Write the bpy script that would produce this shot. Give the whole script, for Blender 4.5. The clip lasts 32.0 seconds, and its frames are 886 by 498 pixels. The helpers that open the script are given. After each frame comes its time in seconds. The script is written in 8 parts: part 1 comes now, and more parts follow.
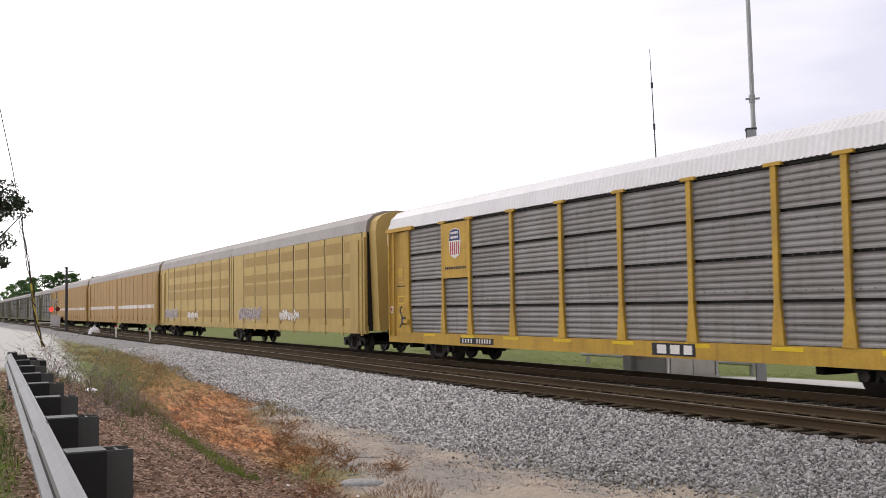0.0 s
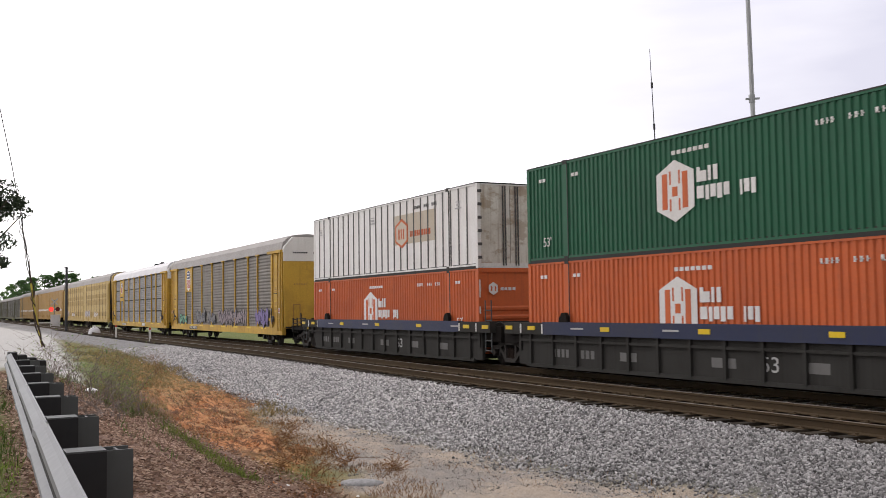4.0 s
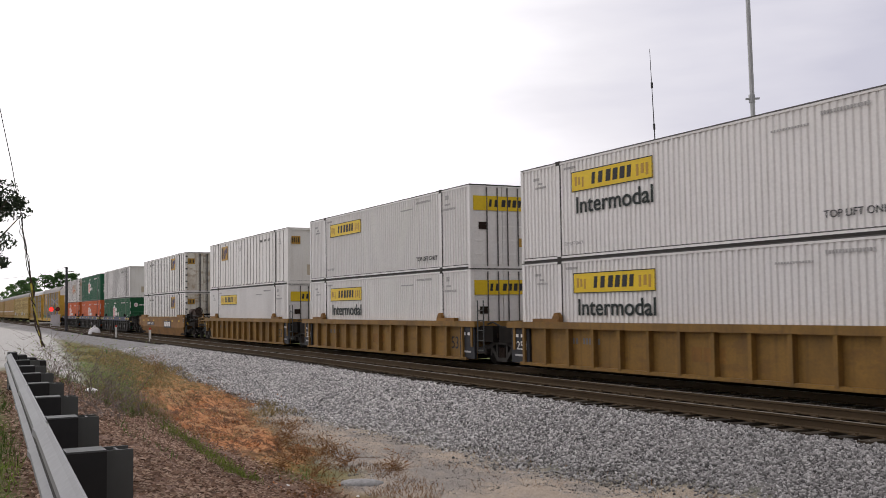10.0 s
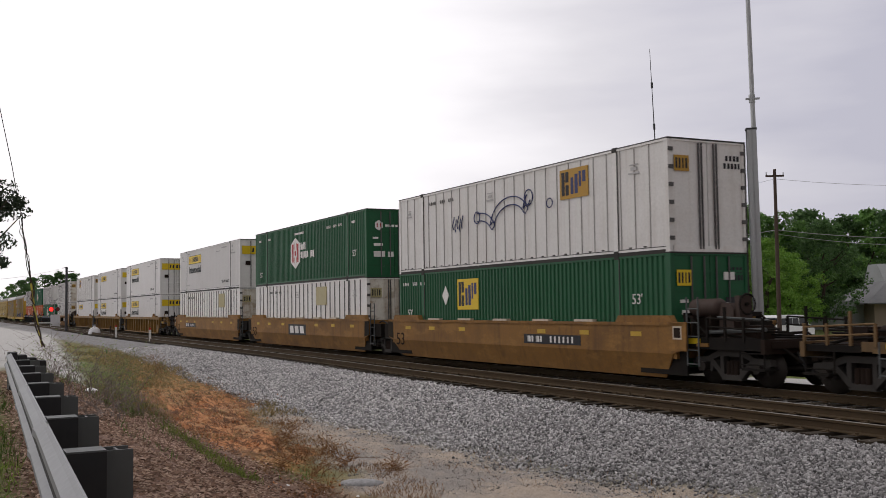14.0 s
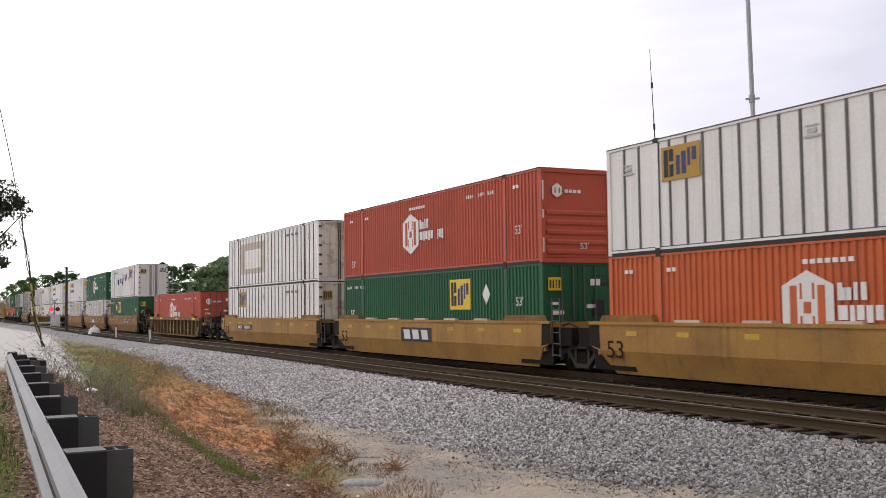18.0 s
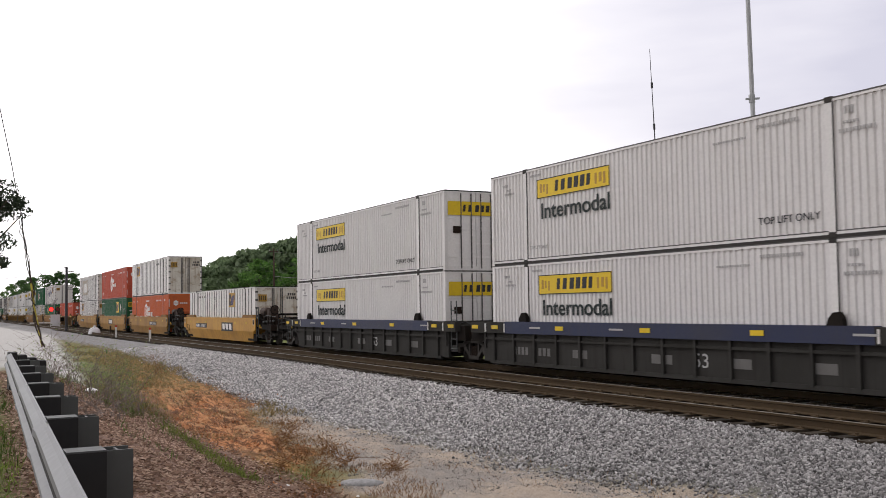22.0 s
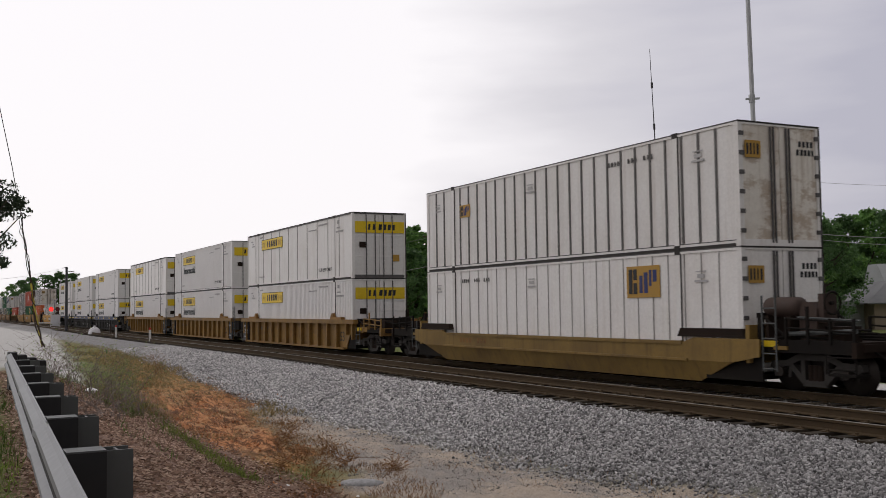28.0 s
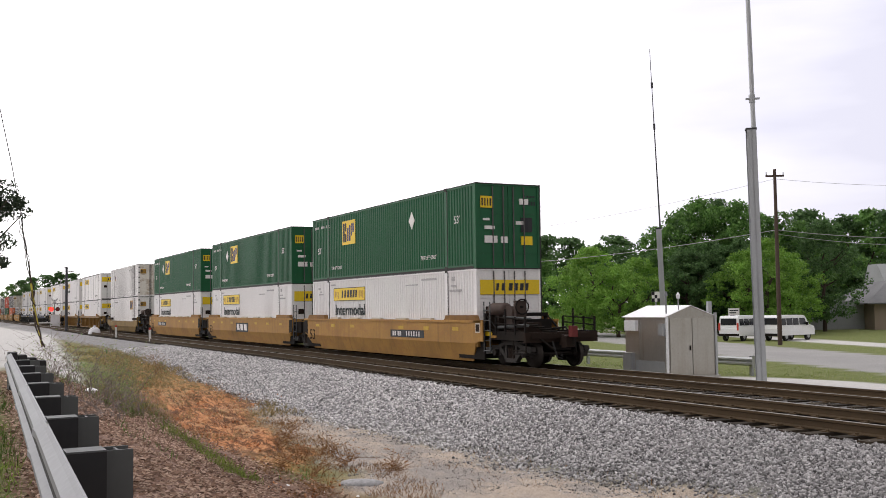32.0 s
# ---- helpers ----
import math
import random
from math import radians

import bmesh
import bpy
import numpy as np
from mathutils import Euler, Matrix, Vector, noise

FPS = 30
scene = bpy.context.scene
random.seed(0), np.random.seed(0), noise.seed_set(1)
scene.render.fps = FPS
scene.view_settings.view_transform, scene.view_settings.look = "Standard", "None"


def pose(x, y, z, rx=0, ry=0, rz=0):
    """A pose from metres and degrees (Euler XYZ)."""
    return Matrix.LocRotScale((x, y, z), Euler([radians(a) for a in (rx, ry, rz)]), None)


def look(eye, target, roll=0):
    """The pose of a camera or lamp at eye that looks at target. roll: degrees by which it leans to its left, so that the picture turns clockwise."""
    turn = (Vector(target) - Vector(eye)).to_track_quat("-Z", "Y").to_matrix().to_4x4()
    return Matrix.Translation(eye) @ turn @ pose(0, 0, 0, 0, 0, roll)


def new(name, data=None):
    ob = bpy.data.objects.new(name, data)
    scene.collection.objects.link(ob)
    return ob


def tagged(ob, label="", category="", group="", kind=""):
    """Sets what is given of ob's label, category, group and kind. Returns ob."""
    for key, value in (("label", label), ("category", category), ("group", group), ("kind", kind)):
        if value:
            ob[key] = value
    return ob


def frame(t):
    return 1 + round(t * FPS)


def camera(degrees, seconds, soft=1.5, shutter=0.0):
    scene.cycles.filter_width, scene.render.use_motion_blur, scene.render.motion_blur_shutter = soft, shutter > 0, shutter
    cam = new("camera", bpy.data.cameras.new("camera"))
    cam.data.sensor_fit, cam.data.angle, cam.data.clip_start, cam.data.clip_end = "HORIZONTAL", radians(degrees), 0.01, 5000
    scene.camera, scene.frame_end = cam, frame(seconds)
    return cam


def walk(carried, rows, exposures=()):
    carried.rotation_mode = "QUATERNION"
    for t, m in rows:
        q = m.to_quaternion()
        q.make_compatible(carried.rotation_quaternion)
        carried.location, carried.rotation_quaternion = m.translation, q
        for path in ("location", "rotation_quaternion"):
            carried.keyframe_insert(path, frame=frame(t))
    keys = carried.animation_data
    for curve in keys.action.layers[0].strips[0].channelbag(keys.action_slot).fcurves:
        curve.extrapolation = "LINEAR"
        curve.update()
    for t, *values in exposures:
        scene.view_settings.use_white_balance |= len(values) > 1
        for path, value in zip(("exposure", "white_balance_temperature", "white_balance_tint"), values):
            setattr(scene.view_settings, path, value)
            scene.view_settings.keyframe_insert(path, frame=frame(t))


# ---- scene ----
cam = camera(47.16, 32.0, soft=0.7, shutter=0.08)
EYE = (0.0, 0.0, 1.9365)
HEAD, PITCH = radians(27.337), radians(3.289)
AIM = (EYE[0] + math.sin(HEAD) * math.cos(PITCH), EYE[1] + math.cos(HEAD) * math.cos(PITCH), EYE[2] + math.sin(PITCH))
STAND = look(EYE, AIM, -0.771)
walk(cam, [(0.0, STAND), (32.0, STAND)], [(0.0, 0.02), (3.0, -0.06), (6.0, 0.08), (7.0, 0.0), (8.0, -0.14), (9.0, -0.2), (10.0, -0.38), (11.0, -0.5), (13.0, -0.7), (14.0, -0.6), (14.5, -0.52), (16.4, -0.32), (17.0, -0.1), (18.0, -0.04), (19.0, 0.0), (20.0, -0.06), (21.0, -0.2), (22.0, -0.2), (23.0, -0.22), (24.0, -0.34), (25.0, -0.52), (25.5, -0.56), (28.0, -0.72), (30.0, -0.71), (31.0, -0.3), (32.0, 0.08)])

# ---- sky and sun: a bright overcast afternoon ----
world = bpy.data.worlds.new("overcast_sky")
scene.world = world
world.use_nodes = True
wn, wl = world.node_tree.nodes, world.node_tree.links
wn.clear()
w_out = wn.new("ShaderNodeOutputWorld")
w_bg = wn.new("ShaderNodeBackground")
w_sky = wn.new("ShaderNodeTexSky")
w_sky.sky_type, w_sky.sun_disc = "NISHITA", False
w_sky.sun_elevation, w_sky.sun_rotation = radians(48), radians(-35)
w_sky.air_density, w_sky.dust_density = 1.0, 4.0
w_gain = wn.new("ShaderNodeMixRGB")
w_gain.blend_type, w_gain.inputs[0].default_value = "MULTIPLY", 1.0
w_gain.inputs[2].default_value = (0.1, 0.1, 0.1, 1)
w_co = wn.new("ShaderNodeTexCoord")
w_map = wn.new("ShaderNodeMapping")
w_map.inputs["Scale"].default_value = (2.0, 2.0, 9.0)
w_noise = wn.new("ShaderNodeTexNoise")
w_noise.inputs["Scale"].default_value, w_noise.inputs["Detail"].default_value = 1.9, 5.0
w_dot = wn.new("ShaderNodeVectorMath")
w_dot.operation = "DOT_PRODUCT"
w_dot.inputs[1].default_value = (math.sin(radians(66)), math.cos(radians(66)), 0.1)
w_sum = wn.new("ShaderNodeMath")
w_sum.operation, w_sum.inputs[1].default_value = "MULTIPLY_ADD", 0.16
# a greyer bank of cloud to the east of a white overcast
w_ramp = wn.new("ShaderNodeValToRGB")
cr = w_ramp.color_ramp
cr.elements[0].position, cr.elements[0].color = 0.80, (1.76, 1.70, 1.735, 1)
cr.elements[1].position, cr.elements[1].color = 1.0, (0.88, 0.862, 1.0, 1)
e = cr.elements.new(0.90)
e.color = (1.24, 1.20, 1.27, 1)
w_less = wn.new("ShaderNodeMath")
w_less.operation, w_less.inputs[1].default_value = "SUBTRACT", 0.045
w_mix = wn.new("ShaderNodeMixRGB")
w_mix.inputs[0].default_value = 0.9
wl.new(w_sky.outputs[0], w_gain.inputs[1])
wl.new(w_co.outputs["Generated"], w_map.inputs[0])
wl.new(w_map.outputs[0], w_noise.inputs["Vector"])
wl.new(w_co.outputs["Generated"], w_dot.inputs[0])
wl.new(w_noise.outputs["Fac"], w_sum.inputs[0])
wl.new(w_dot.outputs["Value"], w_sum.inputs[2])
wl.new(w_sum.outputs[0], w_less.inputs[0])
wl.new(w_less.outputs[0], w_ramp.inputs[0])
wl.new(w_gain.outputs[0], w_mix.inputs[1])
wl.new(w_ramp.outputs[0], w_mix.inputs[2])
# the cloud is brightest round the hidden sun and duller behind
w_side = wn.new("ShaderNodeVectorMath")
w_side.operation = "DOT_PRODUCT"
w_side.inputs[1].default_value = (0.0, 0.9, 0.44)
w_fall = wn.new("ShaderNodeMapRange")
w_fall.interpolation_type = "SMOOTHSTEP"
for i, v in enumerate((-0.7, 0.8, 0.34, 1.0)):
    w_fall.inputs[i + 1].default_value = v
w_dim = wn.new("ShaderNodeMixRGB")
w_dim.blend_type, w_dim.inputs[0].default_value = "MULTIPLY", 1.0
wl.new(w_co.outputs["Generated"], w_side.inputs[0])
wl.new(w_side.outputs["Value"], w_fall.inputs[0])
wl.new(w_mix.outputs[0], w_dim.inputs[1])
wl.new(w_fall.outputs[0], w_dim.inputs[2])
wl.new(w_dim.outputs[0], w_bg.inputs[0])
w_bg.inputs[1].default_value = 1.0
wl.new(w_bg.outputs[0], w_out.inputs[0])

sun = new("sun", bpy.data.lights.new("sun", "SUN"))
sun.data.energy, sun.data.angle, sun.data.color = 0.4, radians(20), (1.0, 0.96, 0.9)
sun.matrix_world = look((-30, 45, 60), (0, 0, 0))


# ---- the line of the train and its way along it ----
RAIL_X = 17.94      # centre of the track the train is on


def bend(y):
    """Sideways offset of the line, which bends gently to the right."""
    u = min(max(y - 12, 0), 88)
    return 1.95e-4 * (0.5 * u * u + 88 * max(y - 100, 0))


def lean(y):
    return -math.degrees(1.95e-4 * min(max(y - 12, 0), 88))


def ease(a, b, x):
    u = min(max((x - a) / (b - a), 0), 1)
    return u * u * (3 - 2 * u)


def near_line(y):
    """Centre of the empty nearer track."""
    return 13.32 + 0.75 * ease(14, 46, y) + bend(y)


NEAR_Z = 0.12


def run(t):
    """Metres the train has gone at t seconds."""
    x = t / 32
    return t * (17.0104 + x * (1.8172 + x * (-1.431 + x * 0.623)))


MOVERS = []


def ride(ob, at, z=0.0):
    """Put ob on the line at `at` metres; motions() keys it along."""
    MOVERS.append((ob, at, z))
    ob.matrix_world = pose(RAIL_X + bend(at), at, z, 0, 0, lean(at))
    return ob


# ---- materials ----
def nodes_of(name):
    m = bpy.data.materials.new(name)
    m.use_nodes = True
    nt = m.node_tree
    return m, nt, nt.nodes["Principled BSDF"]


def noise_node(nt, scale, detail=3.0, stretch=None, rough=0.6):
    co = nt.nodes.new("ShaderNodeTexCoord")
    n = nt.nodes.new("ShaderNodeTexNoise")
    n.inputs["Scale"].default_value, n.inputs["Detail"].default_value = scale, detail
    n.inputs["Roughness"].default_value = rough
    mp = nt.nodes.new("ShaderNodeMapping")
    if stretch:
        mp.inputs["Scale"].default_value = stretch
    info = nt.nodes.new("ShaderNodeObjectInfo")
    mul = nt.nodes.new("ShaderNodeMath")
    mul.operation, mul.inputs[1].default_value = "MULTIPLY", 37.0
    nt.links.new(info.outputs["Random"], mul.inputs[0])
    nt.links.new(mul.outputs[0], mp.inputs["Location"])
    nt.links.new(co.outputs["Object"], mp.inputs[0])
    nt.links.new(mp.outputs[0], n.inputs["Vector"])
    return n


def ramp_node(nt, src, lo, hi, a=(0, 0, 0, 1), b=(1, 1, 1, 1)):
    r = nt.nodes.new("ShaderNodeValToRGB")
    r.color_ramp.elements[0].position, r.color_ramp.elements[1].position = lo, hi
    r.color_ramp.elements[0].color, r.color_ramp.elements[1].color = a, b
    nt.links.new(src, r.inputs[0])
    return r


def mix_node(nt, fac, a, b, mode="MIX"):
    m = nt.nodes.new("ShaderNodeMixRGB")
    m.blend_type = mode
    for i, s in enumerate((fac, a, b)):
        if hasattr(s, "is_linked"):
            nt.links.new(s, m.inputs[i])
        else:
            m.inputs[i].default_value = s if i == 0 else (*s[:3], 1)
    return m


def bump_node(nt, b, src, strength, dist=0.01):
    n = nt.nodes.new("ShaderNodeBump")
    n.inputs["Strength"].default_value, n.inputs["Distance"].default_value = strength, dist
    nt.links.new(src, n.inputs["Height"])
    nt.links.new(n.outputs[0], b.inputs["Normal"])


def paint(name, col, dirt=(0.16, 0.12, 0.08), amount=0.35, streak=0.4, rough=0.55, metal=0.0, grain=0.15, vary=0.06, sheen=0.3, patches=None):
    """Weathered paint or metal: blotches, rain streaks and fine grain."""
    m, nt, b = nodes_of(name)
    big = noise_node(nt, 0.55, 4.0)
    fine = noise_node(nt, 14.0, 5.0)
    run_ = noise_node(nt, 1.0, 4.0, (5.0, 5.0, 0.25))
    r1 = ramp_node(nt, big.outputs["Fac"], 0.45, 0.78, (0, 0, 0, 1), (amount,) * 3 + (1,))
    r2 = ramp_node(nt, run_.outputs["Fac"], 0.52, 0.82, (0, 0, 0, 1), (streak,) * 3 + (1,))
    r3 = ramp_node(nt, fine.outputs["Fac"], 0.2, 0.85, (1 - grain,) * 3 + (1,), (1 + grain * 0.4,) * 3 + (1,))
    c1 = mix_node(nt, r1.outputs[0], col, dirt)
    c2 = mix_node(nt, r2.outputs[0], c1.outputs[0], dirt)
    if patches:
        # rubbed or rusted patches of another colour, with crisp edges
        worn = noise_node(nt, 1.3, 7.0, (1.0, 0.55, 1.6), 0.7)
        rw = ramp_node(nt, worn.outputs["Fac"], 0.52, 0.6, (0, 0, 0, 1), (patches[1],) * 3 + (1,))
        c2 = mix_node(nt, rw.outputs[0], c2.outputs[0], patches[0])
    c3 = mix_node(nt, 1.0, c2.outputs[0], r3.outputs[0], "MULTIPLY")
    info = nt.nodes.new("ShaderNodeObjectInfo")
    rv = ramp_node(nt, info.outputs["Random"], 0.0, 1.0, (1 - vary,) * 3 + (1,), (1 + vary,) * 3 + (1,))
    c4 = mix_node(nt, 1.0, c3.outputs[0], rv.outputs[0], "MULTIPLY")
    nt.links.new(c4.outputs[0], b.inputs["Base Color"])
    rr = ramp_node(nt, fine.outputs["Fac"], 0.2, 0.9, (max(rough - 0.12, 0.05),) * 3 + (1,), (min(rough + 0.2, 1),) * 3 + (1,))
    nt.links.new(rr.outputs[0], b.inputs["Roughness"])
    b.inputs["Metallic"].default_value = metal
    b.inputs["Specular IOR Level"].default_value = sheen
    bump_node(nt, b, fine.outputs["Fac"], 0.12, 0.004)
    return m


JB_WHITE = paint("white_box_paint", (0.755, 0.735, 0.728), (0.42, 0.38, 0.33), 0.12, 0.18, 0.5)
EMP_WHITE = paint("aged_white_paint", (0.75, 0.73, 0.715), (0.38, 0.31, 0.24), 0.22, 0.34, 0.5)
OLD_WHITE = paint("old_cream_paint", (0.70, 0.66, 0.60), (0.24, 0.145, 0.065), 0.6, 0.9, 0.6, patches=((0.27, 0.16, 0.07), 0.5))
POST_GREY = paint("grimy_grey_post", (0.10, 0.095, 0.095), (0.05, 0.04, 0.035), 0.4, 0.4, 0.6)
RIB_GREY = paint("mid_grey_rib", (0.115, 0.108, 0.105), (0.06, 0.05, 0.042), 0.4, 0.4, 0.6)
POST_PALE = paint("pale_grey_post", (0.42, 0.40, 0.39), (0.2, 0.17, 0.14), 0.4, 0.5, 0.6)
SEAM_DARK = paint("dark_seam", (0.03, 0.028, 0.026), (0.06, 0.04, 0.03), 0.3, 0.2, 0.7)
ORANGE = paint("faded_orange_paint", (0.57, 0.125, 0.036), (0.22, 0.06, 0.035), 0.35, 0.4, 0.55)
RED_ORANGE = paint("red_orange_paint", (0.48, 0.085, 0.045), (0.2, 0.05, 0.03), 0.3, 0.35, 0.55)
GREEN = paint("deep_green_paint", (0.009, 0.092, 0.035), (0.02, 0.06, 0.035), 0.3, 0.3, 0.5)
GREEN_DARK = paint("dark_green_paint", (0.012, 0.105, 0.05), (0.02, 0.05, 0.035), 0.35, 0.3, 0.5)
OCHRE = paint("ochre_car_paint", (0.255, 0.14, 0.033), (0.085, 0.05, 0.022), 0.65, 0.75, 0.65, grain=0.3, patches=((0.17, 0.088, 0.03), 0.5))
LIGHT_OCHRE = paint("pale_ochre_car_paint", (0.385, 0.205, 0.048), (0.13, 0.07, 0.03), 0.6, 0.65, 0.65, grain=0.25, patches=((0.30, 0.14, 0.045), 0.45))
BROWN = paint("rust_brown_car_paint", (0.25, 0.122, 0.03), (0.07, 0.036, 0.02), 0.7, 0.7, 0.7, grain=0.3, patches=((0.36, 0.19, 0.05), 0.4))
YELLOW = paint("fresh_yellow_car_paint", (0.54, 0.29, 0.055), (0.2, 0.1, 0.035), 0.5, 0.55, 0.6, grain=0.2, patches=((0.36, 0.18, 0.045), 0.4))
DULL_OCHRE = paint("dull_brown_ribbed_paint", (0.155, 0.092, 0.038), (0.055, 0.036, 0.022), 0.5, 0.5, 0.7)
FISH_OCHRE = paint("grimy_olive_ochre_paint", (0.24, 0.15, 0.04), (0.085, 0.05, 0.022), 0.7, 0.7, 0.7, grain=0.25)
SIGN_YELLOW = paint("sign_yellow", (0.72, 0.50, 0.015), (0.4, 0.28, 0.05), 0.15, 0.2, 0.45)
SIGN_KHAKI = paint("khaki_faded_sign", (0.42, 0.36, 0.19), (0.5, 0.46, 0.36), 0.5, 0.4, 0.6)
FADED_REFLECTOR = paint("faded_yellow_reflector", (0.54, 0.35, 0.04), (0.25, 0.14, 0.04), 0.5, 0.4, 0.6)
SIGN_OCHRE = paint("faded_ochre_sign", (0.42, 0.24, 0.04), (0.3, 0.2, 0.08), 0.3, 0.3, 0.55)
SIGN_WASHED = paint("washed_out_sign", (0.52, 0.44, 0.34), (0.6, 0.58, 0.54), 0.5, 0.4, 0.6)
SIGN_BLACK = paint("lettering_black", (0.02, 0.02, 0.025), (0.1, 0.1, 0.1), 0.2, 0.2, 0.6)
SIGN_GREEN = paint("lettering_dark_green", (0.009, 0.017, 0.017), (0.1, 0.1, 0.1), 0.1, 0.1, 0.6)
SIGN_BLUE = paint("lettering_blue", (0.03, 0.04, 0.14), (0.15, 0.15, 0.15), 0.2, 0.2, 0.6)
SIGN_RED = paint("emblem_red", (0.42, 0.03, 0.03), (0.2, 0.1, 0.1), 0.2, 0.2, 0.6)
SIGN_WHITE = paint("lettering_white", (0.74, 0.72, 0.70), (0.4, 0.36, 0.32), 0.25, 0.3, 0.6)
SIGN_GREY = paint("faint_grey_lettering", (0.42, 0.41, 0.41), (0.5, 0.48, 0.46), 0.4, 0.4, 0.6)
SIGN_FAINT = paint("worn_away_lettering", (0.15, 0.145, 0.14), (0.07, 0.065, 0.06), 0.6, 0.6, 0.7)
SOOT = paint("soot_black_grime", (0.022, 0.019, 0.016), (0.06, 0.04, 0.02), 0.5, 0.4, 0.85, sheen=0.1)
TANK_BROWN = paint("rusty_brown_tank", (0.055, 0.035, 0.028), (0.035, 0.024, 0.018), 0.5, 0.4, 0.7)
WELL_GREY = paint("sooty_grey_car_paint", (0.042, 0.04, 0.037), (0.018, 0.016, 0.014), 0.6, 0.6, 0.85, sheen=0.15)
WELL_BLUE = paint("navy_sill_paint", (0.024, 0.031, 0.075), (0.05, 0.045, 0.04), 0.4, 0.3, 0.55)
TRUCK = paint("oily_black_steel", (0.013, 0.011, 0.010), (0.034, 0.026, 0.019), 0.5, 0.3, 0.9, sheen=0.1)
TRUCK_RUST = paint("rusty_brown_steel", (0.026, 0.017, 0.013), (0.014, 0.011, 0.009), 0.5, 0.4, 0.9, sheen=0.1)
FRAME_GREY = paint("dusty_cast_steel", (0.05, 0.045, 0.041), (0.024, 0.02, 0.017), 0.5, 0.4, 0.8, sheen=0.2)
WHEEL = paint("worn_wheel_steel", (0.045, 0.037, 0.032), (0.02, 0.017, 0.014), 0.4, 0.1, 0.5, 0.5)
GALV = paint("weathered_galvanised_sheet", (0.245, 0.237, 0.232), (0.14, 0.12, 0.105), 0.6, 0.7, 0.55, 0.2)
GALV_BROWN = paint("dust_browned_galvanised_sheet", (0.225, 0.208, 0.188), (0.12, 0.10, 0.085), 0.7, 0.75, 0.65, 0.15, patches=((0.19, 0.17, 0.15), 0.4))
ROOF_PALE = paint("pale_metal_roof", (0.62, 0.61, 0.63), (0.35, 0.34, 0.34), 0.3, 0.2, 0.4, 0.3)
ROOF_GREY = paint("grey_metal_roof", (0.33, 0.31, 0.30), (0.2, 0.18, 0.16), 0.4, 0.3, 0.5, 0.3)
AUTO_YELLOW = paint("golden_yellow_car_paint", (0.56, 0.345, 0.05), (0.20, 0.11, 0.03), 0.5, 0.55, 0.6, grain=0.22, patches=((0.40, 0.225, 0.045), 0.35))
AUTO_TAN = paint("faded_tan_yellow_paint", (0.50, 0.355, 0.12), (0.25, 0.16, 0.06), 0.35, 0.4, 0.6)
AUTO_SCREEN = paint("perforated_screen_panel", (0.40, 0.275, 0.095), (0.26, 0.17, 0.06), 0.3, 0.3, 0.7)
AUTO_BROWN = paint("brownish_yellow_paint", (0.37, 0.22, 0.065), (0.17, 0.095, 0.035), 0.35, 0.4, 0.6)
# distance haze on the far racks' posts is put into this dull olive
HAZE_COAT = paint("haze_dulled_coat", (0.16, 0.15, 0.10), (0.1, 0.09, 0.06), 0.4, 0.4, 0.7)
TAG_GREEN = paint("sprayed_mint", (0.16, 0.36, 0.25), (0.1, 0.2, 0.15), 0.2, 0.1, 0.6)
TAG_PINK = paint("sprayed_pale_pink", (0.30, 0.245, 0.26), (0.2, 0.16, 0.17), 0.4, 0.3, 0.6)
TAG_GREY = paint("sprayed_dull_grey", (0.21, 0.205, 0.21), (0.13, 0.12, 0.12), 0.4, 0.3, 0.6)
TAG_VIOLET = paint("sprayed_violet", (0.22, 0.17, 0.36), (0.12, 0.1, 0.2), 0.3, 0.1, 0.6)
TAG_INK = paint("sprayed_ink", (0.03, 0.03, 0.05), (0.08, 0.08, 0.1), 0.2, 0.1, 0.6)
RAIL = paint("rusty_rail_steel", (0.075, 0.052, 0.031), (0.036, 0.026, 0.017), 0.5, 0.1, 0.8, sheen=0.1)
RAIL_TOP = paint("worn_rail_head", (0.24, 0.21, 0.18), (0.10, 0.08, 0.062), 0.5, 0.0, 0.45, 0.6)
TIE = paint("creosoted_wood", (0.036, 0.029, 0.022), (0.095, 0.075, 0.053), 0.6, 0.1, 0.95, grain=0.4, vary=0.3, sheen=0.1)
ZINC = paint("galvanised_steel", (0.40, 0.41, 0.42), (0.25, 0.24, 0.23), 0.3, 0.25, 0.45, 0.5)
ZINC_PALE = paint("bright_galvanised_rail", (0.24, 0.245, 0.255), (0.15, 0.15, 0.155), 0.45, 0.3, 0.55, 0.2)
POST_STEEL = paint("dull_dark_steel_post", (0.095, 0.10, 0.10), (0.05, 0.05, 0.05), 0.4, 0.4, 0.6, 0.2)
BLOCK = paint("black_offset_block", (0.018, 0.018, 0.02), (0.05, 0.045, 0.04), 0.3, 0.2, 0.7)
SHED = paint("brushed_aluminium", (0.46, 0.44, 0.41), (0.30, 0.25, 0.19), 0.45, 0.5, 0.36, 0.75)
SHED_ROOF = paint("white_metal_roof", (0.82, 0.82, 0.83), (0.6, 0.58, 0.55), 0.2, 0.1, 0.4)
POLE_WOOD = paint("weathered_pole_wood", (0.075, 0.05, 0.04), (0.035, 0.025, 0.02), 0.5, 0.6, 0.85)
MAST_DARK = paint("dark_mast_metal", (0.05, 0.05, 0.055), (0.03, 0.03, 0.03), 0.2, 0.2, 0.6)
CABLE = paint("dark_cable", (0.03, 0.03, 0.03), (0.06, 0.06, 0.06), 0.2, 0.0, 0.6)
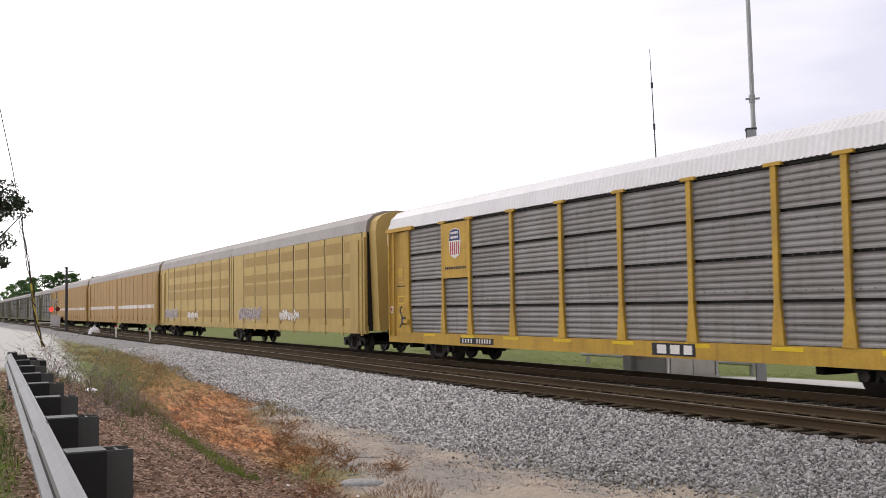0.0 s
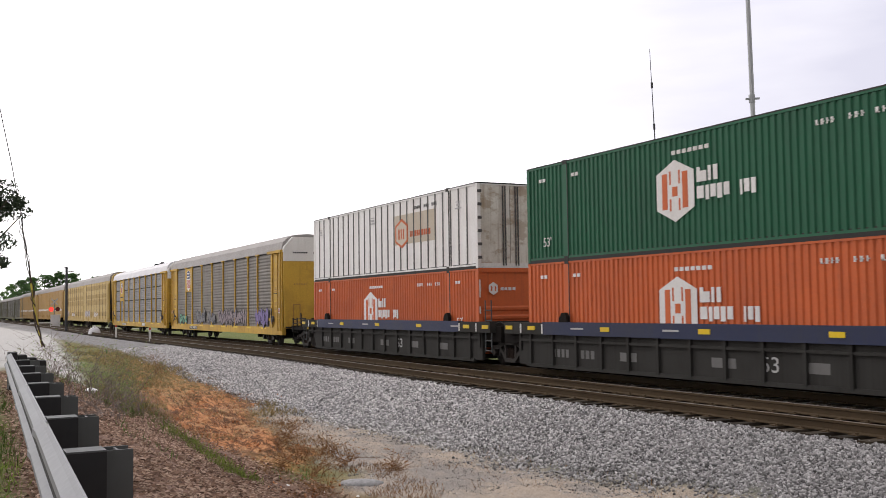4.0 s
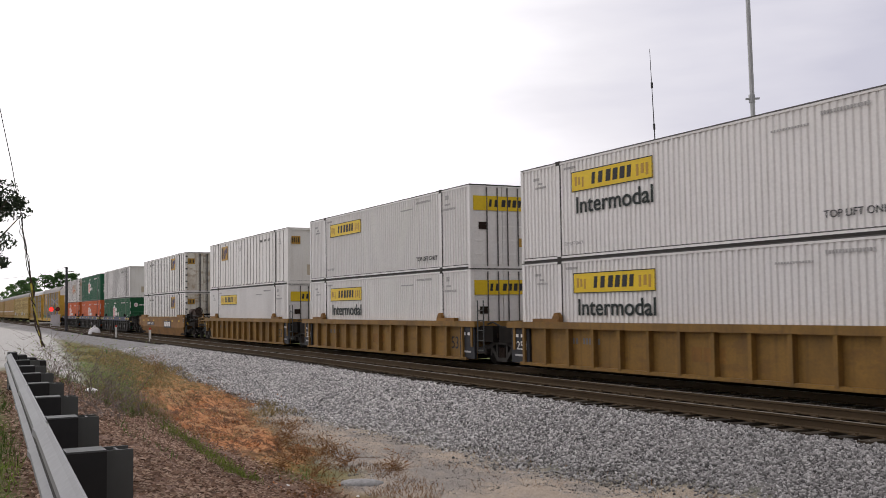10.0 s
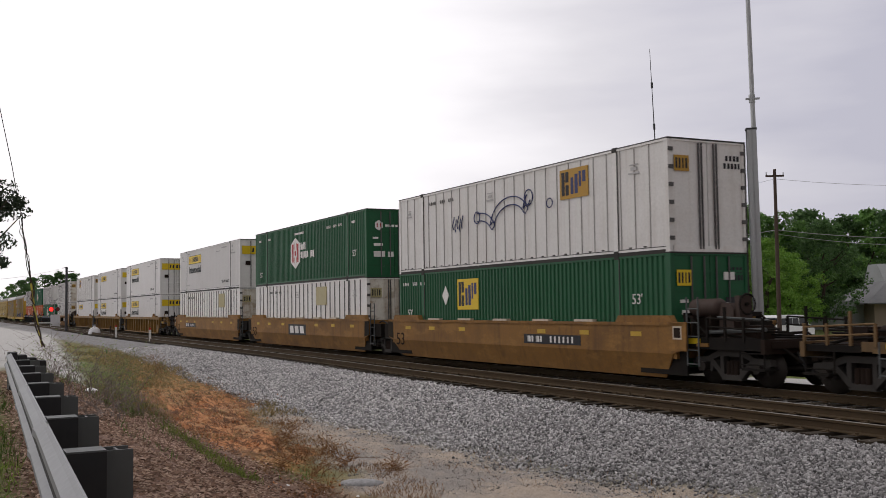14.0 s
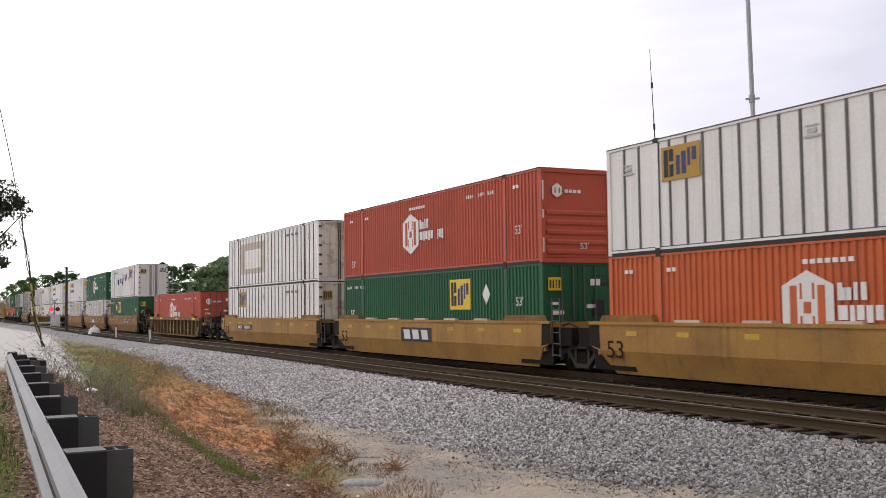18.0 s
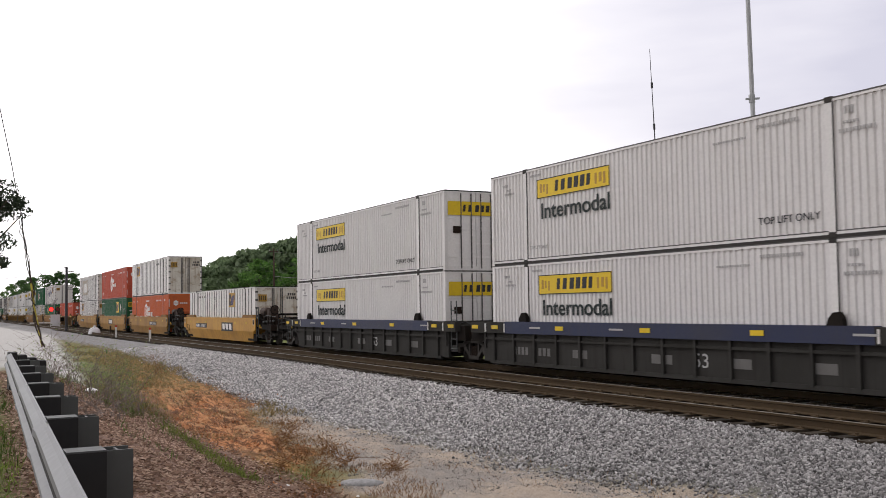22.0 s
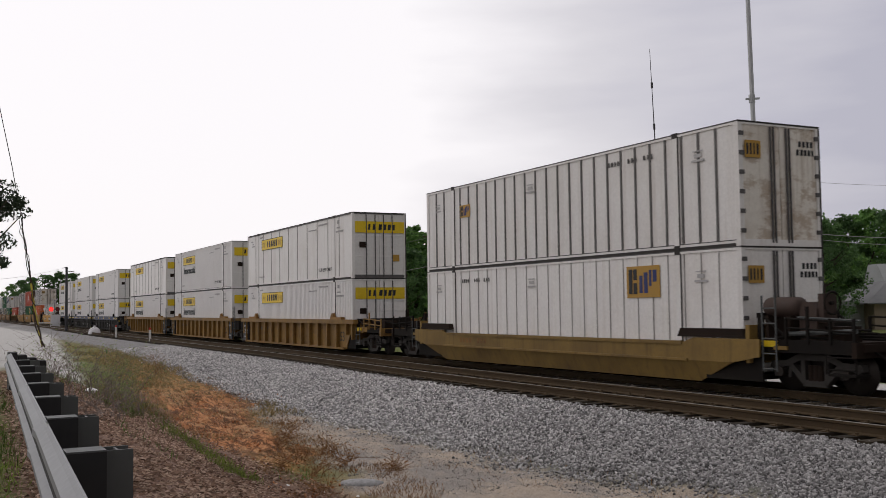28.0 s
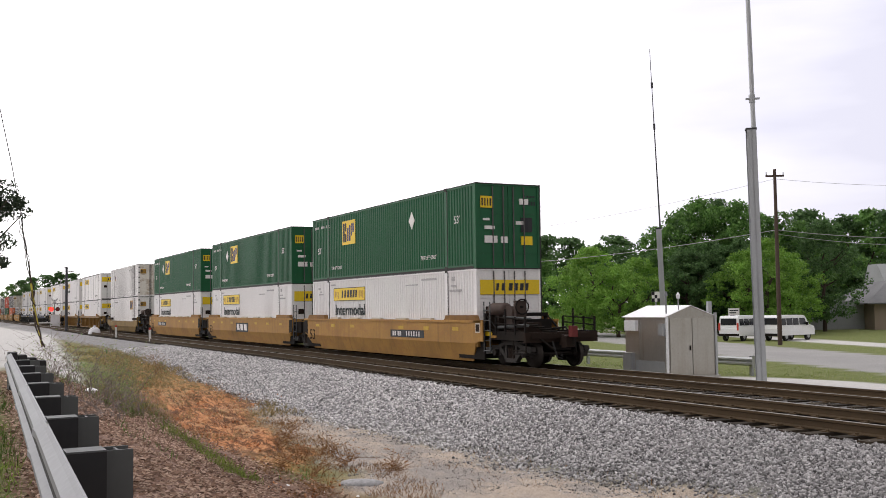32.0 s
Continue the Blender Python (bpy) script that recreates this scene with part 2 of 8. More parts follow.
CABLE_PALE = paint("weathered_pale_cable", (0.34, 0.34, 0.33), (0.2, 0.2, 0.2), 0.3, 0.0, 0.6)
WHITE_PAINT = paint("clean_white_paint", (0.80, 0.80, 0.81), (0.5, 0.48, 0.45), 0.15, 0.15, 0.4)
TANK_WHITE = paint("tank_white_paint", (0.70, 0.69, 0.72), (0.4, 0.37, 0.35), 0.3, 0.3, 0.5)
RED_PAINT = paint("red_band", (0.5, 0.05, 0.03), (0.3, 0.08, 0.06), 0.2, 0.2, 0.5)
MARKER_RED = paint("dull_red_plastic", (0.16, 0.022, 0.02), (0.06, 0.02, 0.02), 0.4, 0.3, 0.6)
GLASS_DARK = paint("dark_window_glass", (0.018, 0.02, 0.024), (0.03, 0.03, 0.03), 0.2, 0.1, 0.1)
RUBBER = paint("black_rubber", (0.02, 0.02, 0.02), (0.06, 0.055, 0.05), 0.3, 0.1, 0.8)
BRICK_TAN = paint("tan_brick_wall", (0.34, 0.27, 0.21), (0.24, 0.19, 0.15), 0.4, 0.3, 0.85)
SIDING = paint("grey_siding", (0.30, 0.31, 0.31), (0.2, 0.2, 0.19), 0.3, 0.3, 0.8)
SHINGLE = paint("grey_shingles", (0.17, 0.17, 0.175), (0.1, 0.1, 0.1), 0.5, 0.3, 0.9, grain=0.4)
CONCRETE = paint("pale_concrete", (0.45, 0.43, 0.40), (0.3, 0.27, 0.24), 0.4, 0.1, 0.9)
ROCK_GREY = paint("gritty_grey_rock", (0.36, 0.355, 0.36), (0.17, 0.16, 0.155), 0.5, 0.3, 0.95, grain=0.6)
WEED_STEM = paint("rusty_dry_stem", (0.23, 0.115, 0.05), (0.11, 0.055, 0.03), 0.5, 0.2, 0.95)
BARK = paint("bark", (0.07, 0.05, 0.038), (0.035, 0.028, 0.022), 0.6, 0.5, 0.95)
TWIG = paint("dry_twig_bark", (0.27, 0.225, 0.20), (0.13, 0.10, 0.09), 0.5, 0.2, 0.95)
YELLOW_GUARD = paint("yellow_guard", (0.50, 0.42, 0.06), (0.3, 0.25, 0.1), 0.3, 0.3, 0.6)


def glow(name, col, strength):
    m, nt, b = nodes_of(name)
    b.inputs["Base Color"].default_value = (*col, 1)
    b.inputs["Emission Color"].default_value = (*col, 1)
    b.inputs["Emission Strength"].default_value = strength
    return m


RED_LIGHT = glow("lit_red_lens", (1.0, 0.014, 0.012), 5.0)


def leafy(name, a, b_, c, rough=0.6):
    """Leaves: three greens mixed leaf by leaf, with some light let through."""
    m, nt, b = nodes_of(name)
    geo = nt.nodes.new("ShaderNodeNewGeometry")
    r = ramp_node(nt, geo.outputs["Random Per Island"], 0.0, 1.0, (*a, 1), (*c, 1))
    k = r.color_ramp.elements.new(0.5)
    k.color = (*b_, 1)
    big = noise_node(nt, 0.35, 2.0)
    rb = ramp_node(nt, big.outputs["Fac"], 0.3, 0.7, (0.75, 0.75, 0.75, 1), (1.25, 1.25, 1.25, 1))
    c2 = mix_node(nt, 1.0, r.outputs[0], rb.outputs[0], "MULTIPLY")
    nt.links.new(c2.outputs[0], b.inputs["Base Color"])
    b.inputs["Roughness"].default_value = rough
    b.inputs["Specular IOR Level"].default_value = 0.25
    tr = nt.nodes.new("ShaderNodeBsdfTranslucent")
    nt.links.new(c2.outputs[0], tr.inputs[0])
    ad = nt.nodes.new("ShaderNodeMixShader")
    ad.inputs[0].default_value = 0.42
    nt.links.new(b.outputs[0], ad.inputs[1])
    nt.links.new(tr.outputs[0], ad.inputs[2])
    nt.links.new(ad.outputs[0], nt.nodes["Material Output"].inputs[0])
    return m


LEAF_MID = leafy("mid_green_leaves", (0.058, 0.125, 0.03), (0.10, 0.21, 0.048), (0.17, 0.30, 0.08))
LEAF_DARK = leafy("dark_green_leaves", (0.05, 0.095, 0.036), (0.08, 0.155, 0.052), (0.13, 0.22, 0.08))
# distance haze is put into this leaf colour: paler, greyer greens
LEAF_HILL = leafy("haze_tinted_hill_leaves", (0.11, 0.155, 0.085), (0.155, 0.215, 0.115), (0.21, 0.275, 0.15))
LEAF_LIGHT = leafy("light_green_leaves", (0.11, 0.22, 0.035), (0.17, 0.32, 0.05), (0.24, 0.40, 0.08))
# backlit darkness of the roadside tree is put into these leaf greens
LEAF_BACKLIT = leafy("backlit_dark_leaves", (0.018, 0.028, 0.016), (0.03, 0.045, 0.024), (0.05, 0.07, 0.035))
GRASS = leafy("green_grass_blades", (0.06, 0.12, 0.02), (0.09, 0.17, 0.03), (0.16, 0.22, 0.06))
WEED = leafy("dry_weeds", (0.20, 0.085, 0.03), (0.31, 0.155, 0.06), (0.20, 0.115, 0.05), 0.9)
STRAW = leafy("straw_blades", (0.36, 0.25, 0.11), (0.42, 0.31, 0.16), (0.26, 0.24, 0.09), 0.9)
LAWN = leafy("bright_lawn_blades", (0.14, 0.21, 0.04), (0.22, 0.30, 0.06), (0.30, 0.34, 0.10), 0.8)
HAZE_GREEN = leafy("pale_green_weed", (0.13, 0.17, 0.06), (0.20, 0.25, 0.09), (0.27, 0.28, 0.13), 0.9)
CLAY_CLOD = leafy("dry_clay_clods", (0.32, 0.12, 0.05), (0.46, 0.20, 0.09), (0.58, 0.34, 0.19), 0.95)
LITTER = leafy("brown_leaf_litter", (0.07, 0.042, 0.03), (0.28, 0.175, 0.125), (0.56, 0.42, 0.33), 0.95)


def stones(name, a, b_, c, rough=0.9, fresh=False):
    m, nt, b = nodes_of(name)
    geo = nt.nodes.new("ShaderNodeNewGeometry")
    r = ramp_node(nt, geo.outputs["Random Per Island"], 0.0, 1.0, (*a, 1), (*c, 1))
    k = r.color_ramp.elements.new(0.55)
    k.color = (*b_, 1)
    n = noise_node(nt, 40.0, 4.0)
    rn = ramp_node(nt, n.outputs["Fac"], 0.25, 0.8, (0.75, 0.75, 0.75, 1), (1.15, 1.15, 1.15, 1))
    c2 = mix_node(nt, 1.0, r.outputs[0], rn.outputs[0], "MULTIPLY")
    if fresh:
        # vignetting put into the stone colour: darker at the near end, paler further on
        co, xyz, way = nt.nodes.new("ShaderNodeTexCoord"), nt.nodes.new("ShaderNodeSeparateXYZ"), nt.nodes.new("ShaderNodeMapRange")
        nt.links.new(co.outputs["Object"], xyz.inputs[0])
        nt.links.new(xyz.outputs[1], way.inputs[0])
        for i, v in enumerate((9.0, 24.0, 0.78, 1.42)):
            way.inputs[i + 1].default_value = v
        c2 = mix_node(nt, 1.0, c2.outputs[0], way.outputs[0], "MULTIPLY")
    nt.links.new(c2.outputs[0], b.inputs["Base Color"])
    b.inputs["Roughness"].default_value = rough
    return m


TRACK_STONE = stones("oily_track_stone", (0.02, 0.017, 0.014), (0.075, 0.062, 0.05), (0.20, 0.17, 0.14))
SAND_STONE = stones("dusty_small_stone", (0.15, 0.135, 0.125), (0.33, 0.30, 0.275), (0.54, 0.50, 0.47))
# fresh=True here turns on the painted near-to-far vignetting
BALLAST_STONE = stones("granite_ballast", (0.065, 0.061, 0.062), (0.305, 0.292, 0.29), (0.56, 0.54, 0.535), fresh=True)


# ---- mesh building ----
class Geo:
    def __init__(self):
        self.v, self.f = [], []

    def face(self, *pts):
        k = len(self.v)
        self.v.extend(pts)
        self.f.append(tuple(range(k, k + len(pts))))

    def box(self, x0, x1, y0, y1, z0, z1, cut=0.0):
        """A box; cut chamfers its long upright edges."""
        k = len(self.v)
        self.v += [(x, y, z) for z in (z0, z1) for x, y in ((x0, y0), (x1, y0), (x1, y1), (x0, y1))]
        self.f += [tuple(k + i for i in q) for q in ((3, 2, 1, 0), (4, 5, 6, 7), (0, 1, 5, 4), (1, 2, 6, 5), (2, 3, 7, 6), (3, 0, 4, 7))]
        return self

    def loft(self, rings, caps=True, closed=True):
        k, n = len(self.v), len(rings[0])
        for r in rings:
            self.v.extend(r)
        for i in range(len(rings) - 1):
            for j in range(n if closed else n - 1):
                a, b = k + i * n + j, k + i * n + (j + 1) % n
                self.f.append((a, b, b + n, a + n))
        if caps and closed:
            self.f.append(tuple(range(k + n - 1, k - 1, -1)))
            e0 = k + (len(rings) - 1) * n
            self.f.append(tuple(range(e0, e0 + n)))
        return self

    def prism(self, outline, x0, x1):
        """Outline of (y, z) drawn out from x0 to x1."""
        return self.loft([[(x0, y, z) for y, z in outline], [(x1, y, z) for y, z in outline]])

    def tube(self, a, b, r0, r1=None, n=8):
        a, b = Vector(a), Vector(b)
        r1 = r0 if r1 is None else r1
        d = (b - a).normalized()
        s = d.orthogonal().normalized()
        t = d.cross(s)
        ring = lambda c, r: [tuple(c + (s * math.cos(q) + t * math.sin(q)) * r) for q in (2 * math.pi * i / n for i in range(n))]
        return self.loft([ring(a, r0), ring(b, r1)])

    def path(self, pts, radii, n=6):
        rings = []
        for i, p in enumerate(pts):
            d = (Vector(pts[min(i + 1, len(pts) - 1)]) - Vector(pts[max(i - 1, 0)])).normalized()
            s = d.orthogonal().normalized()
            t = d.cross(s)
            r = radii[i] if hasattr(radii, "__len__") else radii
            rings.append([tuple(Vector(p) + (s * math.cos(q) + t * math.sin(q)) * r) for q in (2 * math.pi * j / n for j in range(n))])
        return self.loft(rings)

    def mesh(self, name, mat, smooth=False):
        me = bpy.data.meshes.new(name)
        me.from_pydata(self.v, [], self.f)
        bm = bmesh.new()
        bm.from_mesh(me)
        bmesh.ops.recalc_face_normals(bm, faces=bm.faces)
        bm.to_mesh(me)
        bm.free()
        if smooth:
            for p in me.polygons:
                p.use_smooth = True
        me.materials.append(mat)
        return me


MESHES = {}


def cached(key, make):
    if key not in MESHES:
        MESHES[key] = make()
    return MESHES[key]


def part(name, me, parent, label="", at=None):
    ob = new(name, me)
    ob.parent = parent
    if at is not None:
        ob.location = at
    if label:
        ob["label"] = label
    return ob


def thing(name, label, category, group="", kind=""):
    return tagged(new(name), label, category, group, kind)


def box_part(name, dims, mat, parent, label="", at=None):
    me = cached((name, mat.name, tuple(round(d, 4) for d in dims)), lambda: Geo().box(*dims).mesh(name, mat))
    return part(name, me, parent, label, at)


def letters(name, text, mat, parent, width, height, origin, face="side", label="", bold=0.0):
    """Raised lettering on the near side ('side') or the rear end ('rear'); origin is its lower left corner."""
    def make():
        cu = bpy.data.curves.new(name, "FONT")
        cu.body, cu.extrude, cu.offset = text, 0.002, bold
        tmp = bpy.data.objects.new(name, cu)
        me = bpy.data.meshes.new_from_object(tmp)
        co = np.array([v.co[:] for v in me.vertices])
        lo, hi = co.min(0), co.max(0)
        co = (co - lo) / (hi - lo + 1e-9) * (width, height, 0.006)
        q = np.stack([-co[:, 2], -co[:, 0], co[:, 1]], 1) if face == "side" else np.stack([co[:, 0], -co[:, 2], co[:, 1]], 1)
        me.vertices.foreach_set("co", q.ravel())
        me.materials.clear()
        me.materials.append(mat)
        bpy.data.objects.remove(tmp)
        return me
    return part(name, cached((text, mat.name, width, height, face), make), parent, label, origin)


def stuffy(ob):
    ob["kind"] = "stuff"
    return ob


def bars(name, mat, parent, spans, z0, z1, x, label="", face="side"):
    """A row of upright bars for writing too small to read; spans are (start, end) along the side."""
    g = Geo()
    for a, b in spans:
        if face == "side":
            g.box(x - 0.004, x, -b, -a, z0, z1)
        else:
            g.box(a, b, x - 0.004, x, z0, z1)
    return stuffy(part(name, g.mesh(name, mat), parent, label))


# ---- the train: boxes ----
L2, W2, BOX_H = 8.075, 1.295, 2.896


def fold(x_out, x_in, y0, y1, z0, z1, pitch):
    """A sheet folded into upright corrugations, from y0 to y1."""
    g, n = Geo(), max(int(round((y1 - y0) / pitch)), 1)
    p = (y1 - y0) / n
    line = []
    for i in range(n):
        a = y0 + i * p
        line += [(x_out, a), (x_out, a + p * 0.4), (x_in, a + p * 0.55), (x_in, a + p * 0.85)]
    line.append((x_out, y1))
    return g.loft([[(x, y, z0) for x, y in line], [(x, y, z1) for x, y in line]], closed=False)


def flat_sheet(x, y0, y1, z0, z1):
    g = Geo()
    g.box(x - 0.008, x + 0.008, y0, y1, z0, z1)
    return g


STYLES = {
    # side, pitch, posts, door
    "fine": dict(pitch=0.195, deep=0.034),
    "deep": dict(pitch=0.205, deep=0.036),
    "ribbed": dict(rib=0.62, rib_w=0.07),
    "panel": dict(rib=0.62, rib_w=0.02),
    "plate": dict(rib=1.45, rib_w=0.014),
}


def container(label, style, mat, rib_mat=None, door="rods", door_mat=None, rail_mat=None, far_mat=None):
    c = thing("shipping_container", label, "container", "stacked containers on the train")
    st = STYLES[style]
    rail_mat, door_mat, rib_mat = rail_mat or mat, door_mat or mat, rib_mat or mat
    k = (style, mat.name)
    zb, zt = 0.125, BOX_H - 0.075
    if "pitch" in st:
        near = cached(("near",) + k, lambda: fold(-W2 + 0.012, -W2 + 0.012 + st["deep"], -L2 + 0.14, L2 - 0.14, zb, zt, st["pitch"]).mesh("side_wall", mat))
    else:
        near = cached(("near",) + k, lambda: flat_sheet(-W2 + 0.034, -L2 + 0.14, L2 - 0.14, zb, zt).mesh("side_wall", mat))
    part("side_wall", near, c)
    part("side_wall", cached(("off",) + k, lambda: flat_sheet(W2 - 0.03, -L2 + 0.14, L2 - 0.14, zb, zt).mesh("side_wall", mat)), c)
    roof = part("roof", cached(("roof", mat.name), lambda: fold(0, 0.02, -L2 + 0.1, L2 - 0.1, -W2 + 0.05, W2 - 0.05, 0.35).mesh("roof", mat)), c)
    roof.matrix_local = Matrix(((0, 0, 1, 0), (0, 1, 0, 0), (-1, 0, 0, BOX_H - 0.015), (0, 0, 0, 1)))
    part("floor", cached(("floor", mat.name), lambda: Geo().box(-W2 + 0.04, W2 - 0.04, -L2 + 0.05, L2 - 0.05, 0.03, 0.16).mesh("floor", SEAM_DARK)), c)
    part("front_wall", cached(("front",) + k, lambda: Geo().box(-W2 + 0.06, W2 - 0.06, L2 - 0.06, L2 - 0.02, zb, zt).mesh("front_wall", mat)), c)
    for sx in (-1, 1):
        x0, x1 = sorted((sx * W2, sx * (W2 - 0.07)))
        box_part("top_rail", (x0, x1, -L2 + 0.12, L2 - 0.12, zt - 0.005, BOX_H), rail_mat, c)
        box_part("bottom_rail", (x0, x1, -L2 + 0.12, L2 - 0.12, 0.0, zb + 0.005), mat, c)
        for sy in (-1, 1):
            y0, y1 = sorted((sy * L2, sy * (L2 - 0.15)))
            a0, a1 = sorted((sx * W2, sx * (W2 - 0.13)))
            box_part("corner_post", (a0, a1, y0, y1, 0.0, BOX_H), mat, c)
    # dark strip painted in for the shadow between stacked boxes
    box_part("foot_gap", (-W2 - 0.004, -W2 + 0.03, -L2 + 0.16, L2 - 0.16, -0.004, 0.07), SEAM_DARK, c)
    # lifting posts with their castings, a little inside each end
    for yc in (L2 - 2.08, -L2 + 2.2):
        box_part("lift_post", (-W2 - 0.006, -W2 + 0.05, -0.09, 0.09, 0.1, BOX_H - 0.02), mat, c, at=(0, yc, 0))
        if style != "plate":
            box_part("post_seam", (-W2 - 0.009, -W2 + 0.02, -0.112, -0.09, 0.1, BOX_H - 0.1), RIB_GREY if style in ("ribbed", "panel") else POST_GREY, c, at=(0, yc, 0))
        box_part("lift_casting", (-W2 - 0.012, -W2 + 0.16, -0.1, 0.1, BOX_H - 0.10, BOX_H + 0.025), SEAM_DARK, c, "dark steel lifting casting", at=(0, yc, 0))
        box_part("lift_casting", (-W2 - 0.012, -W2 + 0.16, -0.1, 0.1, -0.01, 0.12), SEAM_DARK, c, "dark steel lifting casting", at=(0, yc, 0))
    if "rib" in st:
        n = int(round((2 * L2 - 0.3) / st["rib"]))
        rib = cached(("rib", style, rib_mat.name), lambda: Geo().box(-W2 + 0.004, -W2 + 0.03, -st["rib_w"] / 2, st["rib_w"] / 2, zb, zt).mesh("side_post", rib_mat))
        for i in range(1, n):
            y = L2 - 0.15 - (2 * L2 - 0.3) * i / n
            if min(abs(y - L2 + 2.08), abs(y + L2 - 2.2)) > 0.16:
                part("side_post", rib, c, at=(0, y, 0))
                if style == "panel":
                    box_part("drain_slot", (-W2 + 0.012, -W2 + 0.028, 0.18, 0.29, 0.16, 0.195), SEAM_DARK, c, at=(0, y, 0))
    if style in ("fine", "ribbed", "panel"):
        # dark line painted in for the shade above the bottom rail
        box_part("rail_seam", (-W2 - 0.003, -W2 + 0.03, -L2 + 0.15, L2 - 0.15, zb + 0.004, zb + 0.026), POST_GREY, c)
    box_part("roof_seam", (-W2 - 0.003, -W2 + 0.03, -L2, L2, BOX_H - 0.026, BOX_H + 0.006), POST_GREY if style in ("fine", "ribbed", "panel") else SEAM_DARK, c)
    # rear end
    ye = -L2
    if door != "plain":
        box_part("frame_edge", (-W2, W2 + 0.004, ye - 0.004, ye + 0.05, BOX_H - 0.035, BOX_H + 0.008), SEAM_DARK, c)
        box_part("frame_edge", (W2 - 0.05, W2 + 0.005, ye - 0.004, ye + 0.05, 0.0, BOX_H - 0.04), SEAM_DARK, c)
    if door == "plain":
        box_part("rear_wall", (-W2 + 0.1, W2 - 0.1, ye + 0.05, ye + 0.09, 0.12, zt), door_mat, c, "plain pressed end wall")
        box_part("end_header", (-W2 + 0.12, W2 - 0.12, ye, ye + 0.06, zt - 0.06, BOX_H), rail_mat, c)
        if style == "deep":
            def press():
                g = Geo()
                for i in range(5):
                    z = 0.22 + i * 0.3
                    g.loft([[(x, ye + 0.055, z), (x, ye + 0.012, z + 0.06), (x, ye + 0.012, z + 0.14), (x, ye + 0.055, z + 0.2)] for x in (-W2 + 0.2, W2 - 0.2)])
                return g.mesh("pressing", door_mat)
            stuffy(part("pressing", cached(("press", door_mat.name), press), c, "sideways pressed folds"))
            letters("lettering", "53'", SIGN_WHITE, c, 0.32, 0.2, (0.1, ye + 0.008, 0.42), face="rear")
            for xx in (-W2 + 0.06, W2 - 0.06):
                bars("post_stencil", SIGN_WHITE, c, [(xx - 0.025, xx + 0.025)], 0.3, 0.75, ye - 0.001, face="rear")
                bars("post_stencil", SIGN_WHITE, c, [(xx - 0.025, xx + 0.025)], 1.35, 1.6, ye - 0.001, face="rear")
                bars("post_stencil", SIGN_WHITE, c, [(xx - 0.025, xx + 0.025)], 1.9, 2.5, ye - 0.001, face="rear")
        box_part("end_sill", (-W2 + 0.05, W2 - 0.05, ye - 0.005, ye + 0.06, 0.0, 0.14), rail_mat, c)
        return c
    for sx in (-1, 1):
        a, b = sorted((sx * 0.012, sx * (W2 - 0.12)))
        box_part("door", (a, b, ye + 0.025, ye + 0.07, 0.16, zt), door_mat, c)
        for h in (0.35, 0.8, 1.25, 1.7, 2.15, 2.6):
            a, b = sorted((sx * (W2 - 0.16), sx * (W2 - 0.01)))
            if door == "hinged":
                box_part("hinge", (a, b, ye - 0.02, ye + 0.03, h - 0.05, h + 0.05), POST_GREY, c)
        for xr in (0.2, 0.62 if door != "hinged" else 0.3):
            rod = cached(("lock_rod", door), lambda: Geo().tube((0, 0, 0.08), (0, 0, BOX_H - 0.1), 0.024).mesh("lock_rod", POST_GREY))
            part("lock_rod", rod, c, "dark upright lock rod", at=(sx * xr, ye - 0.005, 0))
    box_part("door_header", (-W2 + 0.1, W2 - 0.1, ye, ye + 0.07, zt, BOX_H), rail_mat, c)
    box_part("door_sill", (-W2 + 0.1, W2 - 0.1, ye, ye + 0.07, 0.0, 0.16), rail_mat, c)
    if door == "rods":
        for h in (0.5, 0.98, 1.46, 1.9, 2.42):
            box_part("door_seam", (-W2 + 0.13, W2 - 0.13, ye + 0.012, ye + 0.026, h - 0.03, h + 0.03), door_mat, c)
    return c


SIDE = -W2 - 0.003


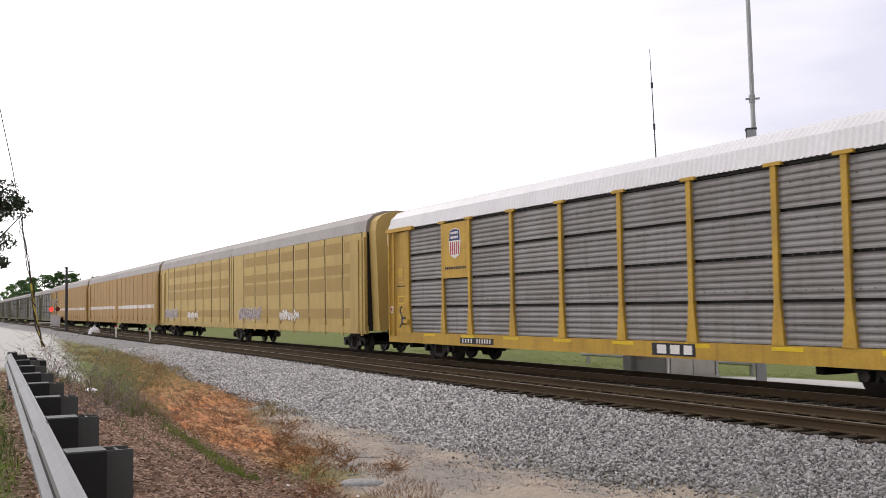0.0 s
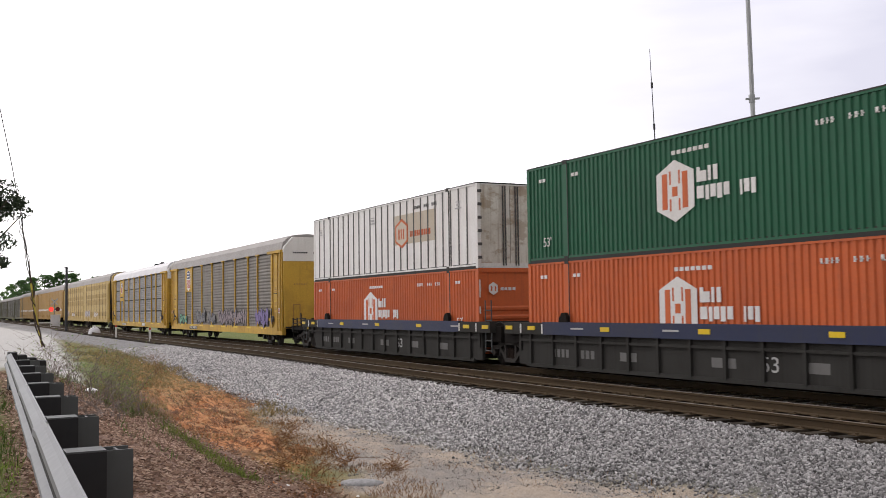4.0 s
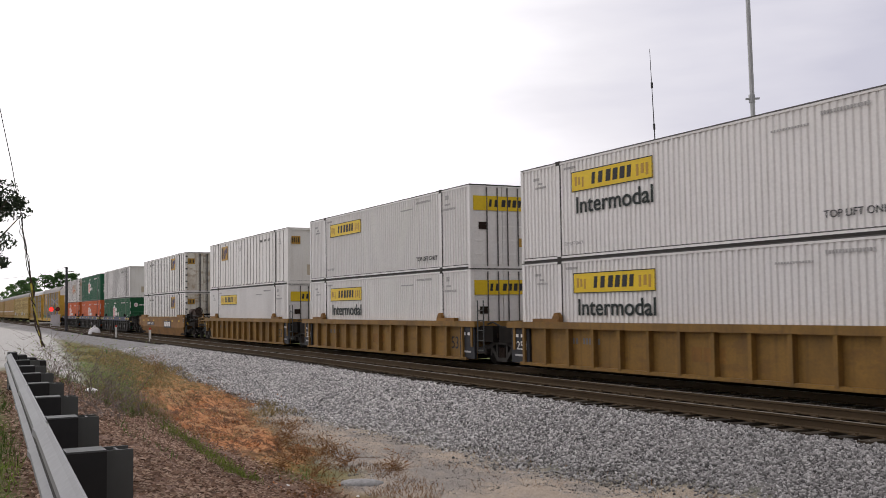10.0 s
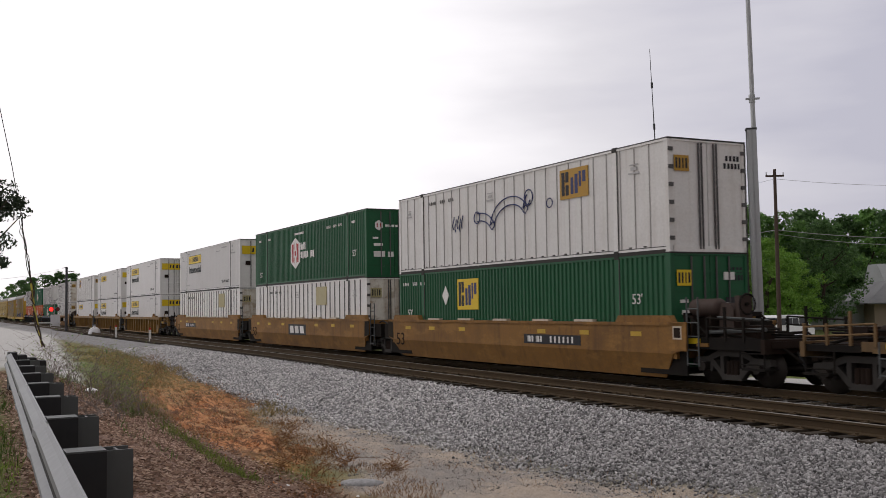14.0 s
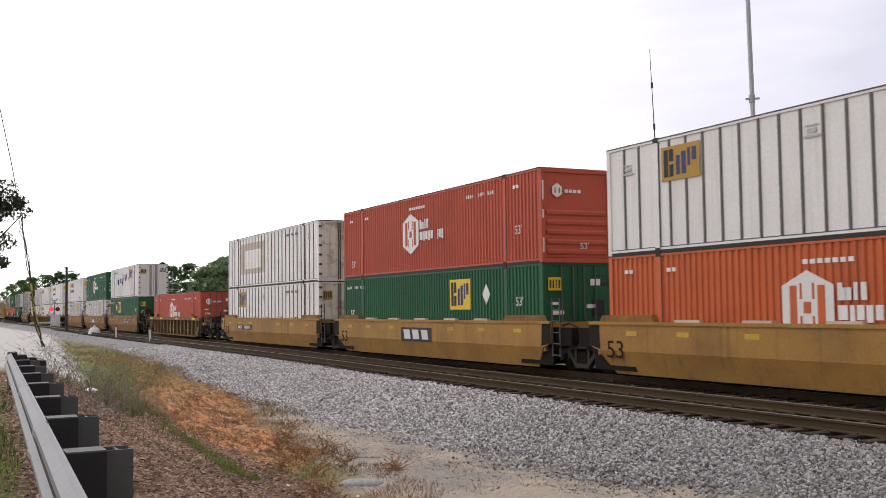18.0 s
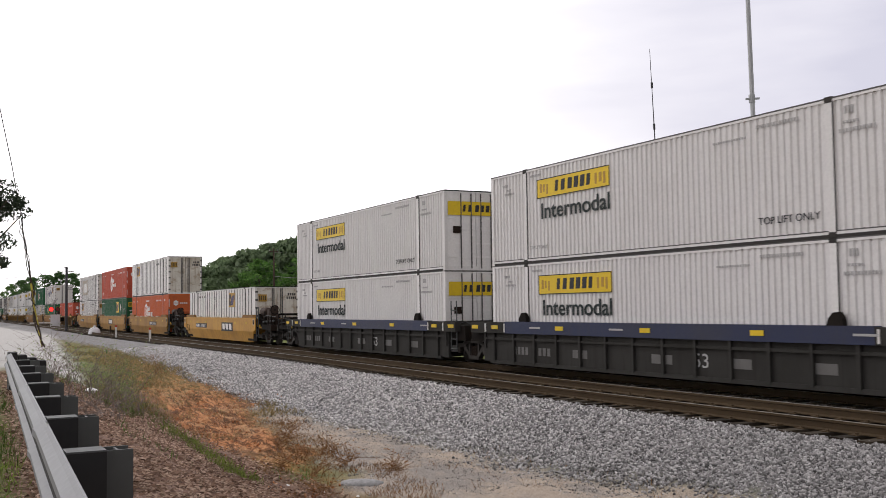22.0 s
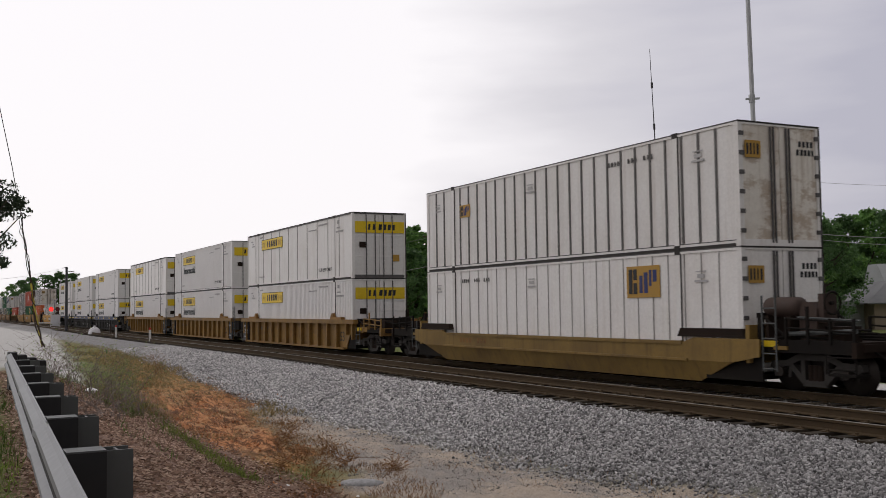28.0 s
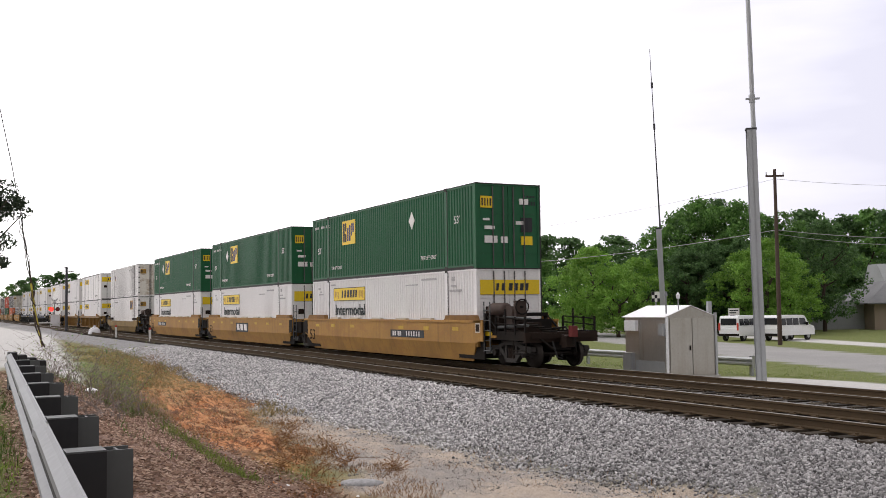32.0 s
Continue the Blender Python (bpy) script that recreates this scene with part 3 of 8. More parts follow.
def jb_sign(c, word=True, z=1.93):
    """Yellow haulier's panel on the side, drawn as plain shapes, with the plain word under it."""
    s = box_part("sign_panel", (SIDE, SIDE + 0.014, L2 - 6.42, L2 - 2.78, z, z + 0.58), SIGN_YELLOW, c, "yellow sign panel with dark shapes")
    rim = Geo()
    for y0, y1, z0, z1 in ((L2 - 6.42, L2 - 2.78, z, z + 0.025), (L2 - 6.42, L2 - 2.78, z + 0.555, z + 0.58), (L2 - 6.42, L2 - 6.395, z, z + 0.58), (L2 - 2.805, L2 - 2.78, z, z + 0.58)):
        rim.box(SIDE - 0.004, SIDE, y0, y1, z0, z1)
    part("rim", cached(("rim", z), lambda: rim.mesh("rim", SIGN_BLACK)), s)
    g, d = Geo(), 3.75
    for i, w in enumerate((0.15, 0.19, 0.21, 0.21, 0.21, 0.17)):
        y1 = L2 - d
        g.prism([(y1, z + 0.14), (y1 - 0.04, z + 0.46), (y1 - w - 0.04, z + 0.46), (y1 - w, z + 0.14)], SIDE - 0.006, SIDE)
        d += w + (0.16 if i < 2 else 0.1)
    stuffy(part("device", cached(("device", z), lambda: g.mesh("device", SIGN_BLACK)), s))
    q = Geo()
    for a, w in ((2.95, 0.1), (3.12, 0.09), (3.3, 0.08), (5.75, 0.1), (5.95, 0.12), (6.15, 0.1)):
        q.box(SIDE - 0.004, SIDE, L2 - a - w, L2 - a, z + 0.1 + (a * 7 % 1) * 0.1, z + 0.32 + (a * 5 % 1) * 0.15)
    stuffy(part("scroll", cached(("scroll", z), lambda: q.mesh("scroll", SIGN_OCHRE)), s))
    if word:
        letters("lettering", "Intermodal", SIGN_GREEN, c, 3.42, 0.47, (SIDE, L2 - 3.0, z - 0.63), bold=0.012)
    small_marks(c, SIGN_GREY)


def small_marks(c, mat, lift=True):
    """Faint small writing in its usual places, as bars."""
    rows = [(0.75, 1.1, 2.48, 2.56), (1.0, 1.25, 2.34, 2.4), (0.85, 1.45, 2.22, 2.28), (2.4, 3.0, 2.62, 2.69), (11.9, 13.2, 2.58, 2.66), (10.5, 11.6, 2.42, 2.47),
            (14.35, 14.6, 2.5, 2.66), (14.3, 14.75, 2.3, 2.36), (14.2, 15.1, 2.12, 2.2)]
    g = Geo()
    for a, b, z0, z1 in rows:
        x = a
        while x < b - 0.03:
            g.box(SIDE - 0.001, SIDE + 0.012, L2 - x - 0.05, L2 - x, z0, z1)
            x += 0.085
    stuffy(part("small_writing", cached(("marks", mat.name), lambda: g.mesh("small_writing", mat)), c))
    if lift:
        letters("lettering", "TOP LIFT ONLY", mat, c, 0.95, 0.1, (SIDE, L2 - 2.35, 0.42))
        letters("lettering", "TOP LIFT ONLY", SIGN_BLACK if mat is SIGN_GREY else mat, c, 1.75, 0.16, (SIDE, L2 - 11.9, 0.42))


def jb_rear(c):
    s = box_part("rear_sign", (-W2 + 0.14, W2 - 0.1, -L2 - 0.012, -L2 - 0.004, 2.0, 2.5), SIGN_YELLOW, c, "yellow sign panel on the doors")
    g = Geo()
    for i, w in enumerate((0.1, 0.12, 0.15, 0.14, 0.15, 0.12)):
        x = -0.55 + i * 0.22 + (0.06 if i > 1 else 0)
        g.loft([[(x, y, 2.13), (x + w, y, 2.13), (x + w + 0.03, y, 2.38), (x + 0.03, y, 2.38)] for y in (-L2 - 0.018, -L2 - 0.012)])
    stuffy(part("device", cached("rear_device", lambda: g.mesh("device", SIGN_BLACK)), s))
    box_part("placard", (0.6, 0.95, -L2 - 0.008, -L2, 0.75, 1.05), SIGN_OCHRE, c)
    box_part("placard", (-0.95, -0.65, -L2 - 0.008, -L2, 1.35, 1.6), TRUCK_RUST, c)


def emp_sign(c, d, z=1.77, w=1.42, h=0.86, faded=False, at_rear=True, fresh=False):
    """Square ochre owner's panel, drawn as plain shapes."""
    base = SIGN_YELLOW if fresh else SIGN_KHAKI if faded else SIGN_OCHRE
    s = box_part("sign_panel", (SIDE, SIDE + 0.014, -w, 0, 0, h), base, c, "square ochre sign panel" if not faded else "washed-out square sign panel", at=(0, L2 - d, z))
    def dark():
        g = Geo()
        for y0, y1, z0, z1 in ((0.1, 0.26, 0.1, 0.78), (0.3, 0.46, 0.1, 0.4), (0.3, 0.46, 0.48, 0.78)):
            g.box(SIDE - 0.005, SIDE, -y1 * w / 1.42, -y0 * w / 1.42, z0 * h / 0.86, z1 * h / 0.86)
        return g.mesh("bold_shape", SIGN_BLACK)
    def blue():
        g = Geo()
        for y0, y1, z0, z1 in ((0.56, 0.7, 0.12, 0.6), (0.76, 0.92, 0.12, 0.68), (0.98, 1.08, 0.3, 0.74), (1.14, 1.3, 0.42, 0.74)):
            g.box(SIDE - 0.005, SIDE, -y1 * w / 1.42, -y0 * w / 1.42, z0 * h / 0.86, z1 * h / 0.86)
        return g.mesh("blue_shape", SIGN_BLUE)
    if not faded:
        stuffy(part("bold_shape", cached(("bold", w, h), dark), s))
        stuffy(part("blue_shape", cached(("blue", w, h), blue), s))
    if at_rear:
        r = box_part("rear_sign", (-1.1, -0.62, -L2 - 0.012, -L2 - 0.004, 2.05, 2.45), base, c, "small ochre panel on the door")
        bars("bold_shape", SIGN_BLACK, r, ((-1.06, -1.0), (-0.95, -0.9), (-0.84, -0.8), (-0.74, -0.68)), 2.12, 2.38, -L2 - 0.012, face="rear")
        bars("rear_number", SIGN_BLACK, c, ((0.62, 0.7), (0.75, 0.83), (0.88, 0.96), (1.0, 1.08)), 2.38, 2.52, -L2 + 0.02, face="rear")
        bars("rear_number", SIGN_BLACK, c, ((0.55, 0.63), (0.68, 0.76), (0.8, 0.88), (0.92, 1.0), (1.04, 1.1)), 2.18, 2.32, -L2 + 0.02, face="rear")


def number_bars(c, d, z=2.42, mat=None):
    g = Geo()
    for a, b in ((0, 0.05), (0.13, 0.2), (0.28, 0.32), (0.4, 0.46), (0.85, 0.9), (1.0, 1.07), (1.16, 1.2), (1.5, 1.57), (1.67, 1.71), (1.8, 1.86)):
        g.box(SIDE, SIDE + 0.012, -b, -a, 0.0, 0.12)
        g.box(SIDE, SIDE + 0.012, -b - 0.03, -a, 0.045 if a % 0.3 > 0.1 else 0.0, 0.07 if a % 0.3 > 0.1 else 0.025)
    mat = mat or SIGN_FAINT
    stuffy(part("number_strip", cached(("number", mat.name), lambda: g.mesh("number_strip", mat)), c, at=(0, L2 - d, z)))


def emp_marks(c):
    g = Geo()
    for a, z in ((0.75, 2.35), (7.0, 2.4), (14.6, 2.35)):
        g.box(SIDE, SIDE + 0.01, L2 - a - 0.35, L2 - a, z, z + 0.03)
        g.box(SIDE, SIDE + 0.01, L2 - a - 0.3, L2 - a - 0.05, z - 0.14, z - 0.05)
        g.box(SIDE, SIDE + 0.01, L2 - a - 0.4, L2 - a + 0.05, z - 0.24, z - 0.19)
    stuffy(part("small_writing", cached("emp_marks", lambda: g.mesh("small_writing", SIGN_GREY)), c))


def hub_logo(c, inset, house=False, d=6.2):
    """White hexagon with an upright device and plain bars beside it."""
    s = part("emblem", cached(("hex", house), lambda: Geo().prism([(-0.7, 2.27), (-1.4, 1.95), (-1.4, 1.05), (-0.7, 0.72), (0, 1.05), (0, 1.95)], SIDE, SIDE + 0.012).mesh("emblem", SIGN_WHITE)), c, "white hexagonal emblem", at=(0, L2 - d, 0))
    def dev():
        g = Geo()
        for y0, y1, z0, z1 in ((0.22, 0.42, 1.05, 1.95), (0.98, 1.18, 1.05, 1.95), (0.6, 0.8, 1.36, 1.6), (0.5, 0.56, 1.0, 1.3), (0.84, 0.9, 1.0, 1.3), (0.5, 0.56, 1.66, 2.0), (0.84, 0.9, 1.66, 2.0)):
            g.box(SIDE - 0.005, SIDE, -y1, -y0, z0, z1)
        return g.mesh("device", inset)
    stuffy(part("device", cached(("hub", inset.name), dev), s))
    def words():
        g = Geo()
        for i, (a, b) in enumerate(((1.5, 1.62), (1.68, 1.84), (1.9, 2.0), (1.62, 1.72), (2.08, 2.22))):
            g.box(SIDE - 0.001, SIDE + 0.012, -b, -a, 1.62, 1.98 - 0.1 * (i % 2))
        for i, (a, b) in enumerate(((1.5, 1.74), (1.8, 1.92), (1.97, 2.15), (2.2, 2.36), (2.42, 2.6), (2.95, 3.02), (3.08, 3.24), (3.3, 3.44))):
            g.box(SIDE - 0.001, SIDE + 0.012, -b, -a, 1.22 - 0.05 * (i % 2), 1.52)
        return g.mesh("writing_strip", SIGN_WHITE)
    stuffy(part("writing_strip", cached("hub_words", words), c, at=(0, L2 - d, 0)))
    letters("lettering", "53'", SIGN_WHITE, c, 0.42, 0.28, (SIDE, L2 - 0.9, 0.45))
    letters("lettering", "53'", SIGN_WHITE, c, 0.42, 0.28, (SIDE, L2 - 14.6, 0.95))
    number_bars(c, 11.4, 2.38, SIGN_WHITE)
    def tops():
        g = Geo()
        for a in (0.7, 6.8, 2.4, 14.5):
            for i in range(7 if a == 6.8 else 2):
                g.box(SIDE, SIDE + 0.012, L2 - a - i * 0.2 - 0.14, L2 - a - i * 0.2, 2.4, 2.5)
        return g.mesh("small_writing", SIGN_WHITE)
    stuffy(part("small_writing", cached("hub_tops", tops), c))
    r = part("rear_emblem", cached("rear_hex", lambda: Geo().loft([[(-0.72 + 0.2 * math.cos(q), y, 2.2 + 0.22 * math.sin(q)) for q in (math.pi / 6 + i * math.pi / 3 for i in range(6))] for y in (-L2 - 0.012, -L2)]).mesh("rear_emblem", SIGN_WHITE)), c)
    bars("device", inset, r, ((-0.82, -0.77), (-0.67, -0.62)), 2.12, 2.28, -L2 - 0.012, face="rear")
    bars("rear_writing", SIGN_WHITE, c, ((-0.42, -0.3), (-0.27, -0.16), (-0.12, 0.0), (0.05, 0.16)), 2.14, 2.24, -L2 + 0.02, face="rear")


def rear_labels(c, fresh=False):
    """White and ochre stickers on dark doors."""
    for x0, x1, z0, z1, m in ((-1.0, -0.75, 1.62, 1.7, SIGN_WHITE), (-0.95, -0.55, 1.32, 1.44, SIGN_WHITE), (-0.95, -0.45, 0.86, 1.1, SIGN_WHITE), (-0.3, -0.05, 0.86, 1.08, SIGN_WHITE), (0.5, 0.95, 0.8, 1.1, SIGN_YELLOW), (0.3, 0.6, 1.5, 1.62, SIGN_WHITE), (0.45, 0.8, 2.2, 2.4, SIGN_WHITE), (0.5, 0.95, 1.25, 1.75, SIGN_BLACK)):
        box_part("sticker", (x0, x1, -L2 - 0.008, -L2 + 0.02, z0, z1), m, c)


def diamond(c, d, z, s=0.34, mat=None):
    part("placard", cached(("diamond", s), lambda: Geo().prism([(0, -s), (s * 0.75, 0), (0, s), (-s * 0.75, 0)], SIDE - 0.004, SIDE + 0.012).mesh("placard", mat or SIGN_WHITE)), c, "diamond placard", at=(0, L2 - d, z))


def jb_box(word, label="", plate=False):
    c = container(label or "white corrugated container with a yellow haulier's sign", "plate" if plate else "fine", JB_WHITE if not plate else EMP_WHITE, POST_PALE, "rods", JB_WHITE,
                  rail_mat=POST_GREY if plate else None)
    jb_sign(c, word)
    jb_rear(c)
    return c


def emp_box(d, style="ribbed", label="", old=False, faded=False, size=1.0, rib=None, door="hinged"):
    c = container(label or "white ribbed container with an ochre square sign", style, EMP_WHITE, rib or (RIB_GREY if style == "ribbed" else POST_PALE), door, OLD_WHITE if old else EMP_WHITE, rail_mat=EMP_WHITE)
    if d is not None:
        emp_sign(c, d, faded=faded, w=1.42 * size, h=0.86 * size, at_rear=door != "plain" or style == "panel")
    number_bars(c, 2.7 if (d or 0) > 6 else 11.2)
    if door == "plain":
        bars("rear_number", SIGN_BLACK, c, [(0.52 + j * 0.12, 0.6 + j * 0.12) for j in range(5)], 2.42, 2.54, -L2 + 0.046, face="rear")
        bars("rear_number", SIGN_BLACK, c, [(0.52 + j * 0.12, 0.6 + j * 0.12) for j in range(5)], 2.24, 2.36, -L2 + 0.046, face="rear")
        box_part("rear_plate", (-0.25, 0.15, -L2 + 0.04, -L2 + 0.052, 0.45, 1.0), SIGN_WASHED, c, "pale scuffed patch")
    emp_marks(c)
    return c


def hub_box(mat, label, inset, door="rods"):
    c = container(label, "deep", mat, None, door, mat)
    hub_logo(c, inset)
    if door == "rods":
        rear_labels(c)
    return c


def emp_green(label, d, dia):
    c = container(label, "deep", GREEN, None, "rods", GREEN)
    emp_sign(c, d, z=1.5, w=1.5, h=1.05, fresh=True)
    diamond(c, dia, 2.0)
    rear_labels(c)
    letters("lettering", "53'", SIGN_WHITE, c, 0.42, 0.28, (SIDE, L2 - 0.75, 1.25))
    letters("lettering", "53'", SIGN_WHITE, c, 0.42, 0.28, (SIDE, L2 - 14.6, 1.6))
    letters("lettering", "TOP LIFT ONLY", SIGN_WHITE, c, 1.3, 0.15, (SIDE, L2 - 2.5, 0.45))
    letters("lettering", "TOP LIFT ONLY", SIGN_WHITE, c, 1.3, 0.15, (SIDE, L2 - 11.9, 0.45))
    number_bars(c, 0.35, 2.42, SIGN_WHITE)
    return c


# ---- the train: wheels and well cars ----
def wheelset_mesh():
    """Two wheels pressed on one axle, turning as one piece."""
    g = Geo()
    prof = [(-0.07, 0.0), (-0.07, 0.42), (0.035, 0.41), (0.035, 0.445), (0.07, 0.445), (0.07, 0.37), (0.03, 0.33), (0.03, 0.14), (0.09, 0.12), (0.09, 0.0)]
    n = 20
    for sx in (-1, 1):
        g.loft([[(sx * (0.76 - x), r * math.cos(q), r * math.sin(q)) for q in (2 * math.pi * i / n for i in range(n))] for x, r in prof], caps=False)
    g.tube((-0.72, 0, 0), (0.72, 0, 0), 0.08, n=8)
    return g.mesh("wheelset", WHEEL, True)


def side_frame_mesh():
    """Cast frame: arched top member, sloping lower members, two columns and the openings between them."""
    g = Geo()
    g.prism([(-1.25, 0.5), (-1.22, 0.64), (-0.75, 0.67), (-0.42, 0.82), (0.42, 0.82), (0.75, 0.67), (1.22, 0.64), (1.25, 0.5), (1.12, 0.46), (0.72, 0.55), (0.38, 0.68), (-0.38, 0.68), (-0.72, 0.55), (-1.12, 0.46)], -0.09, 0.09)
    for s in (-1, 1):
        g.prism([(s * 0.74, 0.56), (s * 0.6, 0.6), (s * 0.24, 0.27), (s * 0.3, 0.15)], -0.085, 0.085)
        g.box(-0.08, 0.08, *sorted((s * 0.26, s * 0.37)), 0.2, 0.72)
        g.prism([(s * 1.2, 0.52), (s * 1.14, 0.3), (s * 1.08, 0.3), (s * 1.06, 0.52)], -0.07, 0.07)
        g.prism([(s * 0.72, 0.56), (s * 0.74, 0.3), (s * 0.68, 0.3), (s * 0.6, 0.58)], -0.07, 0.07)
    g.prism([(-0.34, 0.13), (0.34, 0.13), (0.28, 0.26), (-0.28, 0.26)], -0.085, 0.085)
    return g.mesh("side_frame", FRAME_GREY)


WHEELSETS = []


def truck(parent, y):
    t = part("bogie", cached("bolster", lambda: Geo().box(-0.92, 0.92, -0.2, 0.2, 0.45, 0.86).mesh("bogie", TRUCK)), parent, "grimy four-wheel bogie", at=(0, y, 0))
    for sx in (-1, 1):
        part("side_frame", cached("side_frame", side_frame_mesh), t, at=(sx * 1.0, 0, 0.02))
        part("spring_nest", cached("springs", lambda: Geo().tube((0, -0.13, 0.27), (0, -0.13, 0.6), 0.075).tube((0, 0.13, 0.27), (0, 0.13, 0.6), 0.075).tube((0, 0, 0.27), (0, 0, 0.6), 0.07).mesh("spring_nest", TRUCK_RUST)), t, at=(sx * 1.02, 0, 0))
        for sy in (-1, 1):
            part("bearing_cap", cached("cap", lambda: Geo().tube((-0.1, 0, 0), (0.1, 0, 0), 0.11, n=10).mesh("bearing_cap", WHEEL)), t, at=(sx * 1.08, sy * 0.89, 0.445))
    for sy in (-1, 1):
        w = part("wheelset", cached("wheelset", wheelset_mesh), t, at=(0, sy * 0.89, 0.445))
        WHEELSETS.append((w, sy))
    return t


def car_end(w, s, joined, body, style="smooth", sill_top=1.45):
    """Platform, gear and bogie at one end; s is +1 ahead or -1 behind."""
    Y = lambda a, b: (s * a, s * b) if s > 0 else (s * b, s * a)
    reach = 9.6 if joined else 11.3
    y0, y1 = Y(8.35, reach)
    box_part("end_platform", (-1.15, 1.15, y0, y1, 0.92, 1.08), TRUCK_RUST, w, "grimy steel end platform")
    y0, y1 = Y(8.3, 8.42)
    box_part("bulkhead", (-1.46, 1.46, y0, y1, 0.6, sill_top), body, w)
    if joined:
        y0, y1 = Y(8.4, 9.55)
        box_part("side_bearer", (-1.3, -1.05, y0, y1, 0.78, 1.3), TRUCK, w)
        box_part("side_bearer", (1.05, 1.3, y0, y1, 0.78, 1.3), TRUCK, w)
        if style == "smooth":
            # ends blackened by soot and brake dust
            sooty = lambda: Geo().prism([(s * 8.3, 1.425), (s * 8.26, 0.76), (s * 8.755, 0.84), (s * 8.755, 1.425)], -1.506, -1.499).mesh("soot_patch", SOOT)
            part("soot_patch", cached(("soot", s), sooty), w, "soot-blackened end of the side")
        pipe = cached(("pipe", s), lambda: Geo().path([(-0.9, s * 8.5, 1.35), (-0.92, s * 8.9, 1.42), (-0.9, s * 9.3, 1.3), (-0.85, s * 9.7, 1.15)], 0.03).mesh("air_hose", RUBBER))
        part("air_hose", pipe, w)
        if s < 0:
            part("ladder", cached(("rungs", s, True), lambda: rungs(s * 8.95, 2.15)), w)
            truck(w, s * 9.73)
        return
    low = style in ("ribbed", "navy")
    edge = body if style == "ribbed" else WELL_GREY if style == "navy" else TRUCK
    y0, y1 = Y(8.5, 11.2)
    box_part("draft_sill", (-0.35, 0.35, y0, y1, 0.55, 0.95), TRUCK, w)
    y0, y1 = Y(11.1, 11.72)
    part("coupler", cached(("coupler", s), lambda: Geo().box(-0.1, 0.1, *sorted((s * 11.1, s * 11.5)), 0.72, 0.94).prism([(s * 11.45, 0.62), (s * 11.72, 0.66), (s * 11.72, 1.0), (s * 11.45, 1.04)], -0.17, 0.15).mesh("coupler", TRUCK_RUST)), w, "cast steel coupler")
    # side beams of the platform, with the deck stepping down towards the coupler
    for f in (-1, 1):
        x0, x1 = sorted((f * 1.3, f * 1.22))
        box_part("edge_beam", (x0, x1, *Y(8.6, 9.7 if low else 11.2), 0.95 if low else 0.86, 1.3 if style == "navy" else 1.14), edge, w)
        if low:
            box_part("edge_beam", (x0, x1, *Y(9.7, 11.2), 0.92, 1.06), TRUCK, w)
    box_part("end_sill", (-1.35, 1.35, *Y(11.12, 11.24), 0.8, 1.12), edge if low else TRUCK_RUST, w)
    for f in (-1, 1):
        part("side_rail", cached(("end_rails", s, edge.name, low, f), lambda: end_rails(s, f * 1.3, edge, 1.5 if low else 1.6)), w, "low railing along the end platform")
    part("end_frame", cached(("end_gear", s, low), lambda: end_gear(s, low)), w, "grimy posts, braces and air pipes")
    box_part("valve_box", (0.2, 0.95, *Y(8.6, 9.2), 1.08, 1.5), TRUCK, w, "grimy valve box")
    box_part("valve_box", (-0.8, -0.25, *Y(9.95, 10.45), 1.08, 1.42), TRUCK_RUST, w, "grimy valve box")
    box_part("step_board", (-1.34, -0.9, *Y(10.5, 11.2), 0.42, 0.47), TRUCK, w)
    box_part("step_board", (-1.34, -1.0, *Y(9.0, 9.4), 0.92, 1.0), body, w)
    part("hanging_hose", cached(("glad_hose", s), lambda: Geo().path([(-0.35, s * 11.2, 0.85), (-0.42, s * 11.45, 0.6), (-0.4, s * 11.55, 0.36), (-0.25, s * 11.6, 0.3), (-0.2, s * 11.5, 0.42)], 0.03, 6).mesh("hanging_hose", RUBBER)), w)
    if style == "smooth":
        # framed panel at the end of the side, with its plate
        p = box_part("end_panel", (-1.53, -1.49, *Y(8.22, 8.86), 0.8, 1.5), body, w, "framed end panel")
        q = box_part("notice_plate", (-1.536, -1.53, *Y(8.38, 8.7), 1.08, 1.4), SIGN_WASHED, p, "white-edged dark notice plate")
        box_part("notice_middle", (-1.541, -1.535, *Y(8.42, 8.66), 1.12, 1.36), TRUCK_RUST, w)
    if not low and s < 0:
        tank = cached(("cylinder", s), lambda: Geo().loft([[(-0.95 + r * math.cos(q), s * y, 1.84 + r * math.sin(q)) for q in (2 * math.pi * i / 14 for i in range(14))] for y, r in ((8.5, 0.12), (8.54, 0.2), (8.62, 0.225), (9.4, 0.225), (9.48, 0.2), (9.52, 0.12))]).mesh("air_tank", TANK_BROWN, True))
        part("air_tank", tank, w, "rusty brown air tank on a frame")
        for q in (8.66, 9.3):
            box_part("tank_bracket", (-1.2, -0.7, *Y(q, q + 0.08), 1.05, 1.66), TRUCK_RUST, w)
        part("brake_housing", cached(("housing", s), lambda: Geo().prism([(s * 9.5, 1.08), (s * 9.98, 1.08), (s * 9.98, 1.8), (s * 9.86, 1.95), (s * 9.6, 1.95), (s * 9.5, 1.8)], -1.05, -0.55).box(-1.0, -0.6, *sorted((s * 9.98, s * 10.12)), 1.5, 2.12).mesh("brake_housing", TANK_BROWN)), w, "rusty brake gear housing")
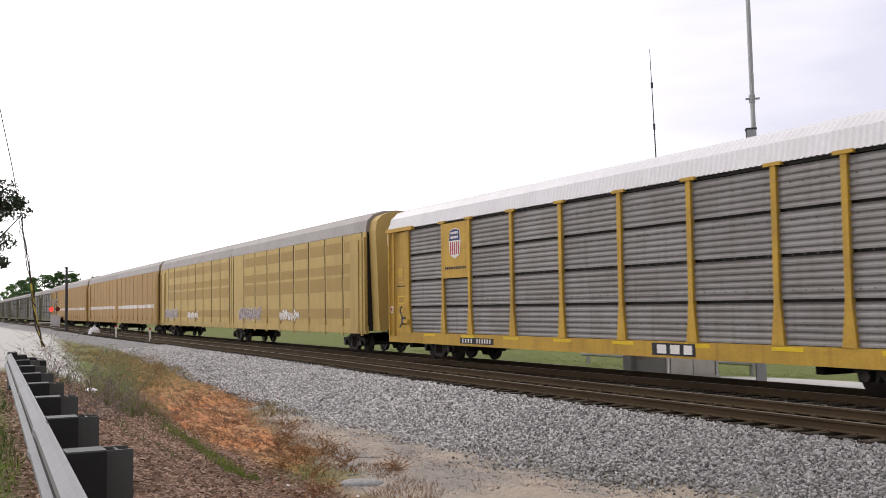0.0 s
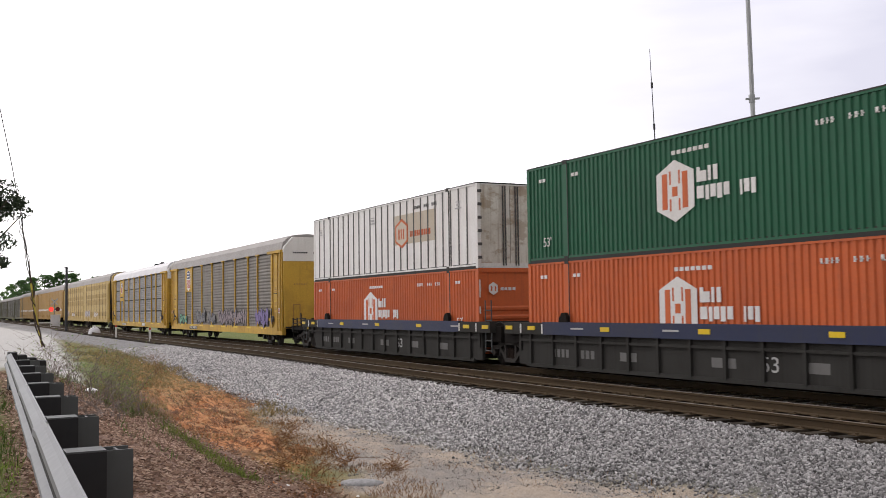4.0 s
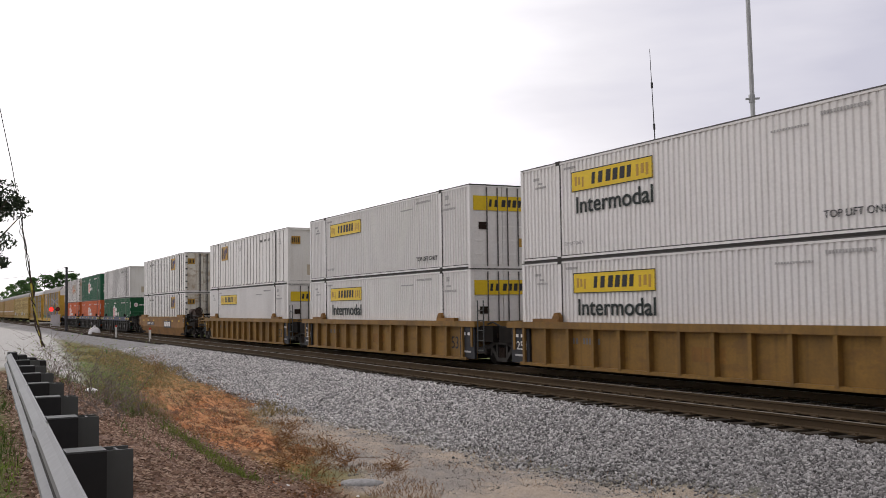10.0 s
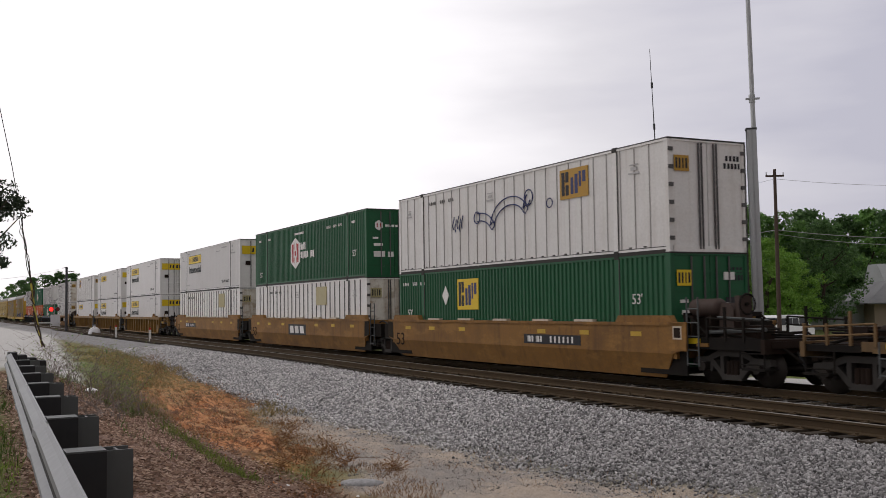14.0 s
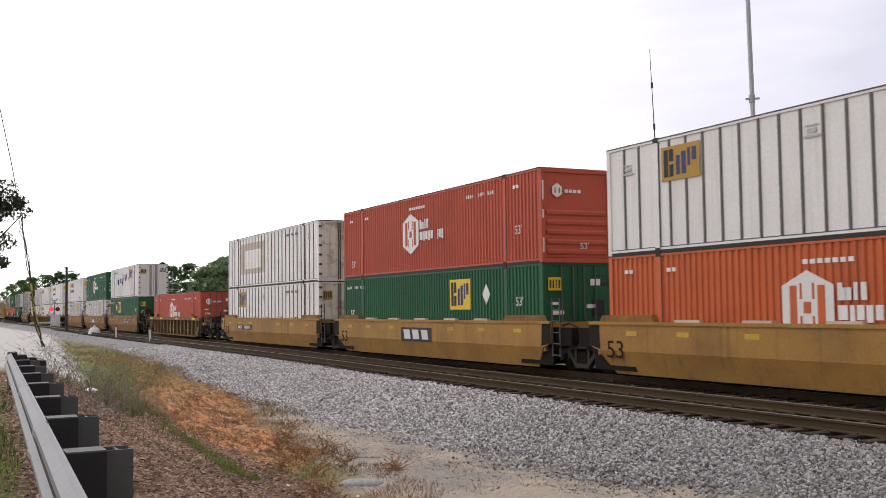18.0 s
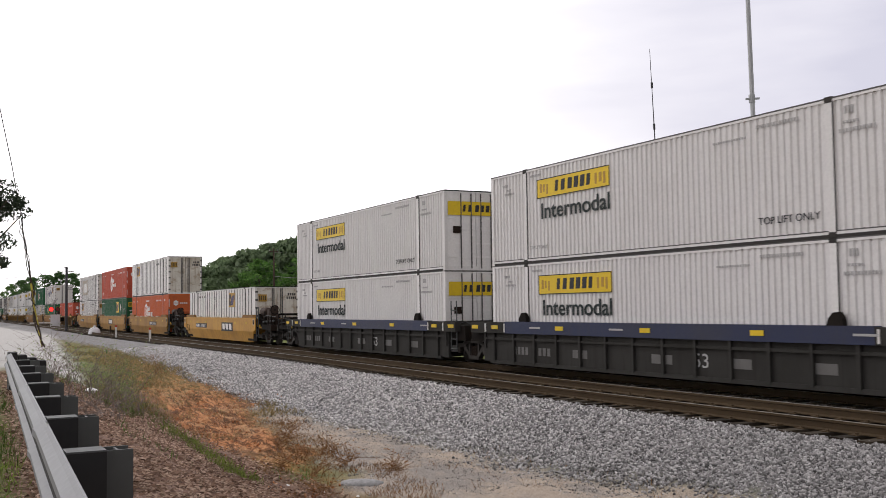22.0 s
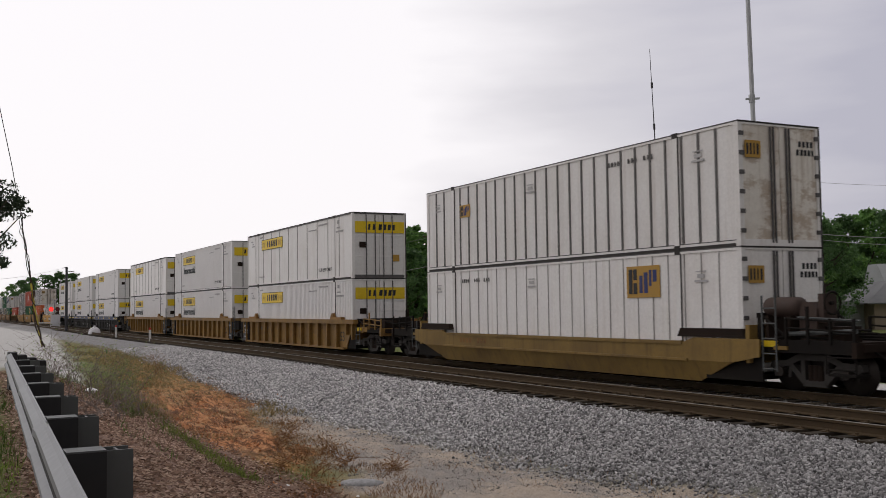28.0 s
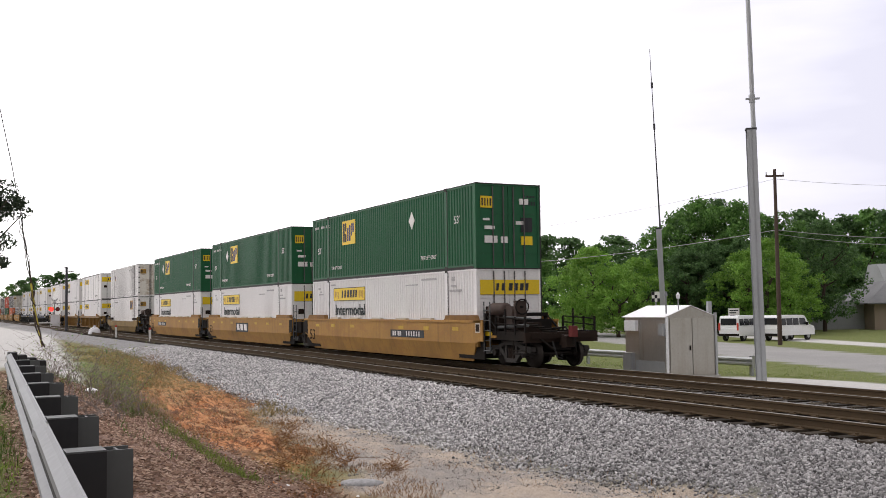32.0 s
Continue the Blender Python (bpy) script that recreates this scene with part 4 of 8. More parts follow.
        wheel = cached(("brake_wheel", s), lambda: Geo().path([(-0.8 + 0.24 * math.cos(q), s * 10.18, 1.92 + 0.24 * math.sin(q)) for q in (2 * math.pi * i / 14 for i in range(15))], 0.025).tube((-0.8, s * 10.05, 1.92), (-0.8, s * 10.2, 1.92), 0.04).mesh("hand_brake", TRUCK))
        part("hand_brake", wheel, w, "dark hand brake wheel")
        part("long_rod", cached(("long_rod", s), lambda: Geo().tube((-1.22, s * 9.3, 1.26), (-1.16, s * 11.1, 1.34), 0.05, n=8).tube((-1.1, s * 9.5, 1.62), (-1.05, s * 11.1, 1.55), 0.025, n=6).mesh("long_rod", POST_STEEL)), w, "long grey steel rod")
    else:
        part("brake_cylinder", cached(("cylinder", s, 2), lambda: Geo().tube((-0.55, s * 8.75, 1.3), (-0.55, s * 9.75, 1.3), 0.16, n=12).mesh("brake_cylinder", TRUCK_RUST, True)), w, "rusty brake cylinder")
    part("ladder", cached(("rungs", s, low, 1), lambda: rungs(s * 8.98, 1.15 if low else 1.45 if s > 0 else 2.1)), w)
    box_part("yellow_marker", (-1.33, -1.3, *Y(8.65, 9.1), 0.98, 1.11), SIGN_YELLOW, w)
    truck(w, s * 9.9)


def end_rails(s, x, mat, top):
    """Posts and two rails along one side of an end platform."""
    g = Geo()
    for y in (9.35, 9.95, 10.55, 11.15):
        g.box(x - 0.025, x + 0.025, *sorted((s * y - 0.03, s * y + 0.03)), 1.05, top + (0.25 if y == 9.95 else 0.0))
    for z in (top, top - 0.2):
        g.tube((x, s * 9.35, z), (x, s * 11.15, z - 0.08), 0.022, n=6)
    return g.mesh("side_rail", mat)


def end_gear(s, low):
    """Posts, braces and air pipes that stand on the end platform."""
    g, h = Geo(), 1.5 if low else 1.72
    for x in (-1.2, -0.1, 1.15):
        g.box(x - 0.05, x + 0.05, *sorted((s * 8.46, s * 8.58)), 1.0, h)
        g.tube((x, s * 8.6, h - 0.08), (x, s * 9.4, 1.1), 0.03, n=6)
    g.box(-1.25, 1.2, *sorted((s * 8.44, s * 8.6)), h - 0.12, h)
    g.path([(-1.1, s * 8.7, 1.15), (-1.12, s * 9.3, 1.22), (-1.1, s * 10.2, 1.18), (-0.9, s * 11.2, 1.0), (-0.5, s * 11.5, 0.6)], 0.035, 6)
    g.path([(0.4, s * 10.0, 1.2), (0.42, s * 10.8, 1.25), (0.35, s * 11.4, 0.95), (0.3, s * 11.55, 0.5)], 0.035, 6)
    for k in range(4):
        z = 1.14 + 0.07 * k
        g.tube((-0.15 - 0.2 * k, s * 9.2, z), (-0.1 - 0.22 * k, s * 11.1, z), 0.028, n=6)
    for y in (10.4, 11.15):
        g.tube((-1.28, s * y, 0.45), (-1.28, s * y, 1.1), 0.022, n=6)
    for z in (0.55, 0.8):
        g.tube((-1.28, s * 10.4, z), (-1.28, s * 11.15, z), 0.018, n=6)
    return g.mesh("end_frame", TRUCK)


def rungs(y, top=1.95):
    g = Geo()
    g.tube((-1.42, y - 0.2, 0.45), (-1.42, y - 0.2, top), 0.022).tube((-1.42, y + 0.2, 0.45), (-1.42, y + 0.2, top), 0.022)
    for i in range(int((top - 0.45) / 0.33)):
        z = 0.5 + i * 0.33
        g.tube((-1.42, y - 0.2, z), (-1.42, y + 0.2, z), 0.016)
    return g.mesh("ladder", POST_STEEL)


def well_car(label, style, body, ahead, behind, group, marks="front"):
    """style: smooth, ribbed, navy or fish. ahead/behind: True where the unit is joined to the next one of its set."""
    w = thing("well_car", label, "rail car", group)
    top = 1.46
    box_part("floor", (-1.22, 1.22, -8.2, 8.2, 0.2, 0.3), TRUCK, w)
    for sx in (-1, 1):
        f = -1 if sx < 0 else 1
        key = (style, body.name, sx)
        if style in ("smooth", "fish"):
            low, lift = (0.11, 0.72) if style == "smooth" else (0.1, 0.62)
            t = top if style == "smooth" else 1.02
            def plate():
                out = [(-8.75, t), (-8.75, lift + 0.12), (-8.35, lift), (-7.8, low), (7.8, low), (8.35, lift), (8.75, lift + 0.12), (8.75, t)]
                if style == "fish":
                    out = [(-8.75, 1.14), (-8.75, 0.75), (-7.9, 0.6), (-6.6, low), (6.6, low), (7.9, 0.6), (8.75, 0.75), (8.75, 1.14), (6.6, 1.14), (6.2, t), (-6.2, t), (-6.6, 1.14)]
                g = Geo()
                # the foot of the plate leans inwards
                up = [p for p in out if p[1] >= 0.59]
                g.prism(up, f * 1.46, f * 1.5)
                low_y, lift_y, lift_z = (7.8, 8.35, lift) if style == "smooth" else (6.6, 7.9, 0.6)
                g.loft([[(f * (x - 0.2 * (z < lift_z)), y, z) for y, z in ((-lift_y, lift_z), (-low_y, low), (low_y, low), (lift_y, lift_z))] for x in (1.46, 1.5)])
                return g.mesh("side_plate", body)
            part("side_plate", cached(("plate",) + key, plate), w)
            # dark plates added below the raised ends in place of shade
            for sy in (-1, 1):
                y0, y1 = sorted((sy * 6.9, sy * 8.7))
                x0, x1 = sorted((f * 1.31, f * 1.37))
                box_part("end_skirt", (x0, x1, y0, y1, 0.2, 1.0), TRUCK, w)
            x0, x1 = sorted((f * 1.36, f * 1.53))
            if style == "smooth":
                box_part("top_chord", (x0, x1, -8.75, 8.75, t - 0.05, t + 0.03), body, w)
            else:
                box_part("top_chord", (x0, x1, -6.2, 6.2, t - 0.05, t + 0.03), body, w)
                box_part("side_step", (x0 - 0.01 * (f < 0), x1 + 0.01 * (f > 0), -6.4, 6.4, 0.58, 0.64), body, w)
            for sy in (-1, 1):
                y0, y1 = sorted((sy * 6.0, sy * 8.3))
                x0, x1 = sorted((f * 1.30, f * 1.48))
                part("guide_bracket", cached(("guide", sy, f, style), lambda: Geo().prism([(y0, (top if style == "smooth" else 1.14) + 0.02), (y1, (top if style == "smooth" else 1.14) + 0.02), (y1 - 0.12, 1.66 if style == "smooth" else 1.36), (y0 + 0.12, 1.66 if style == "smooth" else 1.36)], x0, x1).mesh("guide_bracket", BROWN if style == "smooth" else TRUCK_RUST)), w, "brown raised end guide")
        else:
            x0, x1 = sorted((f * 1.305, f * (1.345 if style == "ribbed" else 1.41)))
            def tall_plate():
                out = [(-8.5, 1.3)]
                out += [(-8.5, 0.18)] if behind else [(-8.5, 0.82), (-7.85, 0.78), (-7.45, 0.18)]
                out += [(8.5, 0.18)] if ahead else [(7.45, 0.18), (7.85, 0.78), (8.5, 0.82)]
                return Geo().prism(out + [(8.5, 1.3)], x0, x1).mesh("side_plate", body)
            part("side_plate", cached(("tall_plate", ahead, behind) + key, tall_plate), w)
            # the same added dark plates where the side is cut away
            for sy, joined in ((-1, behind), (1, ahead)):
                if not joined:
                    y0, y1 = sorted((sy * 7.2, sy * 8.45))
                    a0, a1 = sorted((f * 1.2975, f * 1.304))
                    box_part("end_skirt", (a0, a1, y0, y1, 0.2, 1.0), TRUCK, w)
            cut0, cut1 = -8.0 if behind else -7.42, 8.0 if ahead else 7.42
            x0, x1 = sorted((f * 1.30, f * 1.52))
            if style == "ribbed":
                box_part("top_chord", (x0, x1, -8.7, 8.7, 1.27, top), body, w)
                x0, x1 = sorted((f * 1.36, f * 1.48))
                box_part("bottom_chord", (x0, x1, cut0, cut1, 0.15, 0.24), body, w)
                xs, half, z0, z1 = (f * 1.34, f * 1.5), 0.055, 0.2, 1.27
            else:
                box_part("top_chord", (x0, x1, -7.0, 7.0, 1.09, top), WELL_BLUE, w, "navy blue top sill")
                for sy in (-1, 1):
                    y0, y1 = sorted((sy * 7.0, sy * 9.2))
                    box_part("chord_end", (x0, x1, y0, y1, 1.09, top - 0.02), WELL_GREY, w)
                x0, x1 = sorted((f * 1.36, f * 1.47))
                box_part("ledge", (x0, x1, -8.3, 8.3, 0.88, 0.95), body, w)
                box_part("bottom_chord", (x0, x1, cut0, cut1, 0.12, 0.22), body, w)
                xs, half, z0, z1 = (f * 1.38, f * 1.49), 0.05, 0.18, 1.09
            if sx < 0:
                x0, x1 = sorted(xs)
                for i in range(14):
                    y = -7.75 + i * 15.5 / 13
                    zl = z0 if cut0 < y < cut1 else 0.8
                    part("side_rib", cached(("side_rib", style, body.name, zl), lambda: Geo().prism([(-half, zl), (half, zl), (half, z1), (-half, z1)], x0, x1).mesh("side_rib", body)), w, at=(0, y, 0))
            for sy in (-1, 1):
                y = sy * 6.0
                xg = f * 1.42
                part("guide_bracket", cached(("hook", style), lambda: Geo().prism([(-0.22, 1.44), (0.22, 1.44), (0.16, 1.6), (0.05, 1.72), (-0.1, 1.74), (-0.2, 1.62)], -0.06, 0.06).mesh("guide_bracket", TRUCK if style == "navy" else BROWN)), w, at=(xg, y, 0))
                if style == "ribbed":
                    y0, y1 = sorted((sy * 5.85, sy * 7.2))
                    x0, x1 = sorted((f * 1.32, f * 1.5))
                    box_part("end_guide", (x0, x1, y0, y1, top, top + 0.1), BROWN, w)
    XS = -1.534 if style in ("ribbed", "navy") else -1.506
    if style == "navy":
        for y in (-8.9, -7.6, -3.9, 0.0, 3.9, 7.6, 8.9):
            box_part("reflector", (XS - 0.004, XS + 0.012, y - 0.2, y + 0.2, 1.22, 1.34), SIGN_YELLOW, w)
        for y in (8.2, 7.0, -7.1, -8.3):
            box_part("tie_strap", (XS - 0.006, XS + 0.012, y - 0.03, y + 0.03, 1.12, 1.4), SIGN_WHITE, w)
        letters("lettering", "53", SIGN_GREY, w, 0.5, 0.34, (-1.416, -1.7, 0.42))
        bars("car_stencil", SIGN_FAINT, w, [(-6.6 + i * 0.22, -6.46 + i * 0.22) for i in range(4)] + [(-5.2 + i * 0.24, -5.04 + i * 0.24) for i in range(3)] + [(-3.4, -2.7), (0.1, 0.9), (3.0, 3.6), (5.4, 6.0)], 0.45, 0.68, -1.412)
        for y in (-6.8, 5.2, 1.2):
            bars("chord_stencil", SIGN_GREY, w, [(-y - 0.3, -y + 0.3)], 1.26, 1.31, XS - 0.002)
    elif style == "ribbed":
        bars("faint_number", SIGN_FAINT, w, [(-5.6 + j * 0.15, -5.52 + j * 0.15) for j in range(4)] + [(-4.8 + j * 0.14, -4.72 + j * 0.14) for j in range(6)], 0.85, 1.02, -1.346)
        for y, d in ([(8.05, "1251")] if ahead else []) + ([(-8.0, "")] if behind else []):
            p = box_part("data_panel", (-1.426, -1.34, y - 0.52, y + 0.5, 0.2, 1.25), SIGN_BLACK, w, "black data panel")
            if d:
                letters("lettering", d, SIGN_WHITE, p, 0.72, 0.26, (-1.428, y + 0.36, 0.6))
            bars("small_writing", SIGN_GREY, p, [(-y - 0.3, -y + 0.25)], 0.4, 0.46, -1.427)
            bars("small_writing", SIGN_WHITE, p, [(-y - 0.28, -y - 0.1), (-y + 0.05, -y + 0.2)], 0.98, 1.08, -1.427)
        letters("lettering", "53", SIGN_BLACK, w, 0.5, 0.42, (-1.348, -6.72, 0.5))
        bars("car_stencil", BROWN, w, ((-0.3, 0.05), (0.12, 0.46), (0.54, 0.86)), 0.55, 0.9, -1.346)
    else:
        zz = 0.0 if style == "smooth" else -0.3
        if style == "smooth":
            if marks in ("block", "both"):
                d0 = 6.4 if marks == "block" else 9.55
                p = box_part("sign_panel", (XS - 0.004, XS + 0.01, -2.6, 0, 0.68, 1.2), SIGN_BLACK, w, "black panel with white block shapes", at=(0, L2 - d0, 0))
                for k, out in enumerate([[(-a - 0.1, 1.12), (-a - 0.62, 1.12), (-a - 0.72, 0.77), (-a - 0.2, 0.77)] for a in (0.12, 0.88, 1.64)]):
                    part("block_shape", cached(("block", k), lambda: Geo().prism(out, XS - 0.01, XS - 0.004).mesh("block_shape", SIGN_WHITE)), p, "white block shape")
            if marks != "block":
                d0 = 9.5 if marks == "rear" else 2.75
                p = box_part("number_panel", (XS - 0.004, XS + 0.01, -3.0, 0, 0.82, 1.1), SIGN_BLACK, w, "black panel with white marks", at=(0, L2 - d0, 0))
                bars("number_strip", SIGN_WHITE, p, [(0.2 + i * 0.24, 0.29 + i * 0.24) for i in range(4)] + [(0.2 + i * 0.24, 0.38 + i * 0.24) for i in (0, 2)] + [(1.45 + i * 0.22, 1.53 + i * 0.22) for i in range(6)], 0.87, 1.05, XS - 0.004)
            letters("lettering", "53", TRUCK_RUST, w, 0.7, 0.46, (XS + 0.004, 7.95, 0.53))
            for y in (6.9, 4.9, 2.6, -2.4, -4.6, -6.9):
                box_part("reflector", (XS - 0.003, XS + 0.012, y - 0.22, y + 0.22, 1.13, 1.25), FADED_REFLECTOR, w)
            g2 = Geo().box(-1.5, -1.36, 0, 0.9, top + 0.03, top + 0.09)
            for y in (-5.0, -2.8, -0.4, 2.0, 4.3):
                part("pad", cached("pad", lambda: g2.mesh("pad", SIGN_WASHED)), w, at=(0, y, 0))
        else:
            bars("car_stencil", BROWN, w, [(-5.2 + i * 0.22, -5.06 + i * 0.22) for i in range(4)] + [(-4.0 + i * 0.22, -3.86 + i * 0.22) for i in range(3)], 0.74, 0.9, XS)
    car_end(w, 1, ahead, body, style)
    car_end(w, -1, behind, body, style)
    return w


# ---- the train: car-carrying racks ----
def arch(y, half=1.5, spring=4.95, peak=5.84, extra=0.0):
    pts = []
    for i in range(9):
        q = math.pi * i / 8
        c, s = math.cos(q), math.sin(q)
        pts.append((half * math.copysign(abs(c) ** 0.75, c) * (1 + extra * 0.3), y, spring + (peak - spring) * s ** 0.7 + extra))
    return pts


def boxy(spring, peak):
    """End outline with a nearly flat top and rounded shoulders."""
    pts = []
    for i in range(11):
        q = math.pi * i / 10
        c, s = math.cos(q), math.sin(q)
        pts.append((1.5 * math.copysign(abs(c) ** 0.42, c), 0, spring + (peak - spring) * s ** 0.5))
    return pts


def roof_mesh(name, y0, y1, mat, peak, spring):
    n = int((y1 - y0) / 0.085)
    return Geo().loft([arch(y0 + (y1 - y0) * i / n, 1.5, spring, peak, 0.022 * (i % 2)) for i in range(n + 1)], caps=True).mesh(name, mat)


def shield(parent, y, z, s):
    p = part("shield", cached(("shield", s), lambda: Geo().prism([(-0.42 * s, 0.0), (-0.5 * s, 0.55 * s), (-0.42 * s, 1.0 * s), (0, 1.08 * s), (0.42 * s, 1.0 * s), (0.5 * s, 0.55 * s), (0.42 * s, 0), (0, -0.16 * s)], -1.53, -1.518).mesh("shield", SIGN_WHITE)), parent, "shield emblem, dark blue over red and white stripes", at=(0, y, z))
    part("chief", cached(("chief", s), lambda: Geo().prism([(-0.46 * s, 0.58 * s), (-0.4 * s, 0.98 * s), (0, 1.05 * s), (0.4 * s, 0.98 * s), (0.46 * s, 0.58 * s)], -1.536, -1.529).mesh("chief", SIGN_BLUE)), p)
    def st():
        g = Geo()
        for i in range(5):
            g.box(-1.536, -1.529, (-0.37 + i * 0.17) * s, (-0.29 + i * 0.17) * s, 0.0, 0.52 * s)
        return g.mesh("stripes", SIGN_RED)
    part("stripes", cached(("stripes", s), st), p)
    def words():
        g = Geo()
        for r in range(2):
            for i in range(5):
                g.box(-1.541, -1.535, (-0.3 + i * 0.13) * s, (-0.2 + i * 0.13) * s, (0.66 + 0.18 * r) * s, (0.76 + 0.18 * r) * s)
        return g.mesh("writing_strip", SIGN_WHITE)
    stuffy(part("writing_strip", cached(("shieldbars", s), words), p))


def scrawl(parent, y0, y1, z0, z1, mat, seed, ink=TAG_INK):
    """Sprayed graffiti: bulging strokes with dark outlines, no letters."""
    rnd = random.Random(seed)
    n = max(int((y1 - y0) / 0.42), 2)
    fill, line = Geo(), Geo()
    for i in range(n):
        yc = y1 - (i + 0.5) * (y1 - y0) / n
        zc = (z0 + z1) / 2 + rnd.uniform(-0.08, 0.08)
        ry, rz = (y1 - y0) / n * rnd.uniform(0.45, 0.62), (z1 - z0) * rnd.uniform(0.36, 0.5)
        k, ph = rnd.choice((2, 3, 3, 4)), rnd.uniform(0, 6)
        ring = lambda f: [(yc + ry * f * math.cos(q) * (1 + 0.28 * math.sin(k * q + ph)), zc + rz * f * math.sin(q) * (1 + 0.22 * math.cos(k * q + ph))) for q in (2 * math.pi * j / 22 for j in range(22))]
        x = -1.522 - 0.003 * (i % 2)
        line.prism(ring(1.06), x, x + 0.012)
        fill.prism(ring(0.96), x - 0.004, x)
        for _ in range(2):
            a = rnd.uniform(0, 6)
            p = [(x - 0.006, yc + ry * 0.7 * math.cos(a + j * 0.5) * (1 - j * 0.12), zc + rz * 0.7 * math.sin(a + j * 0.5) * (1 - j * 0.1)) for j in range(6)]
            line.path(p, 0.013, 4)
    t = part("graffiti", fill.mesh("graffiti", mat), parent, "sprayed graffiti with dark outlines")
    part("outline", line.mesh("outline", ink), t)


def rack_end(c, s, h, zt, coat, detail):
    """Posts, ladder, cap bar and stencils at one end of a rack's near side."""
    Y = lambda a, b: tuple(sorted((s * (h - a), s * (h - b))))
    box_part("end_cap", (-1.6, -1.42, *Y(-0.02, 2.3), zt - 0.08, zt + 0.06), coat, c, "proud yellow cap bar")
    box_part("end_post", (-1.53, -1.42, *Y(1.6, 1.87), 1.0, zt - 0.08), coat, c)
    box_part("end_post", (-1.5, -1.42, *Y(0.0, 0.1), 1.0, zt - 0.08), coat, c)
    part("post_foot", cached(("rack_foot", s, coat.name), lambda: Geo().prism([(s * (h - 1.55), 1.0), (s * (h - 2.12), 1.0), (s * (h - 1.87), 1.5), (s * (h - 1.62), 1.5)], -1.54, -1.5).mesh("post_foot", coat)), c)
    for a in (0.14, 0.6):
        box_part("ladder_stile", (-1.57, -1.52, *Y(a, a + 0.07), 0.85, zt - 0.1), coat, c)
    for i in range(11):
        box_part("ladder_rung", (-1.56, -1.535, *Y(0.21, 0.6), 1.1 + i * 0.35, 1.13 + i * 0.35), coat, c)
    if not detail:
        return
    box_part("panel_split", (-1.475, -1.465, *Y(0.75, 1.58), 2.75, 2.79), SEAM_DARK, c)
    box_part("panel_split", (-1.475, -1.465, *Y(1.5, 1.54), 1.05, zt - 0.15), AUTO_BROWN, c)
    for z0, z1, m in ((3.05, 3.5, AUTO_BROWN), (2.85, 3.0, AUTO_BROWN), (2.1, 2.4, SIGN_YELLOW), (1.75, 1.95, AUTO_BROWN)):
        q = box_part("stencil", (-1.476, -1.468, *Y(0.85, 1.4), z0, z1), m, c)
        box_part("stencil_middle", (-1.48, -1.475, *Y(0.89, 1.36), z0 + 0.04, z1 - 0.04), coat if m is AUTO_BROWN else SIGN_OCHRE, q)
    box_part("warning_label", (-1.545, -1.53, *Y(0.28, 0.5), 1.75, 2.0), SIGN_WHITE, c)
    box_part("warning_spot", (-1.55, -1.544, *Y(0.32, 0.46), 1.8, 1.95), SIGN_RED, c)
    part("hand_brake", cached(("rack_crank", s), lambda: Geo().tube((-1.6, s * (h - 1.5), 1.45), (-1.5, s * (h - 1.5), 1.45), 0.16, n=12).path([(-1.6, s * (h - 1.5), 1.5), (-1.64, s * (h - 1.36), 1.85), (-1.62, s * (h - 1.45), 2.0)], 0.03, 6).path([(-1.6, s * (h - 1.5), 1.4), (-1.63, s * (h - 1.3), 1.2)], 0.03, 6).mesh("hand_brake", POST_GREY)), c, "greasy hand brake with chain")
    box_part("brake_step", (-1.62, -1.5, *Y(1.6, 1.95), 1.35, 1.5), coat, c)


